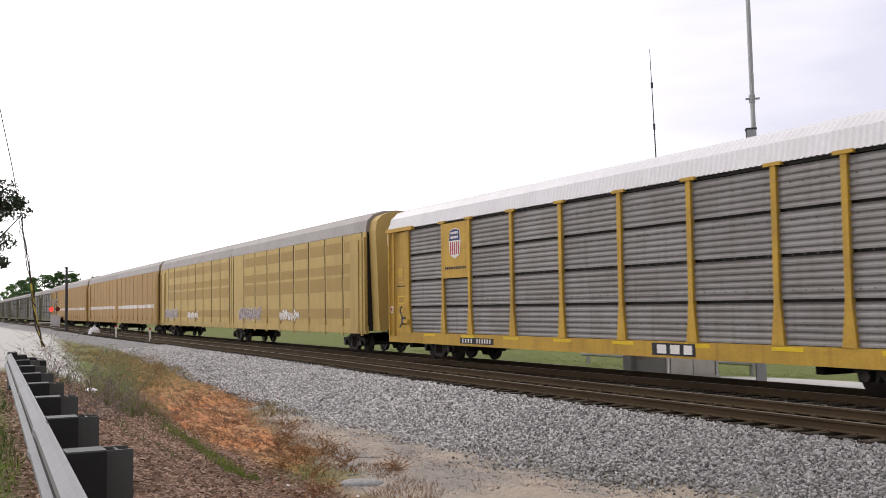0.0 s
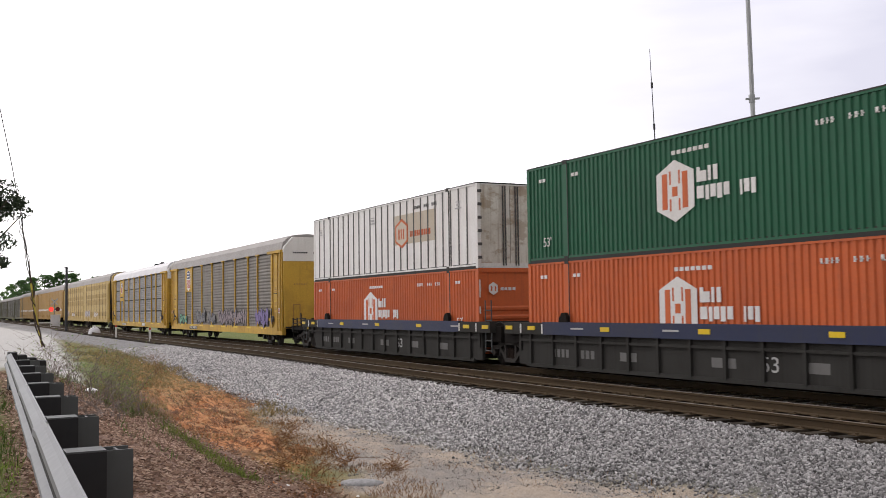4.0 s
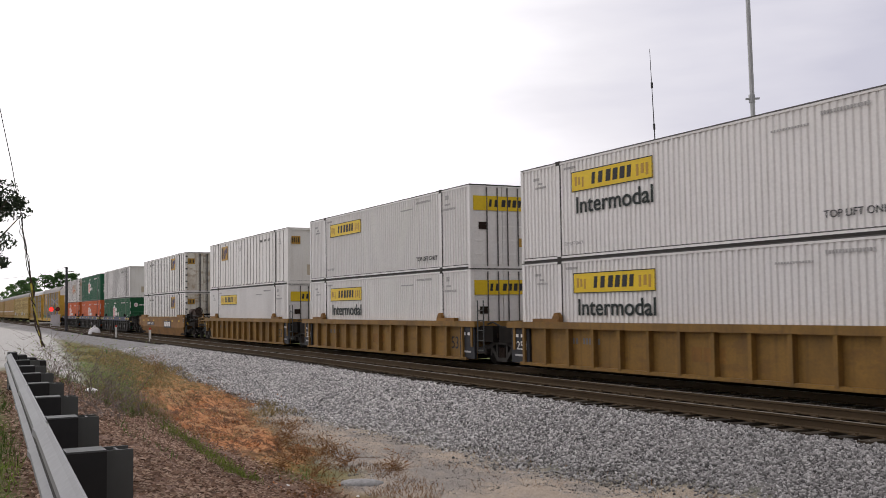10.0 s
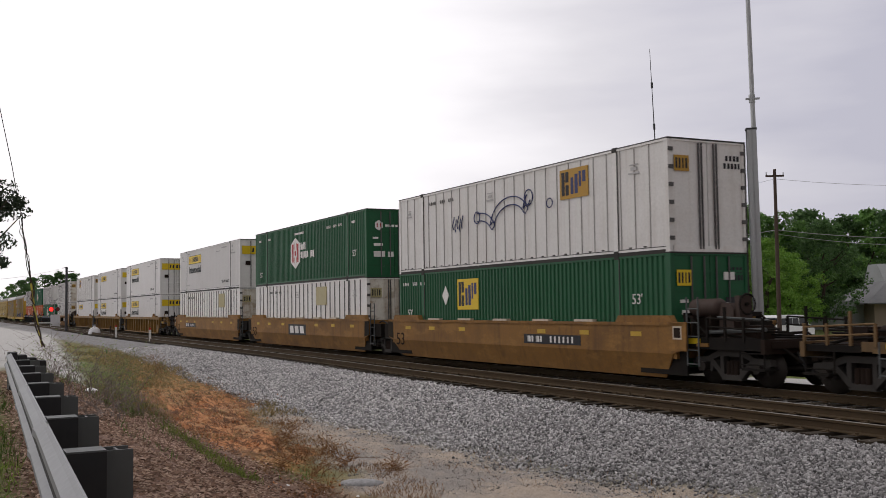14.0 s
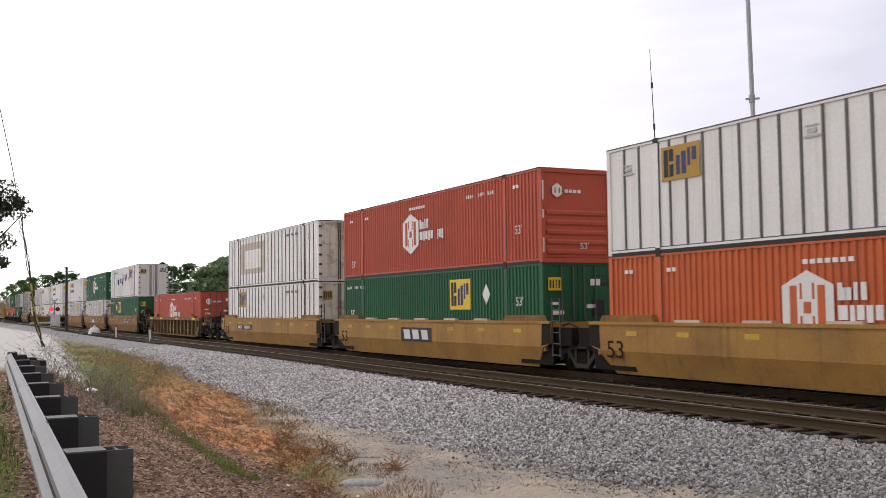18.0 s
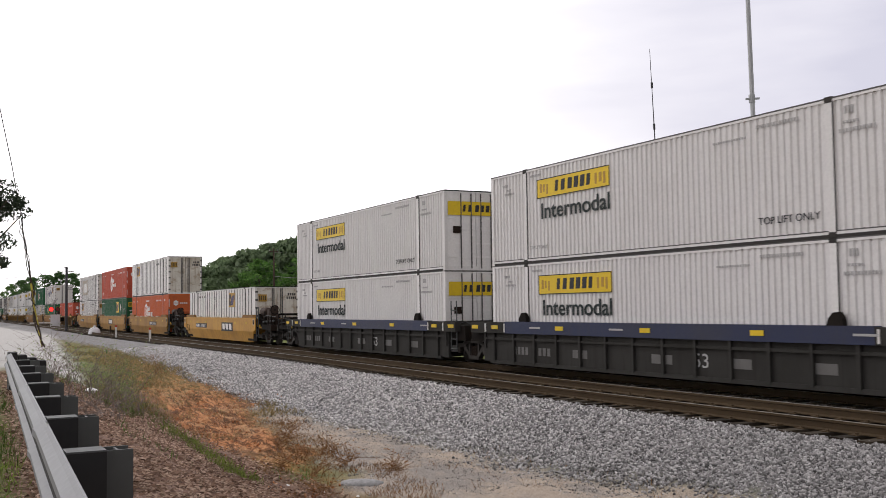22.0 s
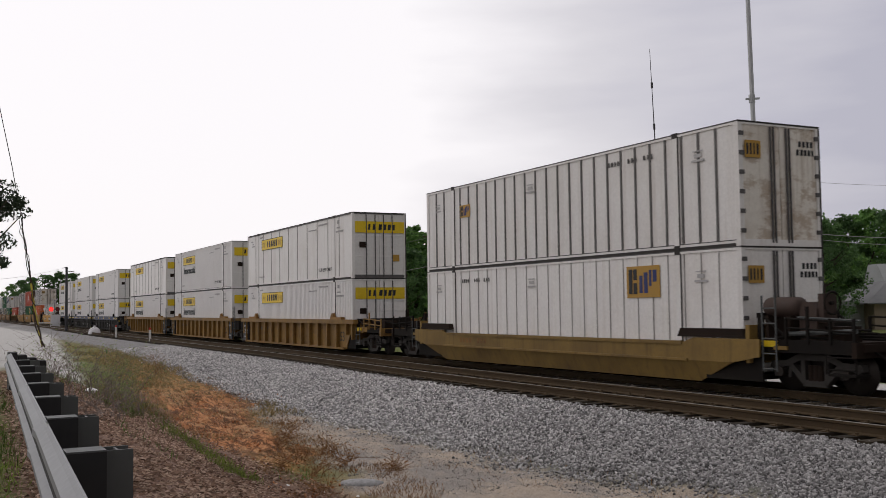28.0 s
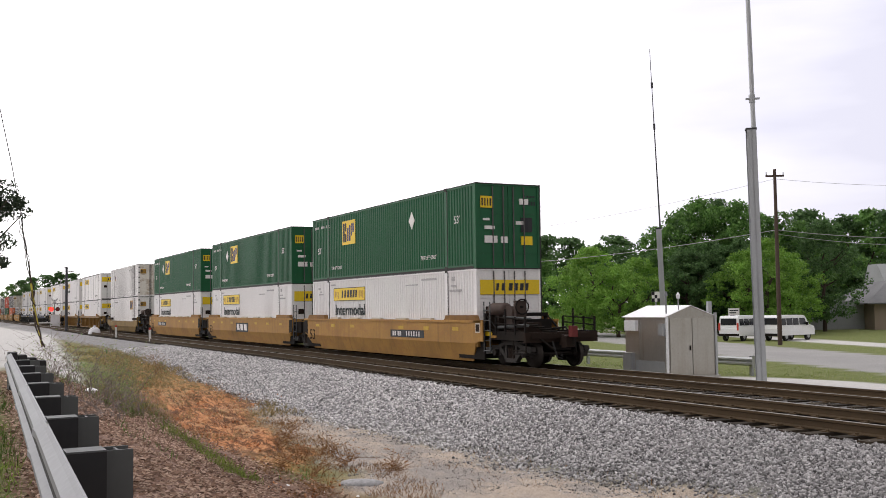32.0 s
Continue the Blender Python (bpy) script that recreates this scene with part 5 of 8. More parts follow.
def grey_rack(label, sheet, roof, slim=False, tiers=4, detail=True, coat=AUTO_YELLOW):
    """Enclosed rack car, 26.4 m long, with corrugated sides between yellow posts; origin at its middle."""
    c = thing("autorack_car", label, "rail car", "car-carrying racks at the head of the train")
    h = 13.4
    posts = [1.85, 4.7, 6.65, 9.4, 12.15, 14.95, 17.7, 20.45, 22.35, 24.95]
    zt, zb = 4.95, 1.0
    for sx in (-1, 1):
        x0, x1 = sorted((sx * 1.5, sx * 1.3))
        box_part("sill", (x0, x1, -h, h, 0.62, 1.02), coat, c)
        x0, x1 = sorted((sx * 1.42, sx * 1.3))
        box_part("top_rail", (x0, x1, -h + 0.3, h - 0.3, zt - 0.06, zt + 0.05), SEAM_DARK, c)
        for s in (-1, 1):
            y0, y1 = sorted((s * h, s * (h - 1.8)))
            x0, x1 = sorted((sx * 1.47, sx * 1.42))
            box_part("end_panel", (x0, x1, y0, y1, zb, zt - 0.1), coat, c, "recessed yellow end panel")
            if sx < 0:
                rack_end(c, s, h, zt, coat, detail)
    if not detail:
        part("far_wall", cached(("plain_wall", sheet.name), lambda: Geo().box(1.36, 1.4, -h + 2, h - 2, zb, zt).mesh("far_wall", sheet)), c)
    else:
        box_part("far_wall", (1.36, 1.4, -h + 2, h - 2, zb, zt), sheet, c)
    if detail:
        for i in range(8):
            y = h - 3.6 - i * 2.85
            box_part("reflector", (-1.506, -1.495, y - 0.45, y + 0.45, 0.9, 0.99), SIGN_YELLOW, c)
    edges = posts
    pw = 0.11 if slim else 0.16
    post = cached(("rack_post", slim, coat.name), lambda: Geo().prism([(-pw / 2, zt), (-pw / 2, 2.0), (-pw * 1.15, 1.02), (pw * 1.15, 1.02), (pw / 2, 2.0), (pw / 2, zt)], -1.52, -1.40).mesh("post", coat))
    for i, d in enumerate(edges):
        part("post", post, c, at=(0, h - d, 0))
        if detail:
            box_part("post_tee", (-1.545, -1.45, -0.26, 0.26, zt - 0.05, zt + 0.03), coat, c, at=(0, h - d, 0))
    if detail:
        # rows of rivet heads over the sheets
        riv = Geo()
        for z in (1.45, 2.2, 2.95, 3.7, 4.5):
            for k in range(62):
                y = h - 2.6 - k * 0.345
                if min(abs(y - h + d) for d in edges) > 0.2:
                    riv.box(-1.466, -1.45, y - 0.014, y + 0.014, z - 0.014, z + 0.014)
        stuffy(part("rivets", cached("rack_rivets", lambda: riv.mesh("rivets", POST_GREY)), c, "rows of small rivet heads"))
    for i in range(len(edges) - 1):
        a, b = h - edges[i] - pw / 2, h - edges[i + 1] + pw / 2
        wide = round(a - b, 2)
        th = (zt - 0.06 - zb) / tiers
        def sheet_mesh():
            g = Geo()
            n = 6 if tiers == 4 else 22
            prof = []
            gap = 0.035 if tiers == 4 else 0.0
            for q in range(n):
                z = gap + (th - 2 * gap) * q / n
                s = (th - 2 * gap) / n
                prof += [(-1.455, z), (-1.455, z + s * 0.3), (-1.431, z + s * 0.55), (-1.431, z + s * 0.75)]
            prof.append((-1.455, th - gap))
            g.loft([[(x, 0, z) for x, z in prof], [(x, -wide, z) for x, z in prof]], closed=False)
            return g.mesh("side_sheet", sheet)
        me = cached(("sheet", sheet.name, wide, tiers), sheet_mesh)
        for r in range(tiers):
            part("side_sheet", me, c, at=(0, a, zb + r * th))
        if i == 1:
            p = box_part("emblem_panel", (-1.518, -1.45, b, a, 2.95 if tiers == 4 else 3.25, zt - 0.08), coat, c, "yellow emblem panel")
            if detail:
                shield(p, (a + b) / 2, 3.75 if tiers == 4 else 3.5, 0.85 if tiers == 4 else 1.15)
                if tiers == 4:
                    bars("writing_strip", SIGN_BLACK, p, [(-a + 0.15 + j * 0.13, -a + 0.24 + j * 0.13) for j in range(12)], 3.25, 3.34, -1.518)
    # solid dark box painted for the shade of the hollow inside
    box_part("inner_core", (-1.36, 1.3, -h + 0.5, h - 0.5, 1.02, zt), SEAM_DARK, c, "solid dark box standing in for the unlit interior")
    part("roof", cached(("rack_roof", roof.name), lambda: roof_mesh("roof", -h + 0.1, h - 0.1, roof, 5.84, zt)), c, "corrugated metal roof")
    for s in (-1, 1):
        outline = [(-1.46, zt - 0.05), (-1.4, zt + 0.2), (-0.95, 5.66), (0.95, 5.66), (1.4, zt + 0.2), (1.46, zt - 0.05)]
        def end_wall():
            pts = outline + [(1.4, 1.0), (-1.4, 1.0)]
            return Geo().loft([[(x, y, z) for x, z in pts] for y in (s * (h + 0.12), s * (h - 0.2))]).mesh("end_door", coat)
        part("end_door", cached(("end_door", s, coat.name), end_wall), c, "yellow folding end doors")
        def end_top():
            pts = [(x * 1.003, z + 0.004) for x, z in outline] + [(1.466, 4.42), (-1.466, 4.42)]
            return Geo().loft([[(x, y, z) for x, z in pts] for y in (s * (h + 0.135), s * (h + 0.08))]).mesh("end_hood", SIGN_WHITE)
        part("end_hood", cached(("end_hood", s), end_top), c, "white upper part of the end doors")
        def roof_end():
            ring = lambda k, y: [(x * k, y, zt + (z - zt) * k) for x, z in outline]
            return Geo().loft([ring(1.01, s * (h + 0.1)), ring(1.03, s * (h - 0.5))], caps=False, closed=False).mesh("roof_end", SIGN_WHITE)
        part("roof_end", cached(("roof_end", s), roof_end), c, "pale roof end fairing")
        if detail and tiers == 4:
            for k in range(9):
                x = -1.28 + 0.32 * k
                box_part("door_fold", (x - 0.018, x + 0.018, *sorted((s * (h + 0.12), s * (h + 0.145))), 1.1, 5.3), SEAM_DARK, c, "dark fold between door leaves")
        y0, y1 = sorted((s * (h + 0.12), s * (h + 0.15)))
        box_part("door_split", (0.3, 0.37, y0, y1, 1.1, 5.6), SEAM_DARK, c)
        if detail:
            if tiers != 4:
                y0, y1 = sorted((s * (h + 0.12), s * (h + 0.135)))
                rim = lambda: Geo().box(-0.95, -0.91, y0, y1, 1.3, 2.2).box(-0.6, -0.56, y0, y1, 1.3, 2.2).box(-0.91, -0.6, y0, y1, 2.16, 2.2).box(-0.91, -0.6, y0, y1, 1.3, 1.34).mesh("hatch_rim", AUTO_BROWN)
                part("hatch_rim", cached(("hatch_rim", s), rim), c, "pressed rim of a hatch")
                bars("faint_stencil", AUTO_BROWN, c, [(-0.9 + j * 0.09, -0.85 + j * 0.09) for j in range(8)], 3.2, 3.27, s * (h + 0.123), face="rear")
                bars("rear_number", SIGN_BLACK, c, [(0.72 + j * 0.13, 0.81 + j * 0.13) for j in range(4)], 4.2, 4.32, s * (h + 0.123), face="rear")
            y0, y1 = sorted((s * (h + 0.1), s * (h + 0.5)))
            box_part("end_walk", (-1.35, 1.35, y0, y1, 0.98, 1.06), TRUCK, c)
            part("hose", cached(("rack_hose", s), lambda: Geo().path([(-0.4, s * h, 0.8), (-0.5, s * (h + 0.5), 0.42), (-0.45, s * (h + 0.9), 0.36), (-0.2, s * (h + 1.1), 0.6)], 0.035, 6).tube((-1.3, s * (h + 0.1), 0.5), (1.3, s * (h + 0.1), 0.5), 0.03, n=6).mesh("hose", RUBBER)), c)
        bars("small_writing", SIGN_BLACK, c, [(-0.95 + j * 0.1, -0.88 + j * 0.1) for j in range(8)] + [(0.15 + j * 0.1, 0.22 + j * 0.1) for j in range(8)], 4.82, 4.9, s * (h + 0.14), face="rear")
        y0, y1 = sorted((s * (h - 0.2), s * (h + 1.0)))
        box_part("coupler", (-0.13, 0.13, y0, y1, 0.68, 0.98), TRUCK_RUST, c)
        truck(c, s * 9.9)
        for yy in (h - 5.6, h - 1.2):
            box_part("brake_gear", (-1.1, 1.1, s * yy - 0.12, s * yy + 0.12, 0.42, 0.66), TRUCK, c)
    if detail:
        p = box_part("number_panel", (-1.512, -1.5, h - 8.2, h - 5.95, 0.7, 0.9), SIGN_BLACK, c, "dark panel with white marks")
        bars("number_strip", SIGN_WHITE, p, [(-(h - 6.1) + j * 0.2, -(h - 6.1) + 0.09 + j * 0.2) for j in range(4)] + [(-(h - 7.1) + j * 0.17, -(h - 7.1) + 0.08 + j * 0.17) for j in range(6)], 0.73, 0.87, -1.512)
    return c


def tan_rack(label, coat, ahead, behind, screens=True):
    """One half of a jointed pair of enclosed racks, 21 m long, with flat yellow sides."""
    c = thing("jointed_autorack_car", label, "rail car", "car-carrying racks at the head of the train")
    h, zt = 10.45, 5.12
    for sx in (-1, 1):
        x0, x1 = sorted((sx * 1.5, sx * 1.44))
        box_part("side_wall", (x0, x1, -h, h, 1.18, zt), coat, c)
        x0, x1 = sorted((sx * 1.54, sx * 1.4))
        box_part("sill", (x0, x1, -h, h, 0.88, 1.2), coat, c)
    for i in range(10):
        y = h - 0.4 - i * (2 * h - 0.8) / 9
        box_part("side_seam", (-1.516, -1.49, -0.03, 0.03, 1.2, zt), SEAM_DARK if screens else AUTO_BROWN, c, at=(0, y, 0))
        box_part("stake", (-1.56, -1.5, -0.09, 0.09, 0.8, 1.5), coat, c, at=(0, y, 0))
        if screens and i < 9 and 0 < i:
            w = (2 * h - 0.8) / 9 - 0.35
            for z, hh in ((4.35, 0.5), (3.45, 0.42), (2.7, 0.62), (1.5, 0.45)):
                box_part("screen", (-1.508, -1.495, -w, 0, 0, hh), AUTO_SCREEN, c, "darker perforated screen", at=(0, y - 0.18, z))
    if not screens:
        bars("writing_strip", SIGN_WHITE, c, [(-h + 1.0 + j * 0.55, -h + 1.4 + j * 0.55) for j in range(34)], 2.2, 2.5, -1.501)
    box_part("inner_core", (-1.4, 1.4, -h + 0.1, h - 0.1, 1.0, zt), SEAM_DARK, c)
    part("roof", cached(("tan_roof",), lambda: roof_mesh("roof", -h, h, ROOF_GREY, 6.05, zt)), c, "grey metal roof")
    for s, joined in ((1, ahead), (-1, behind)):
        if joined:
            y0, y1 = sorted((s * h, s * (h + 0.3)))
            box_part("bellows", (-1.38, 1.38, y0, y1, 1.1, 5.5), SEAM_DARK, c, "dark flexible joint")
            if s < 0:
                truck(c, s * (h + 0.2))
        else:
            y0, y1 = sorted((s * (h - 1.6), s * (h + 0.02)))
            box_part("end_post", (-1.58, -1.48, y0, y1, 1.0, 4.9), coat, c)
            part("end_hood", cached(("tan_end", s), lambda: Geo().loft([[(x * 0.9, y, z) for x, _, z in arch(0, 1.5, zt, 5.95)] + [(-1.2, y, 1.0), (1.2, y, 1.0)] for y in (s * h, s * (h + 0.7))]).mesh("end_hood", AUTO_TAN)), c)
            y0, y1 = sorted((s * h, s * (h + 1.4)))
            box_part("coupler", (-0.13, 0.13, y0, y1, 0.68, 0.98), TRUCK_RUST, c)
            truck(c, s * (h - 2.4))
            part("ladder", cached(("tan_ladder", s), lambda: tall_ladder(s * (h - 0.4))), c)
    return c


def tall_ladder(y):
    g = Geo()
    for yy in (y - 0.2, y + 0.2):
        g.tube((-1.6, yy, 0.9), (-1.6, yy, 4.8), 0.024, n=6)
    for i in range(11):
        g.tube((-1.6, y - 0.2, 1.0 + i * 0.36), (-1.6, y + 0.2, 1.0 + i * 0.36), 0.017, n=6)
    return g.mesh("ladder", AUTO_TAN)


def make_train():
    # racks, from the far head of the train backwards; fronts given in metres at the start
    for front in (329.0, 300.4, 271.8, 243.2, 214.6, 186.0):
        ride(grey_rack("grey corrugated car-carrying rack with haze-dulled posts, far ahead", GALV, ROOF_GREY, detail=False, coat=HAZE_COAT, slim=True), front - 13.2)
    for front, ahead, coat in ((167.2, False, AUTO_BROWN), (146.0, True, AUTO_BROWN)):
        ride(tan_rack("brownish yellow enclosed car-carrying rack", coat, ahead, not ahead, False), front - 10.45)
    for front, ahead, coat in ((123.9, False, AUTO_BROWN), (102.8, True, AUTO_BROWN)):
        ride(tan_rack("brownish yellow enclosed rack with a band of white marks", coat, ahead, not ahead, False), front - 10.45)
    for front, ahead, coat in ((80.8, False, AUTO_TAN), (59.8, True, AUTO_TAN)):
        r = ride(tan_rack("faded yellow enclosed rack with perforated screens", coat, ahead, not ahead, True), front - 10.45)
        scrawl(r, 4.5, 8.8, 1.35, 2.1, TAG_PINK, int(front), SIGN_WHITE)
        scrawl(r, -2.0, 1.2, 1.3, 1.9, SIGN_WHITE, int(front) + 1, AUTO_BROWN)
    a5 = ride(grey_rack("grey corrugated rack car with yellow posts and shield emblem", GALV, ROOF_PALE), 36.6 - 13.4)
    p = box_part("sign_panel", (-1.512, -1.5, -4.4, -2.8, 0.68, 0.98), SIGN_BLACK, a5, "dark panel with white block shapes")
    bars("block_shapes", SIGN_WHITE, p, ((3.0, 3.35), (3.5, 3.85), (4.0, 4.3)), 0.72, 0.94, -1.512)
    a6 = ride(grey_rack("dusty grey rack car covered in graffiti along its foot", GALV_BROWN, ROOF_GREY, slim=True, tiers=1), 8.00 - 13.4)
    for a, b, z1, m in ((8.2, 10.5, 1.75, TAG_GREEN), (2.9, 5.4, 1.95, TAG_GREY), (0.2, 2.2, 1.9, TAG_GREY), (-6.9, -0.6, 1.95, TAG_PINK), (-11.0, -8.6, 2.0, TAG_VIOLET)):
        scrawl(a6, a, b, 1.05, z1, m, int(a * 10) + 500)

    blue, gold = "navy-silled grey well cars", "ribbed ochre well cars"

    def unit(front, car, low=None, high=None):
        """One platform with its box or pair of boxes; front is the boxes' leading edge."""
        at = front - L2
        ride(car, at)
        if low:
            ride(low, at, 0.35)
        if high:
            ride(high, at, 3.25)

    navy = lambda a, b: well_car("sooty grey well car with a navy top sill", "navy", WELL_GREY, a, b, blue)
    ribd = lambda a, b, m=OCHRE: well_car("ochre well car with upright side ribs", "ribbed", m, a, b, gold)
    smth = lambda a, b, m=LIGHT_OCHRE: well_car("smooth-sided weathered ochre well car", "smooth", m, a, b, "smooth ochre well cars", "block" if a and b else "rear" if a else "front")
    # set of three, navy sills
    c = emp_box(None, label="white ribbed container with a faded emblem patch", old=True)
    box_part("patch", (-W2 + 0.019, -W2 + 0.03, L2 - 13.0, L2 - 9.3, 1.15, 2.3), SIGN_WASHED, c, "faded beige patch")
    pz = part("emblem", cached("faded_hex", lambda: Geo().prism([(-0.6, 2.15), (-1.15, 1.9), (-1.15, 1.25), (-0.6, 1.0), (0, 1.25), (0, 1.9)], SIDE + 0.006, SIDE + 0.02).mesh("emblem", ORANGE)), c, "faded orange hexagon", at=(0, L2 - 9.45, 0))
    part("inner", cached("faded_hex_in", lambda: Geo().prism([(-0.6, 2.05), (-1.05, 1.84), (-1.05, 1.3), (-0.6, 1.1), (-0.1, 1.3), (-0.1, 1.84)], SIDE + 0.002, SIDE + 0.007).mesh("inner", SIGN_WASHED)), pz)
    bars("device", ORANGE, pz, ((0.3, 0.42), (0.72, 0.84), (0.52, 0.62)), 1.35, 1.75, SIDE + 0.002)
    bars("writing_strip", ORANGE, c, [(9.45 - L2 + 1.35 + j * 0.2, 9.45 - L2 + 1.48 + j * 0.2) for j in range(3)] + [(9.45 - L2 + 1.35 + j * 0.2, 9.45 - L2 + 1.5 + j * 0.2) for j in range(9)], 1.4, 1.62, SIDE + 0.016)
    unit(-23.02, navy(False, True), hub_box(ORANGE, "orange corrugated container with a white emblem", ORANGE, "plain"), c)
    unit(-42.34, navy(True, True), hub_box(ORANGE, "orange corrugated container with a white emblem", ORANGE, "plain"), hub_box(GREEN_DARK, "dark green corrugated container with a white emblem", ORANGE))
    unit(-61.71, navy(True, False), hub_box(GREEN, "green corrugated container with a white emblem", SIGN_RED, "plain"), emp_box(None, label="white ribbed container with a plain pressed end", door="plain"))
    # single brown car
    unit(-85.19, well_car("rust-brown smooth well car with white block shapes", "smooth", BROWN, False, False, "smooth ochre well cars", "both"), emp_box(11.24, old=True), emp_box(11.24, old=True))
    # ribbed set of three
    unit(-108.66, ribd(False, True), jb_box(False), emp_box(2.9, "panel", "white panelled container with an ochre square sign", door="plain"))
    unit(-128.2, ribd(True, True), jb_box(True), jb_box(False))
    unit(-147.69, ribd(True, False), jb_box(True), jb_box(True))
    # smooth set of three
    unit(-171.24, smth(False, True, BROWN), emp_box(11.2, faded=True, old=True), jb_box(True))
    unit(-190.69, smth(True, True, BROWN), emp_box(9.9, faded=True, old=True), hub_box(GREEN, "green corrugated container with a red and white emblem", SIGN_RED))
    g = emp_box(11.3, "panel", "white container with a sprayed blue doodle", door="hinged")
    doodle(g)
    unit(-210.16, smth(True, False, BROWN), emp_green("green corrugated container with a yellow square sign", 4.8, 3.9), g)
    # single ribbed car with one box
    lone = ribd(False, False, DULL_OCHRE)
    pale_tags(lone)
    unit(-233.63, lone, hub_box(RED_ORANGE, "red-orange corrugated container with a white emblem", RED_ORANGE))
    # smooth set of three
    old = emp_box(None, label="old white container with a washed-out patch", old=True)
    pt = box_part("patch", (-W2 + 0.019, -W2 + 0.03, L2 - 7.4, L2 - 2.6, 0.75, 2.5), SIGN_WASHED, old, "faded beige patch")
    box_part("patch_middle", (-W2 + 0.013, -W2 + 0.02, L2 - 6.7, L2 - 3.6, 1.05, 2.1), EMP_WHITE, pt)
    unit(-257.12, smth(False, True), emp_box(2.4, faded=False, old=True), old)
    unit(-276.56, smth(True, True), emp_green("green corrugated container with a yellow square sign", 10.1, 12.7), hub_box(RED_ORANGE, "red-orange corrugated container with a white emblem", RED_ORANGE, "plain"))
    unit(-296.02, smth(True, False), hub_box(ORANGE, "orange corrugated container with a white emblem", ORANGE, "plain"), emp_box(2.3, old=True))
    # single yellow car with one box
    unit(-319.51, well_car("bright yellow smooth well car with white block shapes", "smooth", YELLOW, False, False, "smooth ochre well cars", "both"), emp_box(10.5, old=True))
    # second set of three, navy sills
    unit(-343.02, navy(False, True), jb_box(True), jb_box(True))
    unit(-362.56, navy(True, True), jb_box(True), jb_box(True))
    unit(-382.07, navy(True, False), jb_box(True), jb_box(False))
    # second ribbed set
    unit(-405.54, ribd(False, True), jb_box(True), jb_box(False, "smooth white container with a grey top rail and yellow sign", True))
    unit(-425.17, ribd(True, True), jb_box(True), jb_box(True))
    unit(-444.73, ribd(True, False), jb_box(False), jb_box(False, "smooth white container with a yellow sign", True))
    # single low-bellied car
    unit(-468.28, well_car("dull ochre fish-bellied well car", "fish", FISH_OCHRE, False, False, "smooth ochre well cars"), emp_box(11.9, "panel", size=0.95), emp_box(2.6, old=True, size=0.5))
    # last set of three
    for i, front in enumerate((-491.87, -511.3, -530.65)):
        d, dia = ((4.5, 3.6), (4.5, 3.7), (3.88, 11.12))[i]
        unit(front, smth(i > 0, i < 2), jb_box(True), emp_green("green corrugated container with a yellow square sign", d, dia))
    last = MOVERS[-3][0]
    eot = box_part("end_marker", (-0.10, 0.10, -11.95, -11.75, 0.98, 1.32), MARKER_RED, last, "small dull red end-of-train marker")
    part("marker_pole", Geo().tube((0, -11.85, 0.7), (0, -11.85, 1.55), 0.025, n=6).mesh("marker_pole", TRUCK), eot)


def doodle(c):
    """A curling double line sprayed in dark blue, no figure."""
    mid = []
    for i in range(50):
        q = i / 49
        mid.append((-6.3 - 3.6 * q - 0.32 * math.sin(q * 11), 1.42 + 0.62 * q + 0.26 * math.cos(q * 11)))
    g = Geo()
    for side in (-1, 1):
        line = []
        for i, (y, z) in enumerate(mid):
            (ya, za), (yb, zb) = mid[max(i - 1, 0)], mid[min(i + 1, 49)]
            dy, dz = yb - ya, zb - za
            n = math.hypot(dy, dz) or 1
            k = 0.13 * side
            line.append((SIDE - 0.01, L2 + y - dz / n * k, z + dy / n * k))
        g.path(line, 0.02, 5)
    for y, z, r in ((*mid[0], 0.2), (*mid[-1], 0.24)):
        g.path([(SIDE - 0.01, L2 + y + r * math.cos(t), z + r * math.sin(t)) for t in (2 * math.pi * j / 12 for j in range(13))], 0.02, 5)
    part("doodle", g.mesh("doodle", SIGN_BLUE), c, "dark blue sprayed curl")
    h = Geo()
    for i in range(5):
        h.path([(SIDE - 0.01, L2 - 4.6 - 0.16 * i + 0.06 * math.sin(j), 1.4 + 0.09 * j - 0.1 * (i % 2)) for j in range(6)], 0.018, 5)
    h.path([(SIDE - 0.01, L2 - 10.75 + 0.16 * math.cos(t), 1.75 + 0.14 * math.sin(t)) for t in (2 * math.pi * j / 12 for j in range(13))], 0.018, 5)
    part("scribble", h.mesh("scribble", SIGN_BLUE), c)


def pale_tags(w):
    """Faded chalky scrawls on a ribbed side, no letters."""
    rnd = random.Random(14)
    for yc in (3.6, 1.25, 0.1, -2.3, -4.6):
        g = Geo()
        for k in range(2):
            a, ry, rz = rnd.uniform(0, 6), rnd.uniform(0.18, 0.32), rnd.uniform(0.2, 0.34)
            g.path([(-1.352, yc + 0.15 * k + ry * math.cos(a + j * 0.55), 0.7 + rz * math.sin(a + j * 0.55) * (1 - 0.05 * j)) for j in range(10)], 0.022, 5)
        part("graffiti", g.mesh("graffiti", SIGN_KHAKI), w, "faded chalky sprayed scrawl")
    for y in (8.0, 4.0, -1.6, -7.0):
        box_part("reflector", (-1.526, -1.515, y - 0.45, y + 0.45, 1.32, 1.43), SIGN_YELLOW, w)


make_train()


# ---- ground ----
def rail_guard_x(y):
    return 0.40 + 0.0575 * y


def ditch(y):
    return -0.78 + 0.5 * ease(20, 55, y)


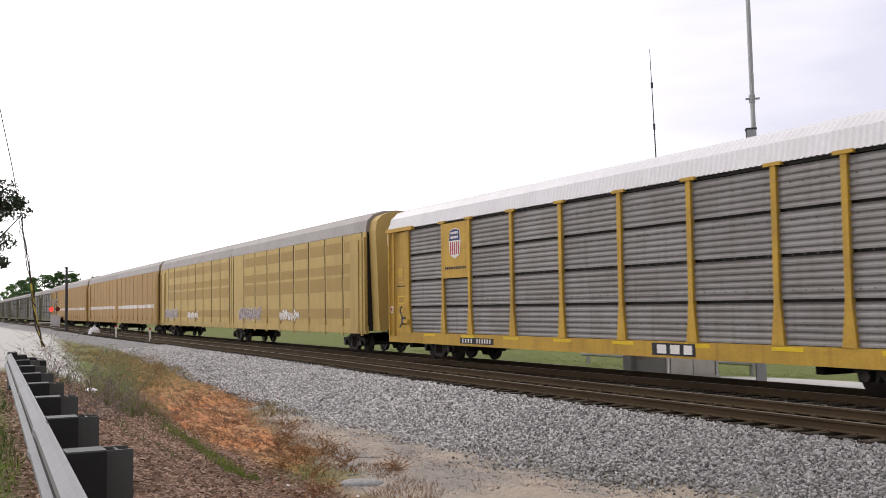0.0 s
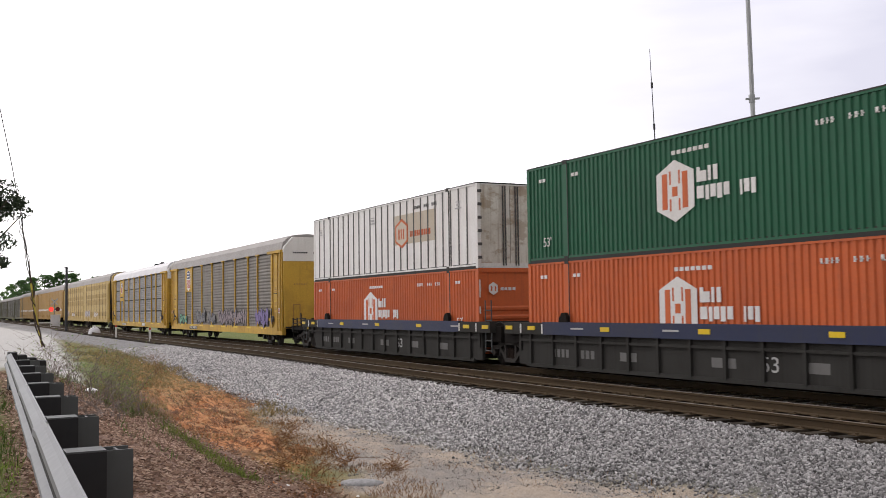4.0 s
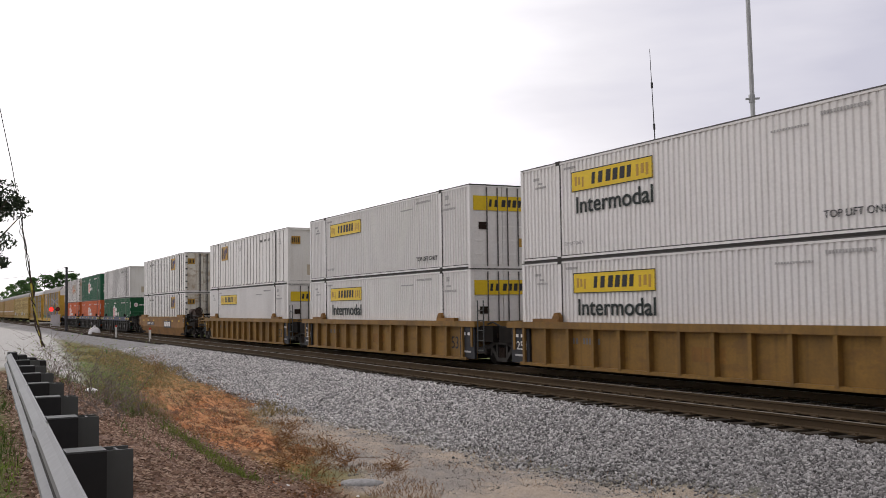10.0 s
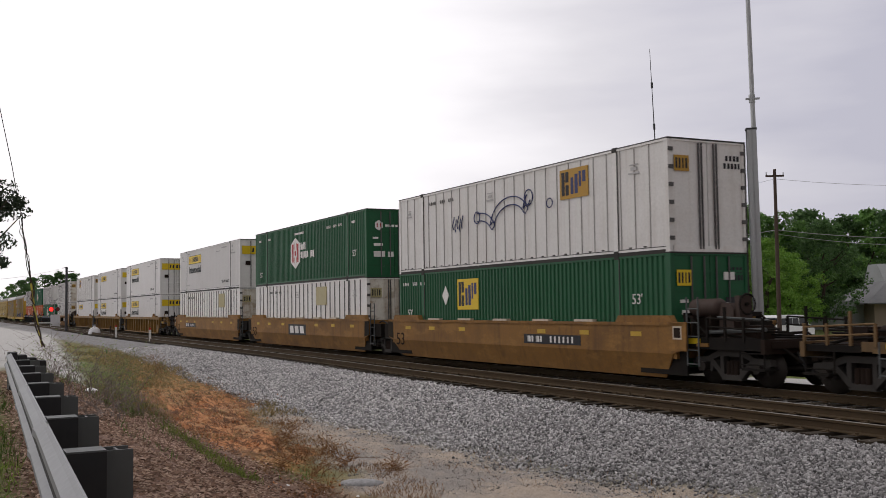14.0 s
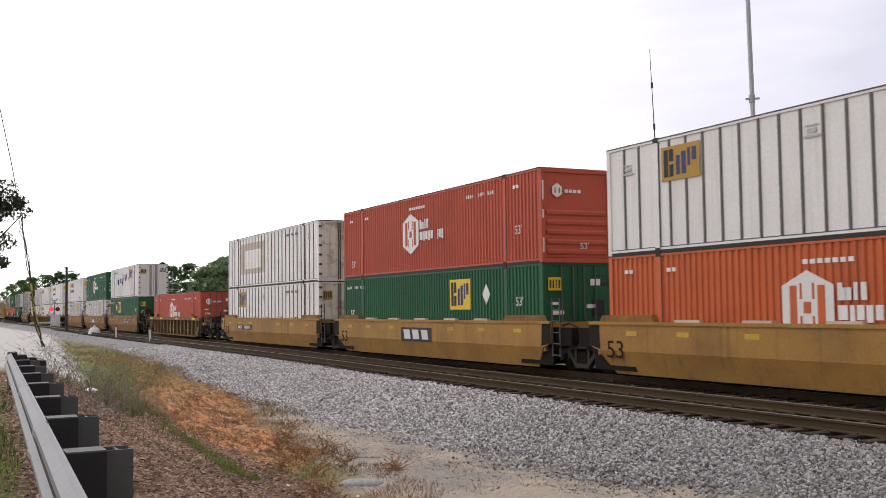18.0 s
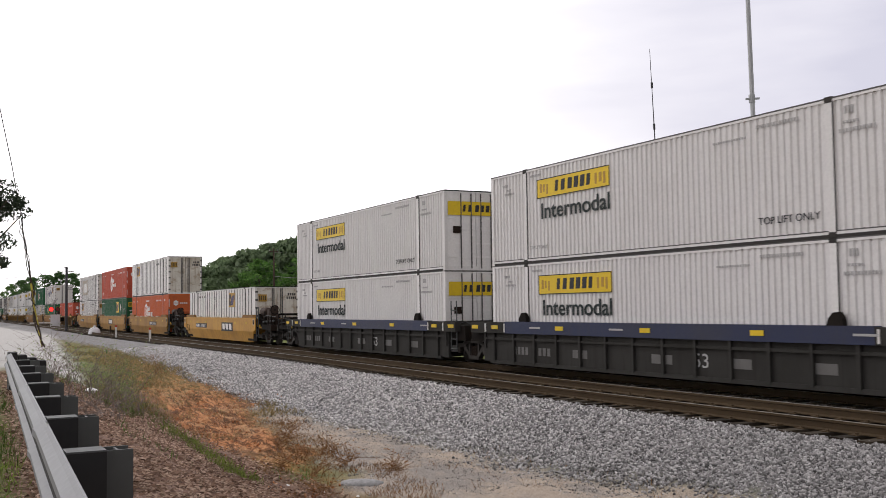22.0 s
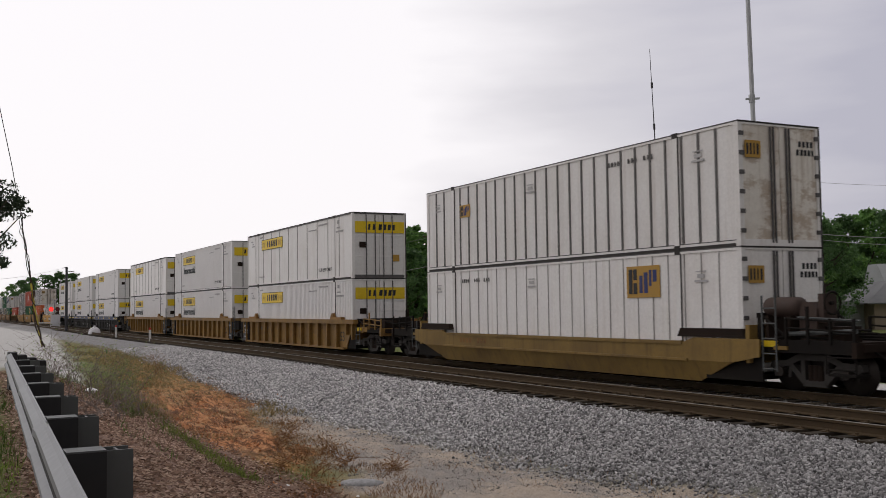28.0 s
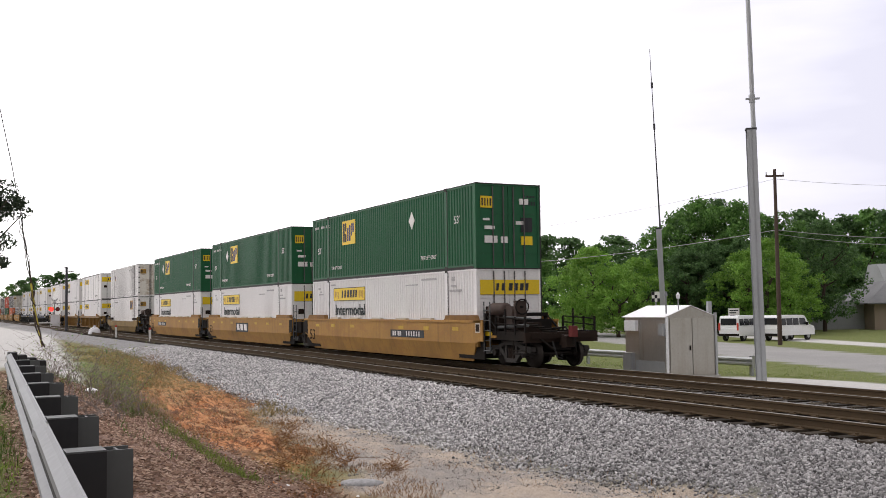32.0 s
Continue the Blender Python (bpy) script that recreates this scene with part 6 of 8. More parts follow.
def ground_z(x, y):
    """Height of the ground: verge, bank, ditch, ballast shoulder, and the land behind."""
    edge = rail_guard_x(min(y, 26))
    verge = 0.38 - 0.55 * ease(22, 70, y)
    toe = 9.35 + bend(y) + 0.9 * ease(25, 60, y)
    crown = 12.05 + bend(y) + 0.75 * ease(14, 46, y)
    low = ditch(y)
    if x < edge + 0.5:
        return verge
    bottom = edge + 0.5 + 3.6
    if x < bottom:
        return verge + (low - verge) * ease(edge + 0.5, bottom, x)
    if x < toe:
        return low
    if x < crown:
        u = (x - toe) / (crown - toe)
        return low + (-0.09 - low) * (0.75 * u + 0.25 * ease(0, 1, u))
    back = x - bend(y)
    if back < 15.4:
        return -0.09 - 0.07 * ease(12.1, 12.35, back - 0.75 * ease(14, 46, y)) * (1 - ease(15.0, 15.4, back))
    if back < 16.2:
        return -0.09 - 0.11 * (back - 15.4) / 0.8
    if back < 19.7:
        return -0.2
    if back < 21.3:
        return -0.2 - 0.3 * (back - 19.7) / 1.6
    return -0.5 - 0.6 * ease(22.5, 34, back)


def spaced(stops):
    """Coordinates that step by the given amount between stops."""
    out = [stops[0][0]]
    for (a, _), (b, step) in zip(stops, stops[1:]):
        n = max(int(round((b - a) / step)), 1)
        out += [a + (b - a) * (i + 1) / n for i in range(n)]
    return out


def zone(x, y):
    """Shares of clay, sand, litter, grass, ballast, tar, pale gravel at a place."""
    n1 = noise.noise(Vector((x * 0.9, y * 0.45, 3.1)))
    n2 = noise.noise(Vector((x * 2.7, y * 1.6, 7.7)))
    j = n1 * 0.7 + n2 * 0.35
    edge = rail_guard_x(min(y, 26))
    toe = 9.35 + bend(y) + 0.9 * ease(25, 60, y)
    b = bend(y)
    clay_l = 4.6 + 0.045 * max(y - 13, 0) + 0.9 * ease(20, 40, y) + j * 0.6
    clay_r = 5.6 + 0.16 * max(min(y, 26) - 12, 0) + 0.03 * max(y - 26, 0) + j * 0.8
    clay_r += (toe + 0.1 - clay_r) * ease(26, 30, y + 1.5 * j)
    clay = ease(clay_l - 0.35, clay_l + 0.35, x) * (1 - ease(clay_r - 0.4, clay_r + 0.4, x)) * ease(8, 10, y)
    clay *= (1 - 0.42 * ease(28, 38, y + 1.5 * j) - 0.4 * ease(44, 60, y)) * max(0.08 + 0.92 * ease(15.5, 20, y + 2.5 * j), 0.6 * (1 - ease(14.6, 16.4, y + j)))
    foot = toe + 0.95 * (1 - ease(9.5, 15.5, y)) - 0.35 * ease(17, 25, y)
    bal = ease(foot - 0.75 + j * 0.6, foot + 0.5 + j * 0.5, x) * (1 - ease(20.6 + b, 21.8 + b, x + j))
    sand = ease(clay_r - 0.4, clay_r + 0.5, x) * (1 - bal) * (1 - ease(16 + b, 20 + b, x))
    litter = ease(edge - 0.4, edge + 0.1, x) * (1 - ease(clay_l + 0.1, clay_l + 1.4 - 0.9 * ease(15, 22, y), x + j)) * (1 - ease(26, 36, y + 3 * j))
    verge_dirt = (1 - ease(edge - 0.4, edge + 0.1, x)) * ease(-1.2, -0.5, n2 + 0.15)
    litter = max(litter, 0.85 * verge_dirt * (1 - 0.8 * ease(7.6, 9.2, y + j)) * (1 - ease(20, 30, y)))
    tar = lane = 0.0
    if x < 40:
        side = 1.6 + 0.095 * min(y, 105)
        lane = ease(30, 36, y) * (1 - ease(side - 0.6, side + 0.6, x + 0.5 * j)) if x < 13 else 0
        tar = max(tar, ease(168, 170, y) * (1 - ease(184, 186, y)) * (1 - ease(30, 40, x)))
    r = road_u(x, y)
    tar = max(tar, ease(-4.2, -4.0, r) * (1 - ease(4.0, 4.2, r)) * ease(22, 24, x - b))
    lot = ease(9.5, 10.0, r) * (1 - ease(13.0, 13.6, r)) * ease(22, 24, x - b)
    pale = ease(20.8 + b, 21.6 + b, x + j * 0.5) * (1 - ease(28 + b, 31 + b, x + j)) * (1 - ease(25.4, 27.2, y + 0.6 * j))
    pale = max(pale, lot, lane)
    return clay, sand, litter, bal, tar, pale


def road_u(x, y):
    """Distance across the road behind the line, from its middle."""
    return (x - 42.0) * math.cos(radians(20)) - (y - 34.0) * math.sin(radians(20))


def make_ground():
    xs = spaced([(-700, 0), (-60, 80), (-6, 6), (0, 0.5), (10.2, 0.13), (13, 0.2), (22, 0.75), (30, 0.5), (70, 1.0), (130, 6), (1500, 120)])
    ys = spaced([(-60, 0), (4, 4), (7, 0.4), (26, 0.14), (46, 0.3), (100, 1.0), (200, 4), (420, 20), (2200, 160)])
    nx, ny = len(xs), len(ys)
    co, z1, z2 = [], [], []
    for y in ys:
        for x in xs:
            z = ground_z(x, y)
            c, s, l, b, t, p = zone(x, y)
            if x < 12.0 and y < 60:
                z += 0.03 * noise.noise(Vector((x * 1.3, y * 1.3, 1.0))) + 0.02 * noise.noise(Vector((x * 5, y * 5, 4.0))) * (1 - t)
                z += c * (0.13 * noise.noise(Vector((x * 2.4 + y * 0.9, y * 0.4, 9.0))) + 0.09 * noise.noise(Vector((x * 5 + y * 1.6, y * 0.9, 2.0))) - 0.15 * max(1 - 3.2 * abs(noise.noise(Vector((x * 1.7 + y * 0.25, y * 0.5, 12.0)))), 0) + 0.04 * noise.noise(Vector((x * 9, y * 5.0, 5.0))))
            co.append((x, y, z))
            z1.append((c, s, l, b))
            z2.append((t, p, 0, 1))
    fs = [(j * nx + i, j * nx + i + 1, (j + 1) * nx + i + 1, (j + 1) * nx + i) for j in range(ny - 1) for i in range(nx - 1)]
    me = bpy.data.meshes.new("ground")
    me.from_pydata(co, [], fs)
    for name, vals in (("zone_a", z1), ("zone_b", z2)):
        at = me.attributes.new(name, "FLOAT_COLOR", "POINT")
        at.data.foreach_set("color", np.array(vals, dtype=np.float32).ravel())
    for p in me.polygons:
        p.use_smooth = True
    me.materials.append(ground_material())
    tagged(new("ground", me), "clay bank, sandy strip, gravel shoulder and grassland", "ground", kind="structure")


def ground_material():
    m, nt, b = nodes_of("ground_soils")
    L = nt.links
    za, zb = nt.nodes.new("ShaderNodeAttribute"), nt.nodes.new("ShaderNodeAttribute")
    za.attribute_name, zb.attribute_name = "zone_a", "zone_b"
    sa, sb = nt.nodes.new("ShaderNodeSeparateColor"), nt.nodes.new("ShaderNodeSeparateColor")
    L.new(za.outputs["Color"], sa.inputs[0])
    L.new(zb.outputs["Color"], sb.inputs[0])
    big, mid, fine, tiny = noise_node(nt, 0.25, 4), noise_node(nt, 2.2, 6), noise_node(nt, 11.0, 6), noise_node(nt, 45.0, 4)
    vor = nt.nodes.new("ShaderNodeTexVoronoi")
    vor.inputs["Scale"].default_value = 20.0
    co = nt.nodes.new("ShaderNodeTexCoord")
    L.new(co.outputs["Object"], vor.inputs["Vector"])
    two = lambda n, a, c, lo=0.3, hi=0.7: ramp_node(nt, n.outputs["Fac"], lo, hi, (*a, 1), (*c, 1)).outputs[0]
    grass = mix_node(nt, 0.5, two(fine, (0.07, 0.095, 0.026), (0.15, 0.18, 0.055)), two(mid, (0.10, 0.13, 0.035), (0.21, 0.20, 0.08)))
    clay = mix_node(nt, 0.5, two(mid, (0.38, 0.135, 0.045), (0.64, 0.30, 0.13)), two(fine, (0.20, 0.08, 0.04), (0.64, 0.33, 0.165)))
    rill = noise_node(nt, 1.0, 5.0, (5.5, 0.9, 5.5))
    patch = noise_node(nt, 0.9, 4.0, (1.6, 0.8, 1.0))
    clay = mix_node(nt, two(patch, (0, 0, 0), (0.5, 0.5, 0.5), 0.46, 0.62), clay.outputs[0], two(fine, (0.22, 0.14, 0.075), (0.47, 0.34, 0.20)))
    clay = mix_node(nt, two(rill, (0, 0, 0), (0.9, 0.9, 0.9), 0.48, 0.55), clay.outputs[0], two(fine, (0.12, 0.055, 0.03), (0.27, 0.125, 0.06)))
    # thin dark cracks along the ledges
    crack = noise_node(nt, 1.0, 5.0, (4.2, 0.7, 4.2), 0.65)
    cm = ramp_node(nt, crack.outputs["Fac"], 0.45, 0.49, (0, 0, 0, 1), (0.88, 0.88, 0.88, 1))
    edge_ = cm.color_ramp.elements.new(0.535)
    edge_.color = (0, 0, 0, 1)
    clay = mix_node(nt, cm.outputs[0], clay.outputs[0], (0.05, 0.026, 0.016))
    sand = mix_node(nt, 0.5, two(mid, (0.36, 0.275, 0.205), (0.56, 0.45, 0.345)), two(tiny, (0.2, 0.16, 0.125), (0.62, 0.515, 0.42), 0.38, 0.62))
    litter = mix_node(nt, 0.5, two(fine, (0.10, 0.06, 0.045), (0.30, 0.19, 0.145)), two(tiny, (0.08, 0.05, 0.04), (0.33, 0.21, 0.165)))
    # shade in the gaps between strewn stones is put into this dark gravel colour
    rock = ramp_node(nt, vor.outputs["Color"], 0.1, 0.9, (0.06, 0.056, 0.055, 1), (0.25, 0.238, 0.235, 1)).outputs[0]
    ball = mix_node(nt, 0.4, rock, two(mid, (0.08, 0.076, 0.076), (0.18, 0.172, 0.175)))
    grit = mix_node(nt, 0.5, two(tiny, (0.07, 0.066, 0.065), (0.40, 0.38, 0.37)), two(fine, (0.16, 0.145, 0.135), (0.30, 0.28, 0.265)))
    sand = mix_node(nt, two(patch, (0.25, 0.25, 0.25), (0.8, 0.8, 0.8), 0.42, 0.6), sand.outputs[0], grit.outputs[0])
    # paler further along the line, where no strewn stones need dark gaps
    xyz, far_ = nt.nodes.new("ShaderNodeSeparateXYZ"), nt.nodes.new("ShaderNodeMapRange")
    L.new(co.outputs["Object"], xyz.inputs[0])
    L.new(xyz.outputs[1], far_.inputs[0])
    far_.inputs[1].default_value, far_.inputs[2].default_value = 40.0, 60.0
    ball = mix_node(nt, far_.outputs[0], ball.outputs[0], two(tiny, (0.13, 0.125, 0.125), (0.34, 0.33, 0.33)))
    tar = mix_node(nt, 0.5, two(big, (0.23, 0.225, 0.22), (0.33, 0.32, 0.31)), two(tiny, (0.22, 0.215, 0.21), (0.34, 0.33, 0.32)))
    pale = mix_node(nt, 0.5, two(mid, (0.42, 0.41, 0.39), (0.56, 0.54, 0.52)), two(tiny, (0.34, 0.33, 0.32), (0.6, 0.58, 0.56)))
    c = grass
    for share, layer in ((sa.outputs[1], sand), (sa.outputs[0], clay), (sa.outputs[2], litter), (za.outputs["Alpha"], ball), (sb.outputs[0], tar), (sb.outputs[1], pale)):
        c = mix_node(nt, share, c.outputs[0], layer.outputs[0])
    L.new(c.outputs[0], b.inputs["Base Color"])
    b.inputs["Roughness"].default_value = 0.95
    b.inputs["Specular IOR Level"].default_value = 0.15
    add = nt.nodes.new("ShaderNodeMath")
    add.operation = "ADD"
    L.new(fine.outputs["Fac"], add.inputs[0])
    L.new(tiny.outputs["Fac"], add.inputs[1])
    bump_node(nt, b, add.outputs[0], 0.8, 0.03)
    return m


make_ground()


# ---- loose cover on the ground: stones, litter, blades ----
def scatter(name, label, mat, pts, size, shape, seed, flat=1.0, category="ground cover"):
    """Many small pieces joined in one mesh."""
    rng = np.random.default_rng(seed)
    bv, bf = shape
    bv = np.array(bv, float)
    n = len(pts)
    q = rng.normal(size=(n, 4))
    q /= np.linalg.norm(q, axis=1)[:, None]
    if flat < 1:
        a = rng.uniform(0, 2 * np.pi, n)
        q = np.stack([np.cos(a / 2), rng.normal(0, 0.16, n), rng.normal(0, 0.16, n), np.sin(a / 2)], 1)
        q /= np.linalg.norm(q, axis=1)[:, None]
    w, x, y, z = q.T
    R = np.stack([np.stack([1 - 2 * (y * y + z * z), 2 * (x * y - z * w), 2 * (x * z + y * w)], 1), np.stack([2 * (x * y + z * w), 1 - 2 * (x * x + z * z), 2 * (y * z - x * w)], 1),
                  np.stack([2 * (x * z - y * w), 2 * (y * z + x * w), 1 - 2 * (x * x + y * y)], 1)], 1)
    s = np.asarray(size if hasattr(size, "__len__") else rng.uniform(0.6, 1.5, n) * size)
    jit = 1 + rng.uniform(-0.38, 0.3, (n, len(bv), 1))
    v = np.einsum("nij,nkj->nki", R, bv[None] * jit * s[:, None, None]) + np.asarray(pts)[:, None, :]
    k = len(bv)
    f = np.array(bf)
    faces = (f[None] + (np.arange(n) * k)[:, None, None]).reshape(-1, f.shape[1])
    me = bpy.data.meshes.new(name)
    me.vertices.add(n * k)
    me.vertices.foreach_set("co", v.reshape(-1).astype(np.float32))
    m_ = f.shape[1]
    me.loops.add(len(faces) * m_)
    me.loops.foreach_set("vertex_index", faces.reshape(-1).astype(np.int32))
    me.polygons.add(len(faces))
    me.polygons.foreach_set("loop_start", (np.arange(len(faces)) * m_).astype(np.int32))
    me.update(calc_edges=True)
    me.validate()
    me.materials.append(mat)
    return tagged(new(name, me), label, category, kind="stuff")


OCTA = ([(1, 0, 0), (-0.9, 0.15, 0), (0.1, 0.8, 0), (0, -0.85, 0.1), (0.1, 0, 0.65), (0, 0.1, -0.6)], [(0, 2, 4), (2, 1, 4), (1, 3, 4), (3, 0, 4), (2, 0, 5), (1, 2, 5), (3, 1, 5), (0, 3, 5)])
CHIP = ([(-1, -0.45, 0), (0.2, -0.55, 0.12), (1, 0.05, 0), (0.1, 0.5, 0.1)], [(0, 1, 2, 3)])
BLADE = ([(-0.035, 0, 0), (0.035, 0, 0), (0.12, 0.05, 0.6), (0.3, 0.1, 1.0)], [(0, 1, 2, 3)])


def ballast_points(n, x0, x1, y0, y1, rng, fade=2.2):
    out = []
    while len(out) < n:
        x, v = rng.uniform(x0, x1), rng.random()
        y = y0 + (y1 - y0) * v ** fade
        x += bend(y) + 0.75 * ease(14, 46, y) * ease(7.6, 11.0, x)
        s = zone(x, y)
        if rng.random() < s[3] ** 0.9:
            out.append((x, y, ground_z(x, y) + 0.008))
    return out


def make_cover():
    rng = random.Random(5)
    pts = ballast_points(98000, 7.4, 12.1, 7.5, 62, rng)
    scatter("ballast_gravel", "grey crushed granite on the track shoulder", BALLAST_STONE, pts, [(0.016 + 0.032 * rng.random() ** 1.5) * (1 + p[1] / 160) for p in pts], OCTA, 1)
    pts = ballast_points(14000, 12.15, 20.6, 7.5, 48, rng)
    pts = [(x, y, z - 0.012) for x, y, z in pts]
    scatter("track_gravel", "dirty crushed stone between the ties", TRACK_STONE, pts, [rng.uniform(0.025, 0.05) for p in pts], OCTA, 2)
    # stray stones on the sandy strip
    pts = []
    while len(pts) < 20000:
        x, y = rng.uniform(5.8, 10.8), 8 + 22 * rng.random() ** 1.6
        if zone(x, y)[1] > 0.35:
            pts.append((x, y, ground_z(x, y) + 0.004))
    scatter("stray_gravel", "small grey stones strewn over sand", SAND_STONE, pts, [(0.006 + 0.026 * rng.random() ** 4) * (0.7 + 0.5 * ease(7, 9.8, p[0])) for p in pts], OCTA, 3)
    pts = []
    while len(pts) < 56000:
        x, y = rng.uniform(0.2, 5.6), 6.5 + 24 * rng.random() ** 1.5
        if rng.random() < zone(x, y)[2]:
            pts.append((x, y, ground_z(x, y) + 0.012))
    scatter("leaf_litter", "brown dry leaves and bark chips on the bank", LITTER, pts, [rng.uniform(0.018, 0.05) for p in pts], CHIP, 4, flat=0.2)
    pts = []
    while len(pts) < 1200:
        x, y = rng.uniform(4.2, 10), 14 + 26 * rng.random() ** 1.3
        if rng.random() < zone(x, y)[0]:
            pts.append((x, y, ground_z(x, y) + 0.01))
    scatter("clay_clods", "crumbled orange clay lumps in the ditch", CLAY_CLOD, pts, [0.01 + 0.03 * rng.random() ** 2 for p in pts], OCTA, 6)

    def tufts(name, label, mat, n, x0, x1, y0, y1, ok, h, per, seed):
        r = random.Random(seed)
        pts, sz = [], []
        tries = 0
        while len(pts) < n and tries < n * 6:
            tries += 1
            x, y = r.uniform(x0, x1), y0 + (y1 - y0) * r.random() ** 1.4
            if not ok(x, y):
                continue
            for _ in range(per):
                a, b = x + r.gauss(0, 0.09), y + r.gauss(0, 0.09)
                pts.append((a, b, ground_z(a, b) - 0.01))
                sz.append(h * r.uniform(0.45, 1.25))
        scatter(name, label, mat, pts, sz, BLADE, seed, flat=0.2)

    nz = lambda x, y, k=0.5: noise.noise(Vector((x * k, y * k * 0.6, 21.0)))
    tufts("green_grass", "short green grass by the crash barrier", GRASS, 4200, -1.2, 1.3, 6.0, 22, lambda x, y: x < rail_guard_x(y) - 0.16 and nz(x, y, 0.9) > -0.22 + 0.5 * (y < 7.5), 0.17, 8, 11)
    tufts("green_grass", "lush green grass tuft by the crash barrier", LAWN, 900, 0.1, 1.0, 8.5, 15.5, lambda x, y: x < rail_guard_x(y) - 0.15 and nz(x, y, 1.2) > -0.05, 0.13, 8, 21)
    tufts("green_grass", "green grass patches along the bank", GRASS, 520, 2.6, 6.0, 11, 38, lambda x, y: nz(x, y, 0.9) > 0.3 and zone(x, y)[0] < 0.5, 0.13, 7, 12)
    tufts("green_grass", "green grass streak beside the clay", LAWN, 1500, 3.9, 5.2, 14.5, 22, lambda x, y: abs(x - 3.3 - 0.065 * y) < 0.22 + 0.1 * nz(x, y, 2), 0.13, 7, 17)
    tufts("dry_weeds", "rust-brown dry weeds on the ditch", WEED, 4300, 3.9, 8.4, 10, 30, lambda x, y: nz(x + 9, y, 0.9) > 0.0 and zone(x, y)[0] < 0.55 and abs(x - 5.45 - 0.17 * (y - 12)) < 0.85 + 0.3 * (y < 17), 0.1, 7, 13)
    tufts("straw_grass", "straw-coloured grass on the far bank", STRAW, 9000, 4.5, 12.5, 25, 70, lambda x, y: zone(x, y)[3] < 0.4 and zone(x, y)[0] < 0.7 and zone(x, y)[5] < 0.4 and nz(x, y, 0.4) > -0.2, 0.17, 6, 14)
    tufts("clay_weeds", "dry brown weeds dotted over the clay", WEED, 700, 4.6, 9.5, 15, 34, lambda x, y: nz(x, y, 1.1) > 0.16 and zone(x, y)[0] > 0.4, 0.1, 7, 19)
    tufts("clay_straw", "short straw tufts on the clay bank", STRAW, 1500, 4.6, 10, 21, 34, lambda x, y: nz(x + 4, y, 0.8) > 0.05 and zone(x, y)[0] > 0.4, 0.1, 6, 20)
    tufts("pale_weeds", "pale green weeds on the bank top", HAZE_GREEN, 900, 2.6, 5.8, 20, 34, lambda x, y: nz(x, y, 0.7) > 0.0 and zone(x, y)[0] < 0.4, 0.22, 7, 18)
    tufts("sparse_weeds", "sparse weed stalks in the sandy gravel", WEED, 650, 6.2, 9.6, 8.5, 17, lambda x, y: nz(x, y, 0.9) > -0.1, 0.11, 4, 15)
    tufts("far_grass", "bright green grass beside the road", LAWN, 14000, 21.5, 38, 18, 60, lambda x, y: zone(x, y)[4] + zone(x, y)[5] < 0.3, 0.1, 6, 16)


make_cover()


# ---- tracks ----
def rail_profile(x):
    return [(x - 0.07, 0), (x + 0.07, 0), (x + 0.07, 0.015), (x + 0.012, 0.035), (x + 0.012, 0.125), (x + 0.036, 0.135), (x + 0.036, 0.17), (x - 0.036, 0.17), (x - 0.036, 0.135), (x - 0.012, 0.125), (x - 0.012, 0.035), (x - 0.07, 0.015)]


def track(label, centre, top, y0=4.0):
    t = thing("railway_track", label, "track", "railway tracks", "structure")
    ys = spaced([(y0, 0), (60, 1.5), (140, 5), (700, 28)])
    for dx in (-0.752, 0.752):
        rings = [[(centre(y) + x, y, top - 0.17 + z) for x, z in rail_profile(dx)] for y in ys]
        r = part("rail", Geo().loft(rings).mesh("rail", RAIL), t, "rust-brown steel rail")
        head = [[(centre(y) + dx + x, y, top + z) for x, z in ((-0.03, 0.0005), (0.03, 0.0005), (0.03, 0.004), (-0.03, 0.004))] for y in ys]
        part("worn_head", Geo().loft(head).mesh("worn_head", RAIL_TOP), r, "shiny worn running surface")
    rnd = random.Random(int(top * 1000) + 3)
    tie = [Geo().box(-1.3, 1.3, -0.115, 0.115, -0.18, 0.0).mesh("tie", TIE) for _ in range(1)][0]
    plate = Geo().box(-0.17, 0.17, -0.09, 0.09, 0.0, 0.012).box(-0.14, -0.1, -0.05, -0.02, 0.012, 0.035).box(0.1, 0.14, -0.05, -0.02, 0.012, 0.035)
    pm = plate.mesh("tie_plate", RAIL)
    y = y0 + 2
    i = 0
    while y < 128:
        k = part("tie", tie, t, at=(centre(y) + rnd.uniform(-0.03, 0.03), y, top - 0.172 + rnd.uniform(-0.012, 0.006)))
        k.rotation_euler = (0, 0, radians(rnd.uniform(-1.2, 1.2) + lean(y)))
        if y < 40:
            for dx in (-0.752, 0.752):
                part("tie_plate", pm, k, at=(dx, 0, 0))
        y += 0.53 if y < 60 else 0.56
        i += 1


track("empty rusty railway track on wooden ties", near_line, NEAR_Z)
track("railway track that the train runs on", lambda y: RAIL_X + bend(y), 0.0)


# ---- crash barrier in front ----
def w_beam(x, y, z):
    """Ring of a W-shaped beam at a place, its face to the left."""
    prof = [(0.0, 0.0), (-0.03, 0.02), (-0.105, 0.05), (-0.105, 0.09), (-0.045, 0.135), (-0.045, 0.165), (-0.072, 0.2), (-0.072, 0.25), (-0.02, 0.29), (0.0, 0.31)]
    return [(x + a, y, z + b) for a, b in prof] + [(x + a + 0.012, y, z + b) for a, b in reversed(prof)]


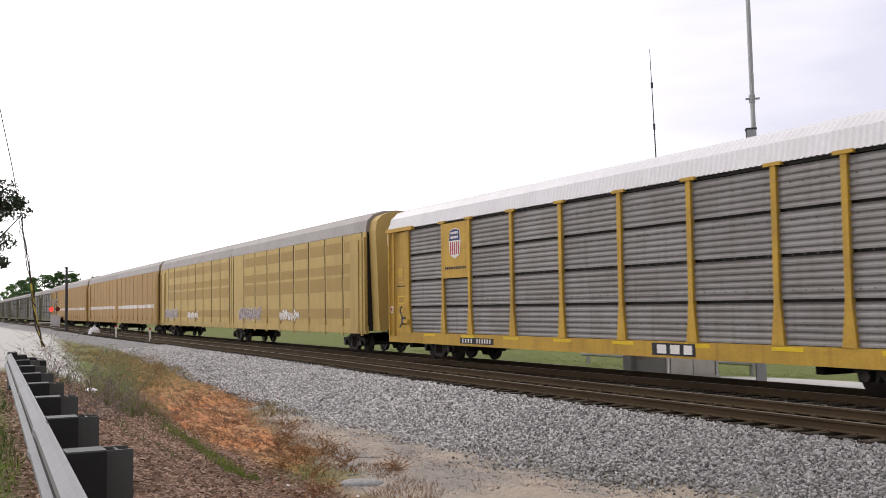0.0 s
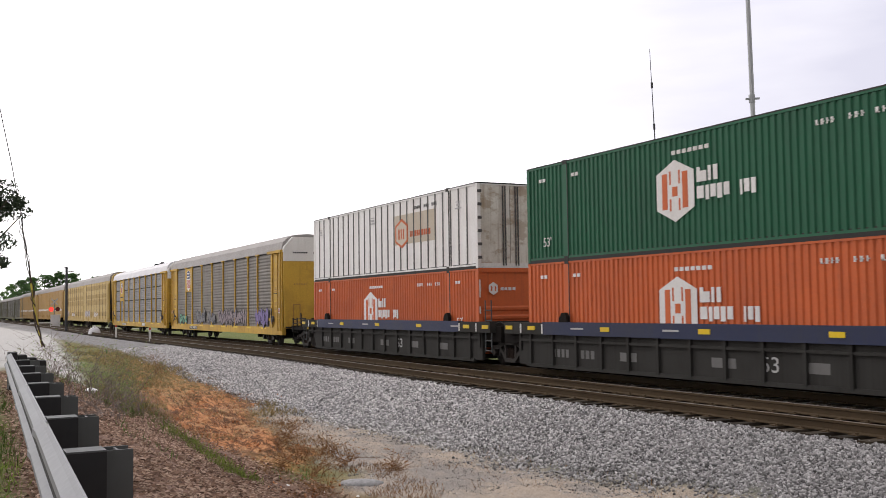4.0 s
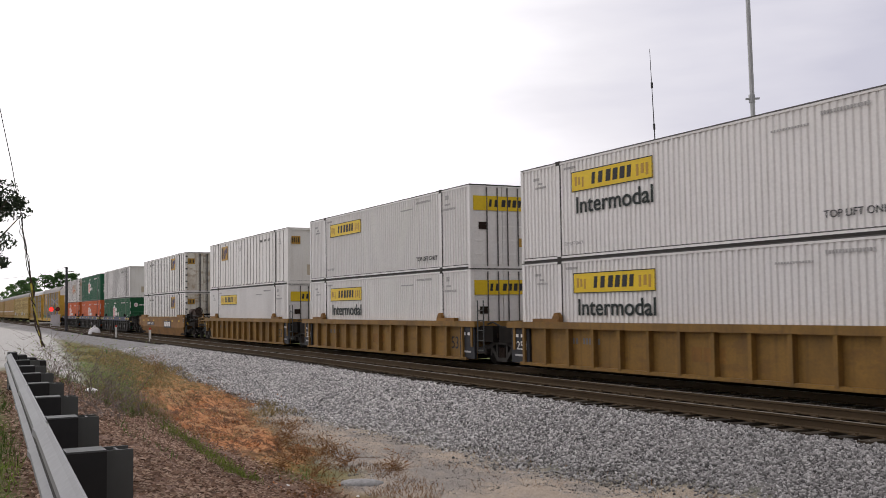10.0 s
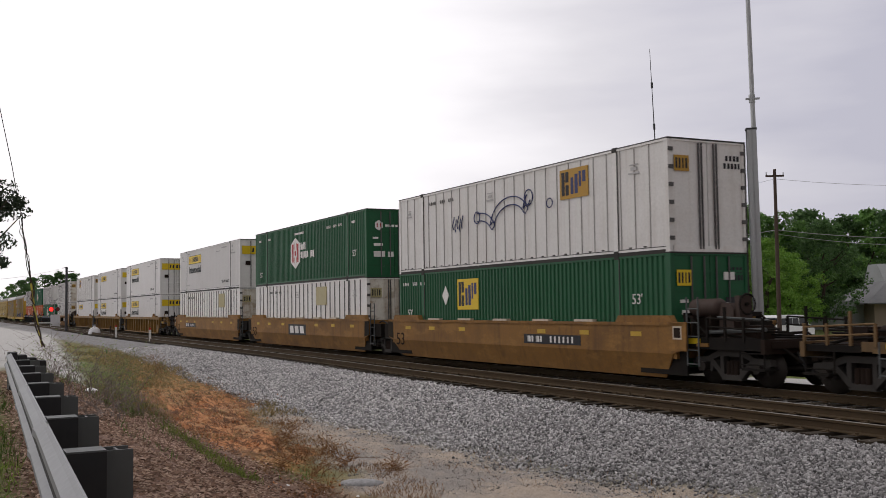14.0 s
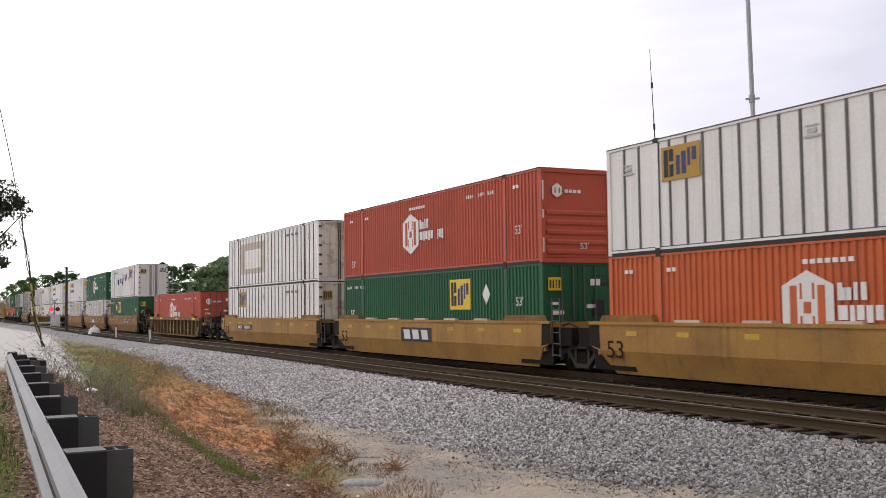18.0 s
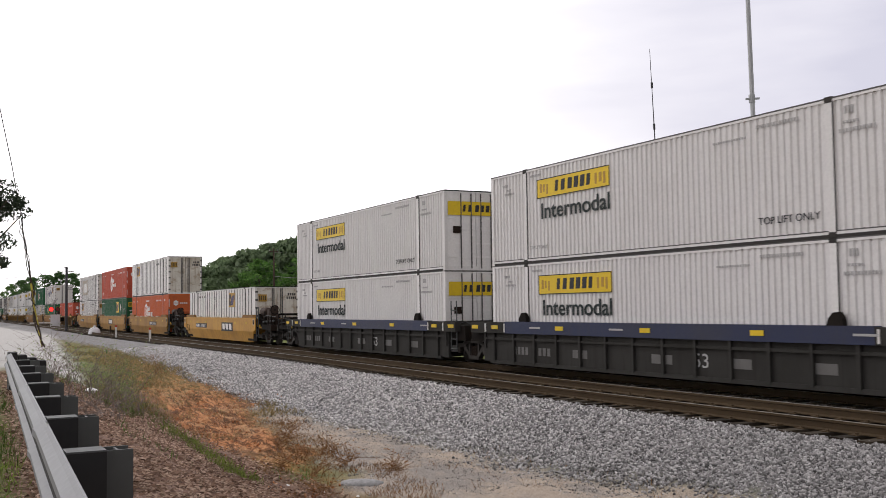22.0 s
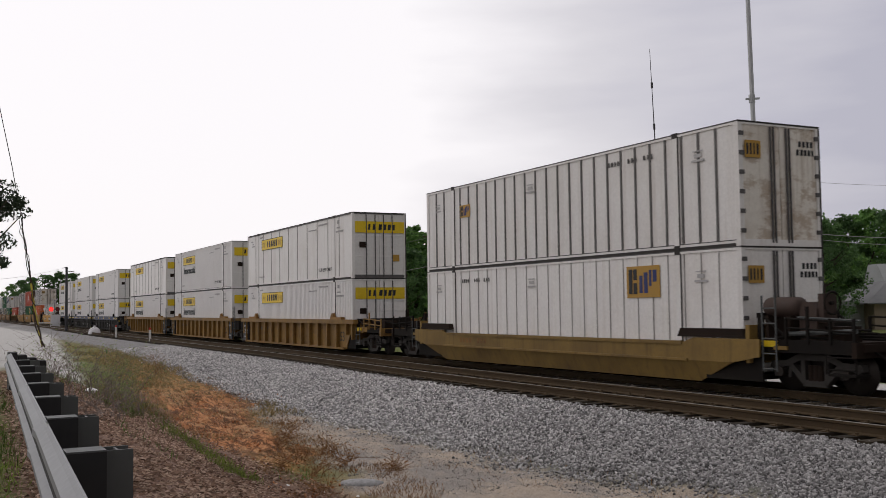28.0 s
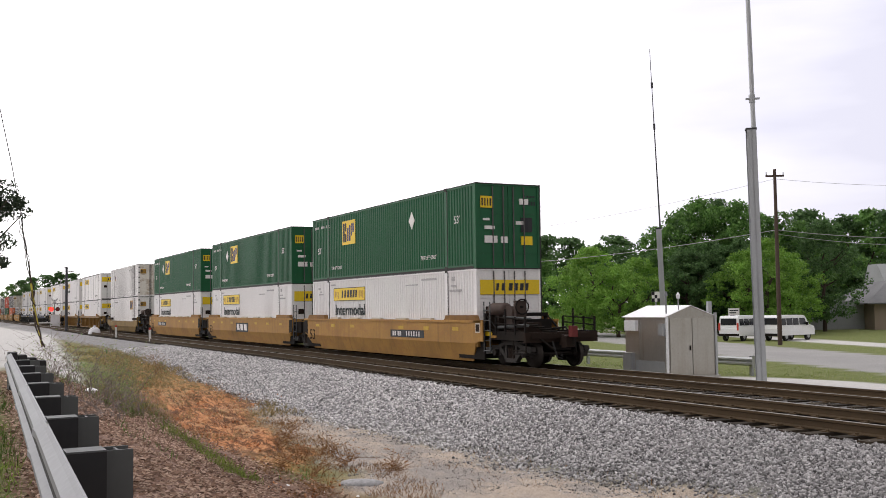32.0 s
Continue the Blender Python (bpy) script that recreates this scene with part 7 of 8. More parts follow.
def crash_barrier():
    c = thing("crash_barrier", "galvanised crash barrier on steel posts with black blocks", "crash barrier")
    ys = spaced([(0.6, 0), (22.4, 0.6)])
    part("beam", Geo().loft([w_beam(rail_guard_x(y) - 0.02, y, 0.83) for y in ys]).mesh("beam", ZINC_PALE), c, "bright galvanised wave-shaped beam")
    # shade in the beam's groove, laid on as a black strip
    part("groove", Geo().loft([[(rail_guard_x(y) - 0.02 + a, y, 0.83 + b) for a, b in ((-0.047, 0.166), (-0.056, 0.178), (-0.062, 0.126), (-0.047, 0.132))] for y in ys]).mesh("groove", BLOCK), c, "dark strip for the shade in the beam groove")
    blk = Geo().box(0, 0.22, -0.1, 0.1, 0.72, 1.13).mesh("block", BLOCK)
    pst = Geo().box(0.22, 0.385, -0.012, 0.0, 0.1, 1.125).box(0.22, 0.385, 0.16, 0.172, 0.1, 1.125).box(0.296, 0.31, 0.0, 0.16, 0.1, 1.12).mesh("post", POST_STEEL)
    cap = Geo().box(0.0, 0.22, -0.1, 0.1, 1.13, 1.14).mesh("block_cap", POST_STEEL)
    for i in range(9):
        y = 2.12 + 2.07 * i
        x = rail_guard_x(y) + 0.0
        part("post", pst, c, "grey steel post", at=(x, y, 0))
        b = part("block", blk, c, "black offset block", at=(x, y, 0))
        part("block_cap", cap, b)
        part("bolt", cached("bolt", lambda: Geo().tube((-0.02, 0, 0), (-0.0, 0, 0), 0.022, n=8).mesh("bolt", ZINC)), c, at=(x - 0.04, y, 0.985))
    for y in (4.2, 8.0, 12.1, 16.2):
        g = Geo()
        g.loft([[(px_ - 0.004, q, z) for px_, q, z in w_beam(rail_guard_x(y) - 0.02, y + d, 0.83)] for d in (-0.16, 0.16)])
        part("splice", g.mesh("splice", ZINC_PALE), c, "overlapping beam joint")
    y = 22.2
    e = Geo()
    for i in range(4):
        e.box(rail_guard_x(y) - 0.05 + 0.18 * i, rail_guard_x(y) + 0.1 + 0.18 * i, y - 0.15, y + 0.35, 0.4, 1.15 - 0.06 * i)
    part("end_terminal", e.mesh("end_terminal", BLOCK), c, "dark end terminal")


crash_barrier()


# ---- trees and shrubs ----
def crown_mesh(name, mat, seed, wide, high, leaves=5400, size=0.3, count=105):
    """A crown of many small leaf pieces gathered in uneven clumps along limbs."""
    rng = np.random.default_rng(seed)
    clumps = []
    for _ in range(count):
        a, r, h = rng.uniform(0, 2 * np.pi), rng.random() ** 0.6, rng.random()
        prof = math.sin(math.pi * min(max(h * 0.86 + 0.12, 0), 1)) ** 0.7
        clumps.append((math.cos(a) * r * wide * prof, math.sin(a) * r * wide * prof, h * high, rng.uniform(0.09, 0.19) * wide * (105 / count) ** 0.33))
    c = np.array(clumps)
    pick = rng.integers(0, len(c), leaves)
    d = rng.normal(size=(leaves, 3))
    d /= np.linalg.norm(d, axis=1)[:, None]
    d *= (rng.random(leaves) ** 0.4)[:, None]
    p = c[pick, :3] + d * c[pick, 3:4] * (1.25, 1.25, 0.8)
    s = rng.uniform(0.5, 1.3, leaves) * size
    u = rng.normal(size=(leaves, 3))
    u /= np.linalg.norm(u, axis=1)[:, None]
    w = np.cross(u, rng.normal(size=(leaves, 3)))
    w /= np.linalg.norm(w, axis=1)[:, None]
    v = np.stack([p - u * s[:, None], p + w * s[:, None] * 0.55, p + u * s[:, None], p - w * s[:, None] * 0.55], 1).reshape(-1, 3)
    me = bpy.data.meshes.new(name)
    me.vertices.add(len(v))
    me.vertices.foreach_set("co", v.reshape(-1).astype(np.float32))
    me.loops.add(len(v))
    me.loops.foreach_set("vertex_index", np.arange(len(v), dtype=np.int32))
    me.polygons.add(leaves)
    me.polygons.foreach_set("loop_start", (np.arange(leaves) * 4).astype(np.int32))
    me.update(calc_edges=True)
    me.materials.append(mat)
    return me


def trunk_mesh(seed, high, wide):
    r = random.Random(seed)
    g = Geo()
    pts = [(r.gauss(0, 0.06) * i, r.gauss(0, 0.06) * i, i * high * 0.17) for i in range(6)]
    g.path(pts, [0.24 - 0.035 * i for i in range(6)], 8)
    for k in range(7):
        a, z = r.uniform(0, 6.28), r.uniform(0.22, 0.7) * high
        tip = (math.cos(a) * wide * 0.6, math.sin(a) * wide * 0.6, z + high * 0.22)
        g.path([(0, 0, z), (tip[0] * 0.5, tip[1] * 0.5, z + high * 0.07), tip], [0.1, 0.06, 0.025], 6)
    return g.mesh("trunk", BARK)


def make_trees():
    kinds = {}
    for nm, mat, wide, high, size in (("mid", LEAF_MID, 4.2, 9.0, 0.25), ("mid2", LEAF_MID, 3.6, 10.5, 0.25), ("dark", LEAF_DARK, 4.6, 9.5, 0.27), ("dark2", LEAF_DARK, 3.8, 11.0, 0.27), ("light", LEAF_LIGHT, 3.6, 7.0, 0.2), ("light2", LEAF_LIGHT, 4.2, 6.0, 0.2)):
        seed = len(kinds) + 70
        kinds[nm] = (crown_mesh("crown", mat, seed, wide, high, size=size * 0.86), trunk_mesh(seed, high, wide), high)
        kinds[nm + "_near"] = (crown_mesh("crown", mat, seed + 50, wide, high, 12500, size * 0.56, 210), kinds[nm][1], high)
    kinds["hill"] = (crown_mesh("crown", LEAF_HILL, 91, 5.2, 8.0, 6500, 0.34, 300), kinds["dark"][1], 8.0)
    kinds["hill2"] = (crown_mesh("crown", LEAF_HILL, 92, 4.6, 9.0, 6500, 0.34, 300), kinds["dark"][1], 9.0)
    words = {"hill": "rounded green tree on the hill, haze put into its colour", "hill2": "rounded green tree on the hill, haze put into its colour", "mid": "leafy broad green tree", "mid2": "tall leafy green tree", "dark": "dark green broad tree", "dark2": "tall dark green tree", "light": "young light green tree", "light2": "low light green tree"}
    r = random.Random(9)

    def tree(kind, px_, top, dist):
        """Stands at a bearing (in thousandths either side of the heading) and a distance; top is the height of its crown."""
        # trees this far off take the haze-coloured crowns
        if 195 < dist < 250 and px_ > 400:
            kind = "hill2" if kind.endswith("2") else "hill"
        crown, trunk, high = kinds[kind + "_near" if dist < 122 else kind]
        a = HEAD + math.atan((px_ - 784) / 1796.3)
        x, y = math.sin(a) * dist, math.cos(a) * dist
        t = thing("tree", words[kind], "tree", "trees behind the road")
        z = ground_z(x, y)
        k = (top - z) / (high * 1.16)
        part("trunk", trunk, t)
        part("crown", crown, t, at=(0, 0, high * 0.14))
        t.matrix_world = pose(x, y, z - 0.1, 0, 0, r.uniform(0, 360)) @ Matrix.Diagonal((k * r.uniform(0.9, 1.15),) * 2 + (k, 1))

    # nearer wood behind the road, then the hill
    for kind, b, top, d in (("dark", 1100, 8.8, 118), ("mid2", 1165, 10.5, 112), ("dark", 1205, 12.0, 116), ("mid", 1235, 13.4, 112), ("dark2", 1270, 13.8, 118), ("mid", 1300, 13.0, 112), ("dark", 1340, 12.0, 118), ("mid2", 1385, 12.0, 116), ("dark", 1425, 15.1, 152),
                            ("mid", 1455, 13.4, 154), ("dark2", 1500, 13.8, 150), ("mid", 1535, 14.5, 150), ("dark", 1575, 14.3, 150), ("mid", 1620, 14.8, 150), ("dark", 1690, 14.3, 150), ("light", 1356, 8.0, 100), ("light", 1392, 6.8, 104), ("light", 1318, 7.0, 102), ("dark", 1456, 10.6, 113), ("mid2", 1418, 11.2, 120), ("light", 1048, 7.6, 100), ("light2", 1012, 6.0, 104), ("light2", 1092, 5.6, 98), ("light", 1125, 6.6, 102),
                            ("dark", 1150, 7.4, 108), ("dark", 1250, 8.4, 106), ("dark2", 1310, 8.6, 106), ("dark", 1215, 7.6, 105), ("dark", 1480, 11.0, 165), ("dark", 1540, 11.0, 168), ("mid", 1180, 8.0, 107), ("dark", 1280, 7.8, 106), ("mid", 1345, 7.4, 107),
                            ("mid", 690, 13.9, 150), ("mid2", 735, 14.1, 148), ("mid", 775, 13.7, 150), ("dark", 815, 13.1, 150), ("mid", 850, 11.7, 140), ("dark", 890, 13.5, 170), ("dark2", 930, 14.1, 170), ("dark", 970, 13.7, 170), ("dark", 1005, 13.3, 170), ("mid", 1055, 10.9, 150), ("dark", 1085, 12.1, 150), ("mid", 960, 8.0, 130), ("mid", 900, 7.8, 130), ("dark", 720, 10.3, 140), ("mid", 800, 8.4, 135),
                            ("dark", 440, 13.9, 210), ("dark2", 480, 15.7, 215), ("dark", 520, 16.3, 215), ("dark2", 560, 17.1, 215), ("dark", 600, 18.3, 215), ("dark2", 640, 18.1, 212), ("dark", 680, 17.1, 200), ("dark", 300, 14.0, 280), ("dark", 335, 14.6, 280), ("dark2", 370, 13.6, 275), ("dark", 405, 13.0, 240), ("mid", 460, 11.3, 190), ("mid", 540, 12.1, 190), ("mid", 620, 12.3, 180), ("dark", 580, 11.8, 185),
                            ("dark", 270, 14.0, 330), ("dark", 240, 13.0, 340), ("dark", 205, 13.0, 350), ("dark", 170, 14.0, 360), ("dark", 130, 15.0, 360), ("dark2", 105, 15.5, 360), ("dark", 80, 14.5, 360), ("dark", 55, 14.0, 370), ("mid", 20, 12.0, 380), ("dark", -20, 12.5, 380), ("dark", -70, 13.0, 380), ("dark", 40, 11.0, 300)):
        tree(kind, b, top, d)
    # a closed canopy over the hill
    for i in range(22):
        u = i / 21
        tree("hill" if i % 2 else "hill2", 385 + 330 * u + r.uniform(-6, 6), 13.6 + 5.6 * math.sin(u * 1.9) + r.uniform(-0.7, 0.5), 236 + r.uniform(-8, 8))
    # mostly unseen trees past the crossing, added to keep skylight off the far train
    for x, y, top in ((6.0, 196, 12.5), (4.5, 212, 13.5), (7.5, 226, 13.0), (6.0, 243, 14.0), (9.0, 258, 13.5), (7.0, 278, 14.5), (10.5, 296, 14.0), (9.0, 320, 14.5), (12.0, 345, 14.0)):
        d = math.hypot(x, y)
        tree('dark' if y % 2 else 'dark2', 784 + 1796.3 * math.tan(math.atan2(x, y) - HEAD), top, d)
    # the roadside tree whose boughs hang in from the side
    t = thing("roadside_tree", "dark leafy tree beside the road", "tree")
    part("trunk", trunk_mesh(3, 9.0, 4.0), t, at=(0, 0, 0))
    part("crown", crown_mesh("crown", LEAF_BACKLIT, 33, 3.0, 4.7, 14000, 0.085, 70), t, at=(0.0, 0, 3.1))
    t.matrix_world = pose(1.5, 46, ground_z(0.5, 46) - 0.1, 0, 0, 40)


def shrub(label, x, y, h, n, seed, leaf=None, leaves=0):
    r = random.Random(seed)
    s = thing("shrub", label, "shrub")
    g, pts = Geo(), []
    for i in range(n):
        a, out = r.uniform(0, 6.28), r.uniform(0.1, 0.9) * h
        ox, oy, up = r.gauss(0, 0.22) * h, r.gauss(0, 0.22) * h, h * r.uniform(0.45, 1.0)
        p = [(ox, oy, 0)]
        for j in range(1, 6):
            q = j / 5
            p.append((ox + math.cos(a) * out * q * q + r.gauss(0, 0.05), oy + math.sin(a) * out * q * q + r.gauss(0, 0.05), up * q * (1.25 - 0.25 * q)))
        g.path(p, [0.008, 0.007, 0.006, 0.004, 0.003, 0.002], 4)
        for _ in range(4):
            b = p[r.randint(1, 4)]
            e_ = (b[0] + r.uniform(-0.35, 0.35), b[1] + r.uniform(-0.35, 0.35), b[2] + r.uniform(-0.05, 0.3))
            g.path([b, e_], [0.004, 0.002], 4)
            pts.append(e_)
        pts += p[2:]
    part("brushwood", g.mesh("brushwood", WEED_STEM if leaf is WEED else TWIG), s, "dry rust-brown stems" if leaf is WEED else "bare grey-brown twigs")
    if leaf:
        rng = np.random.default_rng(seed)
        P = np.array([pts[i] for i in rng.integers(0, len(pts), leaves)]) + rng.normal(0, 0.09, (leaves, 3))
        q = Geo()
        for p in P:
            p = Vector(p)
            u = Vector(rng.normal(size=3)).normalized() * (0.02 if leaf is WEED else 0.03)
            w = u.orthogonal().normalized() * 0.013
            q.face(tuple(p - u), tuple(p + w), tuple(p + u), tuple(p - w))
        me = bpy.data.meshes.new("foliage")
        me.from_pydata(q.v, [], q.f)
        me.materials.append(leaf)
        part("foliage", me, s)
    s.matrix_world = pose(x, y, ground_z(x, y) - 0.02)


def make_shrubs():
    bare, pale = "sparse bare grey twigs of a shrub on the bank", "twiggy shrub with a haze of pale green leaves"
    for x, y, h, n, leaf, k in ((2.55, 20.5, 1.2, 11, LEAF_MID, 14), (2.7, 24.5, 1.3, 12, HAZE_GREEN, 30), (3.0, 27.5, 1.3, 12, HAZE_GREEN, 40), (3.6, 24.0, 1.1, 12, HAZE_GREEN, 60), (4.2, 26.0, 1.35, 14, HAZE_GREEN, 420), (4.9, 28.0, 1.2, 12, HAZE_GREEN, 340),
                              (3.6, 30.5, 1.4, 12, HAZE_GREEN, 40), (3.3, 21.0, 0.7, 6, None, 0), (3.0, 17.8, 0.6, 10, None, 0), (4.2, 22.6, 0.6, 5, HAZE_GREEN, 12), (2.5, 16.6, 0.5, 8, None, 0), (5.4, 31.5, 1.1, 12, HAZE_GREEN, 120), (4.6, 23.9, 0.8, 6, HAZE_GREEN, 50)):
        shrub(bare if k < 45 else pale, x, y, h, n, int(x * 100 + y), leaf, k * 2)
    for x, y, h in ((6.2, 17.6, 0.34), (5.9, 15.9, 0.3), (6.4, 19.3, 0.34), (6.9, 20.4, 0.3), (5.3, 14.2, 0.25), (6.6, 16.6, 0.28), (6.9, 18.2, 0.3), (7.3, 21.6, 0.3), (5.6, 16.9, 0.25), (7.1, 15.6, 0.2)):
        shrub("dry rust-brown weed at the foot of the bank", x, y, h, 8, int(x * 100 + y), WEED, 90)
    shrub("dark dead weed at the gravel's edge", 8.3, 40.0, 0.9, 8, 50, WEED, 120)


make_trees()
make_shrubs()


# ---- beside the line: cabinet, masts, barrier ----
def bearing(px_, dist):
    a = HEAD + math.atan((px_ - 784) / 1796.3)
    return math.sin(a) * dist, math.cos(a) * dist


def signal_cabinet():
    c = thing("equipment_cabinet", "bare metal equipment cabinet with a white gabled roof", "cabinet")
    x0, x1, y0, y1, z0, z1 = 21.85, 23.95, 26.35, 28.55, -0.55, 1.52
    part("base", Geo().box(x0 - 0.08, x1 + 0.08, y0 - 0.08, y1 + 0.08, -0.7, -0.45).mesh("base", CONCRETE), c)
    part("walls", Geo().box(x0, x1, y0, y1, z0 + 0.1, z1).mesh("walls", SHED), c)
    xm = (x0 + x1) / 2
    rg = Geo()
    for s in (-1, 1):
        xe = xm + s * (xm - x0 + 0.08)
        rg.loft([[(xe, y, z1 - 0.02), (xm, y, z1 + 0.36), (xm, y, z1 + 0.38), (xe, y, z1 + 0.0)] for y in (y0 - 0.004, y1 + 0.08)])
    part("roof", rg.mesh("roof", SHED_ROOF), c, "white sheet metal roof")
    part("gable", Geo().loft([[(x0, y, z1), (x1, y, z1), (xm, y, z1 + 0.35)] for y in (y0, y0 + 0.02)]).mesh("gable", SHED), c)
    for a, b in ((x0 + 0.12, xm - 0.02), (xm + 0.02, x1 - 0.12)):
        d = part("door", Geo().box(a, b, y0 - 0.03, y0, z0 + 0.15, z1 - 0.05).mesh("door", SHED), c)
    part("handle", Geo().box(xm - 0.12, xm - 0.08, y0 - 0.06, y0 - 0.03, 0.4, 0.56).mesh("handle", TRUCK), d)
    for y in (y0 + 0.02, y1 - 0.85):
        part("side_door", Geo().box(x0 - 0.025, x0, y + 0.05, y + (1.15 if y < 27 else 0.8), z0 + 0.15, z1 - 0.1).mesh("side_door", SHED), c)
    part("vent_hood", Geo().prism([(y1 - 0.75, 1.05), (y1 - 0.15, 1.05), (y1 - 0.15, 1.4), (y1 - 0.75, 1.4)], x0 - 0.16, x0).mesh("vent_hood", SHED_ROOF), c)
    part("vent_pipe", Geo().tube((x0 + 0.25, y0 + 0.3, z1), (x0 + 0.25, y0 + 0.3, z1 + 0.8), 0.025).tube((x0 + 0.25, y0 + 0.3, z1 + 0.7), (x0 + 0.25, y0 + 0.3, z1 + 0.85), 0.07, 0.02).mesh("vent_pipe", ZINC_PALE), c)
    part("junction_box", Geo().box(x0 - 0.2, x0, y1 - 0.55, y1 - 0.1, -0.55, 0.3).mesh("junction_box", ZINC), c, "grey junction box on a stand")
    part("lower_band", Geo().box(x0 - 0.035, x0 - 0.025, y0 + 0.1, y1 - 0.6, -0.4, 0.05).mesh("lower_band", ZINC), c, "dull grey band low on the side wall")
    part("corner_trim", Geo().box(x0 - 0.03, x0 + 0.04, y0 - 0.04, y0 + 0.02, z0 + 0.1, z1).mesh("corner_trim", SHED_ROOF), c)
    part("corner_trim", Geo().box(x1 - 0.06, x1 + 0.03, y0 - 0.04, y0 + 0.02, z0 + 0.1, z1 + 0.12).mesh("corner_trim", ZINC), c)
    part("lamp_post", Geo().tube((xm - 0.45, y0 + 0.1, z1), (xm - 0.45, y0 + 0.1, z1 + 0.62), 0.018).mesh("lamp_post", ZINC), c)
    part("lamp_globe", Geo().tube((xm - 0.45, y0 + 0.1, z1 + 0.6), (xm - 0.45, y0 + 0.1, z1 + 0.72), 0.05, 0.07).tube((xm - 0.45, y0 + 0.1, z1 + 0.72), (xm - 0.45, y0 + 0.1, z1 + 0.82), 0.07, 0.01).mesh("lamp_globe", WHITE_PAINT), c, "small white lamp globe")
    part("roof_post", Geo().box(x1 - 0.25, x1 - 0.1, y0 + 0.05, y0 + 0.15, z1, z1 + 0.5).mesh("roof_post", ZINC), c)
    part("meter_box", Geo().box(x0 - 0.12, x0, y0 + 0.05, y0 + 0.28, 0.9, 1.3).mesh("meter_box", ZINC), c)


def mast(label, x, y, z, thick_top, top, w, thin, cross=None, dark=False, tip=0.0):
    m = thing("radio_mast", label, "mast", "tall masts beside the line")
    part("foot_plate", Geo().box(-0.3, 0.3, -0.3, 0.3, 0, 0.04).mesh("foot_plate", ZINC), m)
    g = Geo()
    g.box(-w / 2, w / 2, -w / 2, -w / 2 + 0.02, 0, thick_top).box(-w / 2, w / 2, w / 2 - 0.02, w / 2, 0, thick_top).box(-0.02, 0.02, -w / 2, w / 2, 0, thick_top)
    part("lower_section", g.mesh("lower_section", ZINC), m, "galvanised steel lower section")
    part("upper_pole", Geo().path([(w * 0.3, 0, 0.3), (w * 0.3, 0, thick_top), (w * 0.2, 0, top)], [thin, thin, thin * (0.9 if cross else 0.3)], 10).mesh("upper_pole", MAST_DARK if dark else ZINC), m)
    part("cap", Geo().box(-w / 2 - 0.02, w / 2 + 0.02, -w / 2, w / 2, thick_top, thick_top + 0.06).mesh("cap", MAST_DARK), m)
    if cross:
        part("bracket", Geo().box(-0.12, 0.3, -0.04, 0.04, cross, cross + 0.05).tube((w * 0.25, 0, cross - 0.1), (w * 0.25, 0, cross + 0.15), thin * 1.3).mesh("bracket", ZINC), m)
    else:
        for k in (0.55, 0.78):
            zz = thick_top + (top - thick_top) * k
            part("antenna_joint", Geo().tube((w * 0.25, 0, zz), (w * 0.25, 0, zz + 0.3), thin * 1.25).mesh("antenna_joint", MAST_DARK), m)
    m.matrix_world = pose(x, y, z, 0, -tip, -35)


def back_barrier():
    c = thing("roadside_barrier", "grey crash barrier behind the cabinet", "crash barrier")
    a, b = Vector((*bearing(1026, 46), -0.3)), Vector((*bearing(1332, 38.3), -0.33))
    d = (b - a).normalized()
    n = Vector((d.y, -d.x, 0)) * (1 if d.y * a.x - d.x * a.y < 0 else -1)
    prof = [(0.0, 0.0), (0.08, 0.05), (0.08, 0.1), (0.015, 0.14), (0.015, 0.17), (0.08, 0.21), (0.08, 0.26), (0.0, 0.31)]
    ring = lambda p: [tuple(p + n * q + Vector((0, 0, z))) for q, z in prof] + [tuple(p + n * (q - 0.015) + Vector((0, 0, z))) for q, z in reversed(prof)]
    part("beam", Geo().loft([ring(a), ring(b)]).mesh("beam", ZINC), c)
    e = b + d * 0.1
    part("end_shoe", Geo().box(e.x - 0.14, e.x + 0.14, e.y - 0.14, e.y + 0.14, -0.4, 0.06).mesh("end_shoe", ZINC), c)
    for k in (0.03, 0.35, 0.67, 0.97):
        p = a.lerp(b, k) - n * 0.12
        part("post", Geo().box(p.x - 0.06, p.x + 0.06, p.y - 0.06, p.y + 0.06, -1.1, 0.03).mesh("post", ZINC), c)


def utility_pole(label, px_, dist, top, arm=True, box=False):
    x, y = bearing(px_, dist)
    z = ground_z(x, y)
    p = thing("utility_pole", label, "pole", "wooden utility poles")
    part("shaft", Geo().path([(0, 0, 0), (0, 0, (top - z) * 0.5), (0, 0, top - z)], [0.17, 0.14, 0.11], 10).mesh("shaft", POLE_WOOD), p)
    if arm:
        h = top - z
        part("crossarm", Geo().box(-0.65, 0.65, -0.06, 0.06, h - 0.55, h - 0.42).mesh("crossarm", POLE_WOOD), p)
        for a in (-0.6, 0.0, 0.6):
            part("insulator", Geo().tube((a, 0, h - 0.42), (a, 0, h - 0.2), 0.045, 0.03).mesh("insulator", ZINC), p)
    if box:
        part("transformer", Geo().tube((0.35, 0, (top - z) * 0.72), (0.35, 0, (top - z) * 0.72 + 0.9), 0.24, n=14).mesh("transformer", ZINC_PALE), p)
    p.matrix_world = pose(x, y, z, 0, 0, -32)
    return x, y


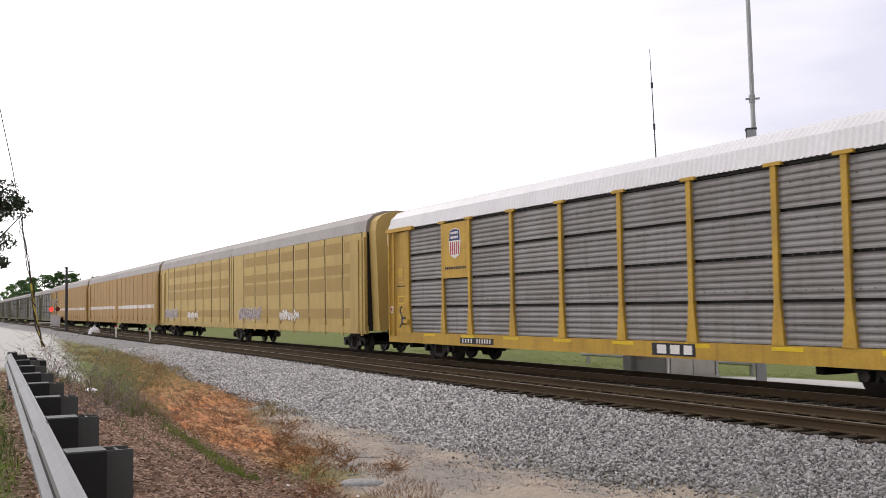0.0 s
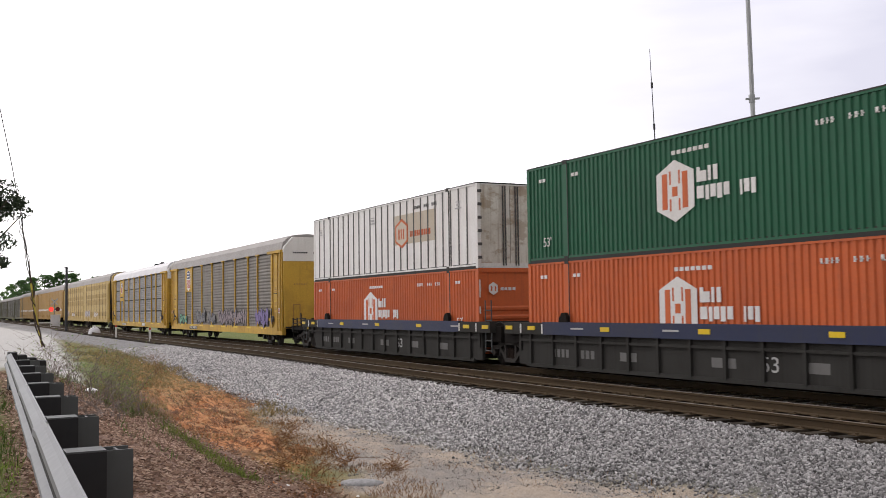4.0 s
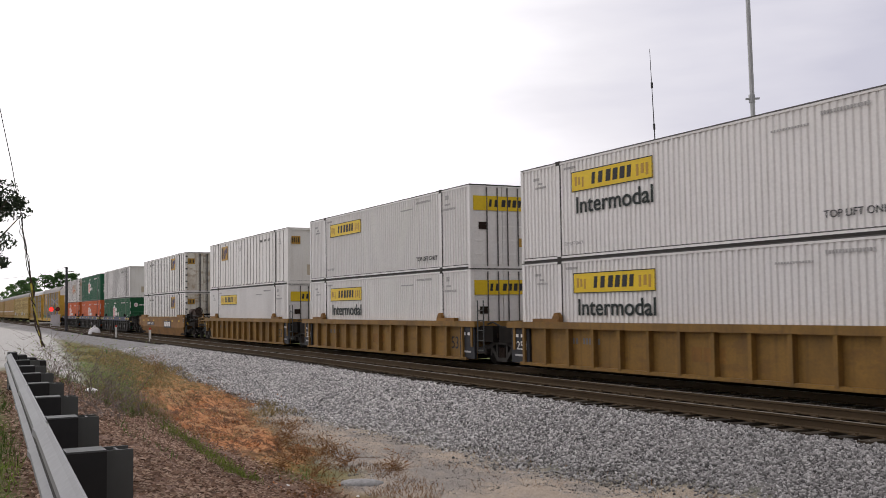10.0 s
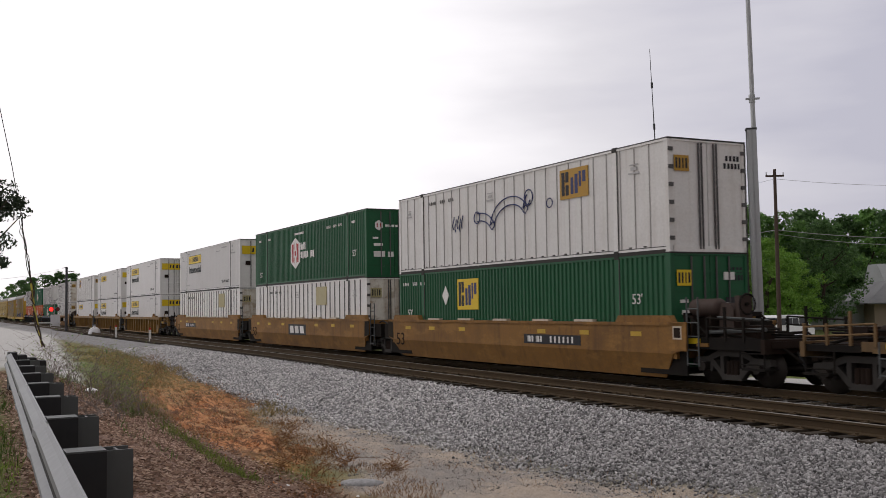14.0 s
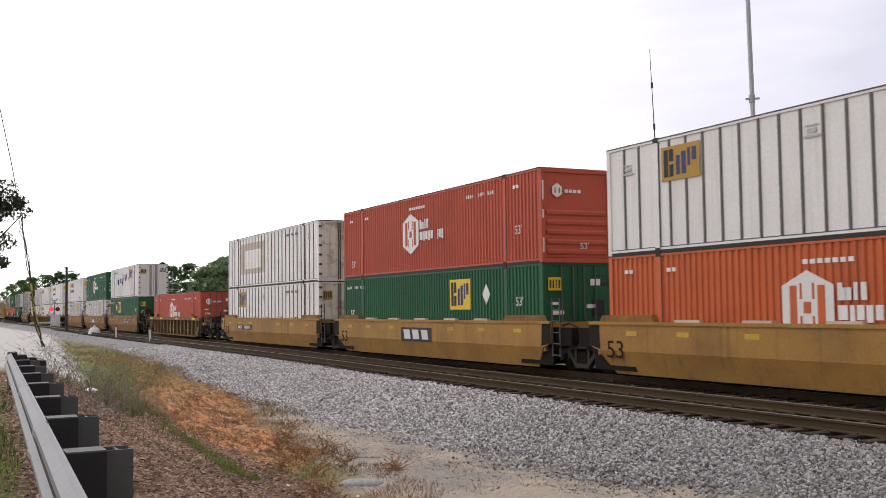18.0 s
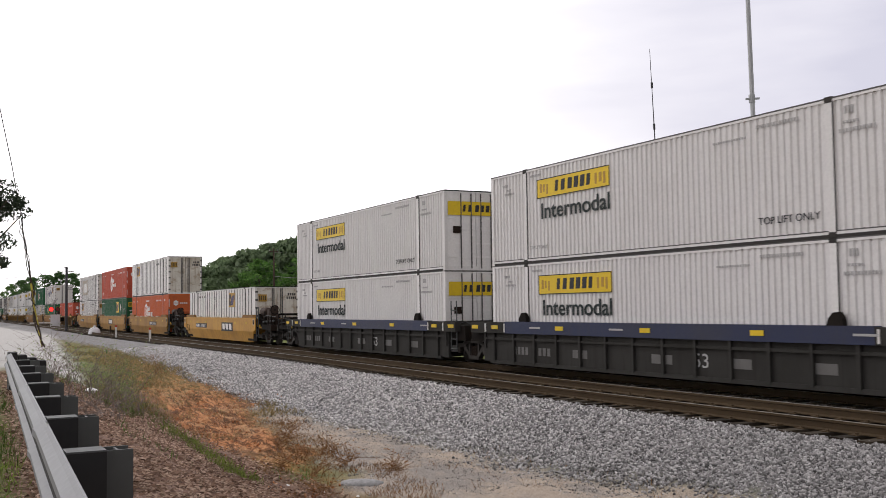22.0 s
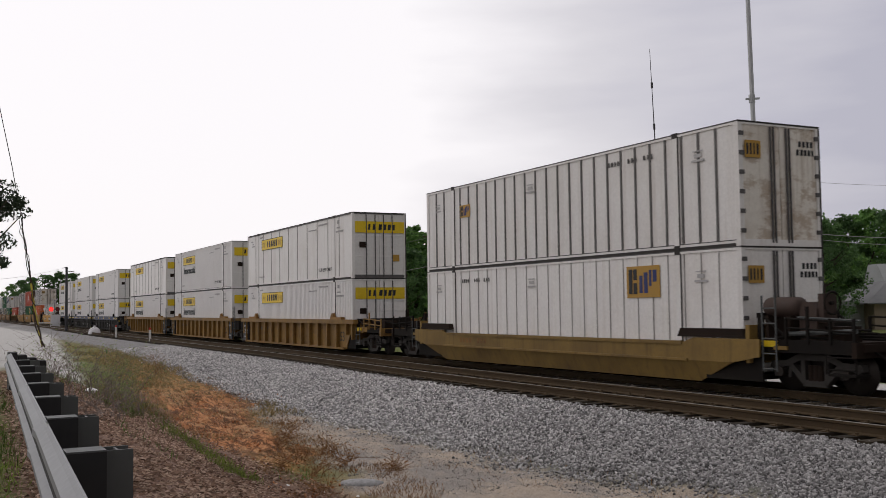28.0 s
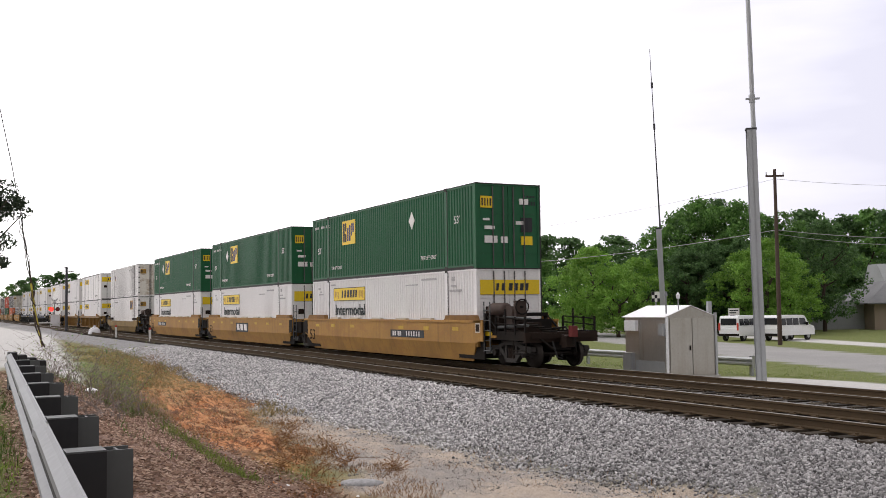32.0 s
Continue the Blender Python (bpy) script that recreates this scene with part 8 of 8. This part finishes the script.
def cable(label, a, b, sag, r=0.02, mat=None):
    a, b = Vector(a), Vector(b)
    pts = [tuple(a.lerp(b, i / 16) - Vector((0, 0, sag * 4 * (i / 16) * (1 - i / 16)))) for i in range(17)]
    tagged(new("overhead_cable", Geo().path(pts, r, 5).mesh("overhead_cable", mat or CABLE)), label, "cable", "overhead cables")


def van(x, y, turn):
    v = thing("passenger_van", "white parked passenger van with dark windows", "van", "parked white vans")
    def body():
        side = [(-2.75, 0.45), (-2.8, 1.0), (-2.72, 1.95), (-2.6, 2.1), (1.0, 2.1), (1.35, 2.02), (1.95, 1.32), (2.7, 1.15), (2.8, 0.9), (2.8, 0.45)]
        inset = lambda q, z: q * (1 - 0.11 * max(z - 1.2, 0))
        g = Geo()
        g.loft([[(inset(sx, z), yy * k, z) for yy, z in side] for sx, k in ((-1.0, 0.985), (-0.96, 1.0), (0.96, 1.0), (1.0, 0.985))])
        return g.mesh("body", WHITE_PAINT)
    part("body", cached("van_body", body), v)
    for sx in (-1, 1):
        for y0, y1 in ((-2.55, -1.75), (-1.65, -0.75), (-0.65, 0.25), (0.4, 1.25)):
            def pane():
                return Geo().loft([[(sx * (1.006 - 0.11 * (z - 1.2)), q, z) for q, z in ((y0, 1.3), (y1 + (0.25 if y1 > 1 else 0), 1.3), (y1, 1.85), (y0, 1.85))], [(sx * (0.97 - 0.11 * (z - 1.2)), q, z) for q, z in ((y0, 1.3), (y1, 1.3), (y1, 1.85), (y0, 1.85))]]).mesh("side_window", GLASS_DARK)
            part("side_window", cached(("pane", sx, y0), pane), v)
        part("mirror", cached(("mirror", sx), lambda: Geo().box(sx * 1.02, sx * 1.2, 1.35, 1.45, 1.25, 1.5).mesh("mirror", TRUCK)), v)
        part("headlight", cached(("headlight", sx), lambda: Geo().box(sx * 0.55, sx * 0.9, 2.78, 2.83, 0.8, 0.98).mesh("headlight", SIGN_WASHED)), v)
        part("tail_light", cached(("tail", sx), lambda: Geo().box(sx * 0.82, sx * 0.98, -2.84, -2.78, 0.9, 1.5).mesh("tail_light", RED_PAINT)), v)
        for yy in (-1.75, 1.75):
            w = part("wheel", cached("tyre", lambda: Geo().tube((-0.12, 0, 0), (0.12, 0, 0), 0.37, n=18).mesh("tyre", RUBBER)), v, at=(sx * 0.86, yy, 0.37))
            part("rim", cached("van_rim", lambda: Geo().tube((-0.13, 0, 0), (0.13, 0, 0), 0.2, n=12).mesh("rim", ZINC)), w)
    part("windscreen", cached("screen", lambda: Geo().loft([[(s, 1.42, 1.98), (s, 1.98, 1.34), (s, 1.95, 1.31), (s, 1.38, 1.95)] for s in (-0.82, 0.82)]).mesh("windscreen", GLASS_DARK)), v)
    part("rear_window", cached("rear_glass", lambda: Geo().box(-0.75, 0.75, -2.82, -2.74, 1.35, 1.88).mesh("rear_window", GLASS_DARK)), v)
    part("bumper", cached("bumper", lambda: Geo().box(-0.98, 0.98, 2.76, 2.9, 0.42, 0.62).box(-0.98, 0.98, -2.9, -2.76, 0.42, 0.62).mesh("bumper", TRUCK)), v)
    v.matrix_world = pose(x, y, ground_z(x, y), 0, 0, turn) @ Matrix.Diagonal((0.9, 0.86, 0.97, 1))


def house():
    x, y = bearing(1652, 128)
    h = thing("low_building", "low tan building with a grey shingled roof", "building")
    part("wall", Geo().box(-9, 9, -6, 6, 0, 3.0).mesh("wall", BRICK_TAN), h)
    part("wing", Geo().box(-15.5, -9, -3, 6, 0, 3.2).mesh("wing", SIDING), h, "grey sided wing")
    rg = Geo().loft([[(-10, -7, 2.95), (-10, 7, 2.95)], [(-4.5, -0.2, 6.3), (-4.5, 0.2, 6.3)], [(4.5, -0.2, 6.3), (4.5, 0.2, 6.3)], [(10, -7, 2.95), (10, 7, 2.95)]], closed=False)
    rg.face((-10, -7, 2.95), (-4.5, -0.2, 6.3), (4.5, -0.2, 6.3), (10, -7, 2.95))
    rg.face((-10, 7, 2.95), (-4.5, 0.2, 6.3), (4.5, 0.2, 6.3), (10, 7, 2.95))
    rg.box(-10, 10, -7, 7, 2.8, 2.95)
    part("roof", rg.mesh("roof", SHINGLE), h, "grey hipped shingle roof")
    part("back_roof", Geo().prism([(-3.5, 3.2), (6.5, 3.2), (3.6, 7.4), (0.9, 7.4)], -6.0, 6.0).mesh("back_roof", SIDING), h, "pale higher roof behind")
    for i in range(5):
        w = part("window", Geo().box(-7.6 + 3.1 * i, -6.0 + 3.1 * i, -6.05, -5.95, 0.9, 2.3).mesh("window", GLASS_DARK), h)
        part("window_frame", Geo().box(-7.72 + 3.1 * i, -5.88 + 3.1 * i, -6.08, -6.02, 2.3, 2.42).box(-7.72 + 3.1 * i, -5.88 + 3.1 * i, -6.1, -6.0, 0.78, 0.9).box(-6.85 + 3.1 * i, -6.75 + 3.1 * i, -6.09, -6.04, 0.9, 2.3).mesh("window_frame", SIGN_WASHED), w)
    h.matrix_world = pose(x, y, ground_z(x, y) - 0.05, 0, 0, -30)


def road_signs():
    for px_, d, z in ((1296, 95, 1.4), (860, 90, 1.0)):
        x, y = bearing(px_, d)
        s = thing("small_sign", "small white sign on a post", "sign", "small signs by the road")
        part("post", Geo().tube((0, 0, -1.2), (0, 0, 0.6), 0.04).mesh("post", ZINC), s)
        p = part("board", Geo().box(-0.5, 0.5, -0.03, 0.0, 0.2, 1.1).mesh("board", SIGN_WHITE), s)
        part("writing_strip", Geo().box(-0.4, 0.4, -0.04, -0.03, 0.85, 0.95).box(-0.4, 0.2, -0.04, -0.03, 0.65, 0.75).box(-0.35, 0.35, -0.04, -0.03, 0.4, 0.5).mesh("writing_strip", SIGN_BLACK), p)
        s.matrix_world = pose(x, y, z - 1.0, 0, 0, -math.degrees(HEAD))


def checker_sign():
    x, y = bearing(1159, 62)
    s = thing("checker_sign", "small black and white chequered marker sign on a post", "sign")
    part("post", Geo().tube((0, 0, -2.9), (0, 0, 0.5), 0.03).mesh("post", ZINC), s)
    p = part("board", Geo().box(-0.24, 0.24, -0.03, 0.0, 0.0, 0.6).mesh("board", SIGN_WHITE), s)
    for i in range(8):
        a, b = -0.24 + 0.16 * (i % 3), 0.2 * (i // 3)
        if i % 2 == 0:
            part("dark_square", Geo().box(a, a + 0.16, -0.036, -0.03, b, b + 0.2).mesh("dark_square", SIGN_BLACK), p)
    s.matrix_world = pose(x, y, 2.1, 0, 0, -math.degrees(HEAD))


def beside_the_line():
    checker_sign()
    signal_cabinet()
    mast("tall galvanised mast with a thin upper pole", 22.75, 23.1, -0.5, 7.75, 17.5, 0.28, 0.075, cross=8.7, tip=0.6)
    x, y = bearing(1174, 52)
    mast("slender dark radio antenna on a steel post", x, y, -0.7, 6.4, 15.6, 0.25, 0.045, dark=True, tip=1.7)
    back_barrier()
    a = utility_pole("brown wooden utility pole by the road", 1376, 77, 11.6)
    b = utility_pole("brown wooden utility pole with a transformer", 758, 120, 10.8, True, True)
    c = utility_pole("brown wooden utility pole by the crossing", 484, 150, 10.9)
    for (p, q, h, k) in ((a, b, 7.2, 7.0), (a, b, 10.9, 10.1), (b, c, 6.8, 6.8), (b, c, 10.2, 10.3)):
        low = h < 8
        cable("pale sagging overhead cable" if low else "thin grey overhead cable between poles", (*p, h), (*q, k), 0.8, 0.028 if low else 0.012, CABLE_PALE)
    far = bearing(1900, 92)
    cable("pale sagging overhead cable", (*a, 7.2), (*far, 7.4), 0.7, 0.028, CABLE_PALE)
    cable("pale sagging overhead cable", (*a, 6.9), (*far, 7.0), 0.9, 0.02, CABLE_PALE)
    cable("thin grey overhead cable between poles", (*a, 10.9), (*far, 11.4), 0.6, 0.012, CABLE_PALE)
    x, y = bearing(1376, 87)
    van(x + 0.6, y - 0.3, -80)
    van(x - 1.9, y + 2.1, -72)
    house()
    road_signs()


beside_the_line()


# ---- at the level crossing ----
def crossing_signal():
    x, y = bearing(96, 152)
    s = thing("crossing_signal", "level crossing signal with one lit red lamp", "signal")
    z = -0.2
    part("mast", Geo().tube((0, 0, 0), (0, 0, 4.2), 0.06).mesh("mast", ZINC_PALE), s)
    for a in (-1, 1):
        d = Vector((math.cos(radians(45)) * a, 0, math.sin(radians(45))))
        n = Vector((-d.z, 0, d.x))
        c = Vector((0, -0.1, 3.95))
        g = Geo().loft([[tuple(c + d * u + n * v + Vector((0, q, 0))) for u, v in ((-0.6, -0.08), (0.6, -0.08), (0.6, 0.08), (-0.6, 0.08))] for q in (-0.02 - 0.02 * a, 0.0 - 0.02 * a)])
        part("crossbuck_board", g.mesh("crossbuck_board", SIGN_GREY), s, "weathered pale crossed board")
    for a in (-0.42, 0.42):
        k = part("lamp_hood", Geo().tube((a, 0, 2.9), (a, -0.12, 2.9), 0.3, n=18).mesh("lamp_hood", TRUCK), s)
        part("lens", Geo().tube((a, -0.12, 2.9), (a, -0.16, 2.9), 0.26, n=16).mesh("lens", RED_LIGHT if a < 0 else MARKER_RED), k, "lit red lens" if a < 0 else "unlit red lens")
    part("lamp_arm", Geo().tube((-0.42, 0, 2.9), (0.42, 0, 2.9), 0.04).mesh("lamp_arm", TRUCK), s)
    b = part("case", Geo().box(-0.5, 0.75, -0.3, 0.4, 0, 2.05).mesh("case", TANK_WHITE), s, "white equipment case")
    part("case_lid", Geo().box(-0.56, 0.81, -0.36, 0.46, 2.05, 2.15).mesh("case_lid", SIGN_WHITE), b)
    part("gate_counterweight", Geo().box(0.8, 1.5, -0.1, 0.1, 1.2, 1.75).mesh("gate_counterweight", TRUCK), s)
    part("gate_arm", Geo().box(-3.2, 0.9, -0.05, 0.05, 0.95, 1.1).mesh("gate_arm", SIGN_WHITE), s)
    s.matrix_world = pose(x, y, z - 0.3, 0, 0, -6)


def line_pole():
    x, y = bearing(117, 117)
    p = thing("line_pole", "dark wooden pole by the crossing", "pole")
    part("shaft", Geo().path([(0, 0, 0), (0, 0, 7.15)], [0.16, 0.13], 10).mesh("shaft", MAST_DARK), p)
    part("bracket", Geo().tube((0, 0, 6.6), (0.8, 0, 6.7), 0.04).tube((-0.5, 0, 7.0), (0, 0, 7.1), 0.03).mesh("bracket", POLE_WOOD), p)
    p.matrix_world = pose(x, y, -0.3)
    cable("thin dark overhead cable at the crossing", (x, y, 6.8), (*bearing(-80, 150), 6.6), 0.6, 0.015)


def white_tank():
    x, y = bearing(167, 98)
    t = thing("white_tank", "white domed tank with a small cap", "tank")
    prof = [(0.0, 0.62), (0.25, 0.66), (0.6, 0.65), (0.95, 0.55), (1.15, 0.36), (1.22, 0.16)]
    part("vessel", Geo().loft([[(r * math.cos(q), r * math.sin(q), z) for q in (2 * math.pi * i / 20 for i in range(20))] for z, r in prof]).mesh("vessel", TANK_WHITE, True), t)
    part("cap", Geo().tube((0, 0, 1.2), (0, 0, 1.42), 0.14, 0.11, 12).mesh("cap", TANK_WHITE), t)
    t.matrix_world = pose(x, y, -0.42) @ Matrix.Diagonal((0.84, 0.84, 0.8, 1))


def marker_posts():
    for px_, d, h in ((205, 83, 1.08), (265, 70, 1.04)):
        x, y = bearing(px_, d)
        m = thing("marker_post", "white marker post with a red top", "post", "marker posts beside the track")
        part("stake", Geo().box(-0.07, 0.07, -0.03, 0.03, 0, h * 0.86).mesh("stake", SIGN_WHITE), m)
        part("red_top", Geo().box(-0.072, 0.072, -0.032, 0.032, h * 0.86, h).mesh("red_top", RED_PAINT), m)
        m.matrix_world = pose(x, y, ground_z(x, y) - 0.02)
    x, y = bearing(195, 92)
    m = thing("short_stake", "short dark wooden stake", "post")
    part("stake", Geo().box(-0.06, 0.06, -0.06, 0.06, 0, 0.9).mesh("stake", POLE_WOOD), m)
    m.matrix_world = pose(x, y, ground_z(x, y))


def guy_wire():
    a = bearing(74, 52)
    foot = Vector((*a, -0.05))
    w = thing("guy_wire", "overgrown guy wire with a yellow plastic guard", "guy wire")
    at = lambda px_, py, d: Vector((*bearing(px_, d), EYE[2] + (555 - py) / 1796.3 * d * 0.985))
    line = [at(75, 612, 52), at(60, 545, 51.5), at(50, 480, 51), at(36, 400, 50.5), at(18, 310, 50), at(0, 235, 49.5), at(-40, 60, 49)]
    part("wire", Geo().path([tuple(p) for p in line], 0.018, 6).mesh("wire", CABLE), w)
    part("guard", Geo().path([tuple(line[0].lerp(line[1], k)) for k in (0.02, 0.5, 1.0)] + [tuple(line[1].lerp(line[2], 0.6))], 0.045, 8).mesh("guard", YELLOW_GUARD), w, "faded yellow guard tube")
    g = Geo()
    r = random.Random(2)
    for s in range(3):
        pts = []
        for i in range(22):
            q = i / 21 * 3.6
            j = min(int(q), 4)
            p = line[j].lerp(line[j + 1], q - j)
            pts.append(tuple(p + Vector((r.gauss(0, 0.05), r.gauss(0, 0.05), 0))))
        g.path(pts, [0.035 - 0.0012 * i for i in range(22)], 5)
    part("vine", g.mesh("vine", BARK), w, "dead climbing vine")


def railway_signal():
    s = thing("railway_signal", "tall railway signal with black hooded heads and ladder", "signal")
    part("mast", Geo().tube((0, 0, 0), (0, 0, 7.2), 0.13, 0.11, 10).mesh("mast", ZINC), s, "pale grey mast")
    def board(zc, r, tall):
        ring = [(r * math.cos(q), tall * math.copysign(1, math.sin(q)) * (abs(math.sin(q)) > 1e-6) + r * math.sin(q)) for q in (2 * math.pi * (i + 0.5) / 18 for i in range(18))]
        return Geo().loft([[(x, y, zc + z) for x, z in ring] for y in (-0.3, -0.24)]).mesh("signal_board", BLOCK)
    for x, zc, r, tall in ((-0.12, 6.55, 0.4, 0.62), (-0.3, 5.2, 0.26, 0.4), (-0.7, 7.0, 0.3, 0.1)):
        h = part("signal_board", board(zc, r, tall), s, "black rounded signal board", at=(x, 0, 0))
        for k in (-1, 1):
            part("hood", Geo().tube((0, -0.3, zc + k * tall * 0.6), (0, -0.6, zc + k * tall * 0.6 - 0.04), 0.13, 0.12, 10).mesh("hood", BLOCK), h)
    part("head_arm", Geo().tube((-0.8, 0, 6.9), (0.1, 0, 6.9), 0.05).mesh("head_arm", ZINC), s)
    g = Geo()
    for x in (0.55, 0.95):
        g.tube((x, 0, 0), (x, 0, 6.6), 0.03, n=6)
    for i in range(18):
        g.tube((0.55, 0, 0.4 + i * 0.34), (0.95, 0, 0.4 + i * 0.34), 0.02, n=6)
    part("ladder", g.mesh("ladder", ZINC), s, "pale grey ladder")
    c = Geo().box(0.1, 1.6, -0.4, 0.4, 4.1, 4.16)
    for x in (0.2, 1.55):
        c.tube((x, -0.38, 4.1), (x, -0.38, 5.3), 0.025, n=6)
    for z in (4.7, 5.3):
        c.tube((0.2, -0.38, z), (1.55, -0.38, z), 0.025, n=6)
    part("platform", c.mesh("platform", ZINC), s, "railed service platform")
    x, y = 22.75, 108.0
    s.matrix_world = pose(x, y, ground_z(x, y))


railway_signal()
crossing_signal()
line_pole()
white_tank()
marker_posts()
guy_wire()


# ---- litter in front ----
def small_rubbish():
    for x, y, s, lab in ((5.0, 14.9, 0.035, "crumpled white paper scrap"), (5.35, 14.3, 0.03, "crumpled white paper scrap"), (3.55, 24.6, 0.13, "white plastic bag caught in twigs"), (5.65, 13.7, 0.028, "pale plastic bottle cap")):
        r = random.Random(int(x * 100))
        g = Geo()
        ring = lambda z, k: [(k * s * math.cos(q) * r.uniform(0.7, 1.3), k * s * math.sin(q) * r.uniform(0.7, 1.3), z) for q in (2 * math.pi * i / 9 for i in range(9))]
        g.loft([ring(0.0, 0.8), ring(s * 0.5, 1.1), ring(s * 0.9, 0.5)])
        ob = tagged(new("paper_scrap", g.mesh("paper_scrap", WHITE_PAINT)), lab, "litter", "rubbish on the bank")
        ob.location = (x, y, ground_z(x, y) + 0.01)
    g = Geo()
    g.loft([[(k * 0.36 * math.cos(q) * (1 + 0.1 * math.sin(3 * q)), k * 0.22 * math.sin(q), z) for q in (2 * math.pi * i / 18 for i in range(18))] for z, k in ((-0.05, 1.0), (0.03, 0.9), (0.06, 0.6), (0.07, 0.2))])
    ob = tagged(new("buried_boulder", g.mesh("buried_boulder", ROCK_GREY, True)), "half-buried gritty grey stone slab", "rock")
    ob.matrix_world = pose(6.15, 14.75, ground_z(6.15, 14.75), 0, 0, -35)


small_rubbish()


# ---- how things move ----
def motions():
    for ob, at, z in MOVERS:
        rows = []
        for i in range(17):
            t = 2.0 * i
            y = at + run(t)
            rows.append((t, pose(RAIL_X + bend(y), y, z, 0, 0, lean(y))))
        walk(ob, rows)
    # every wheelset rolls at the train's pace; the front ones and the rear ones of all bogies each share one course
    for side in (-1, 1):
        same = [w for w, sy in WHEELSETS if sy == side]
        walk(same[0], [(k / FPS, pose(0, side * 0.89, 0.445, -math.degrees(run(k / FPS) / 0.445))) for k in range(32 * FPS + 1)])
        course = same[0].animation_data
        for w in same[1:]:
            w.rotation_mode = "QUATERNION"
            keys = w.animation_data_create()
            keys.action, keys.action_slot = course.action, course.action_slot


motions()
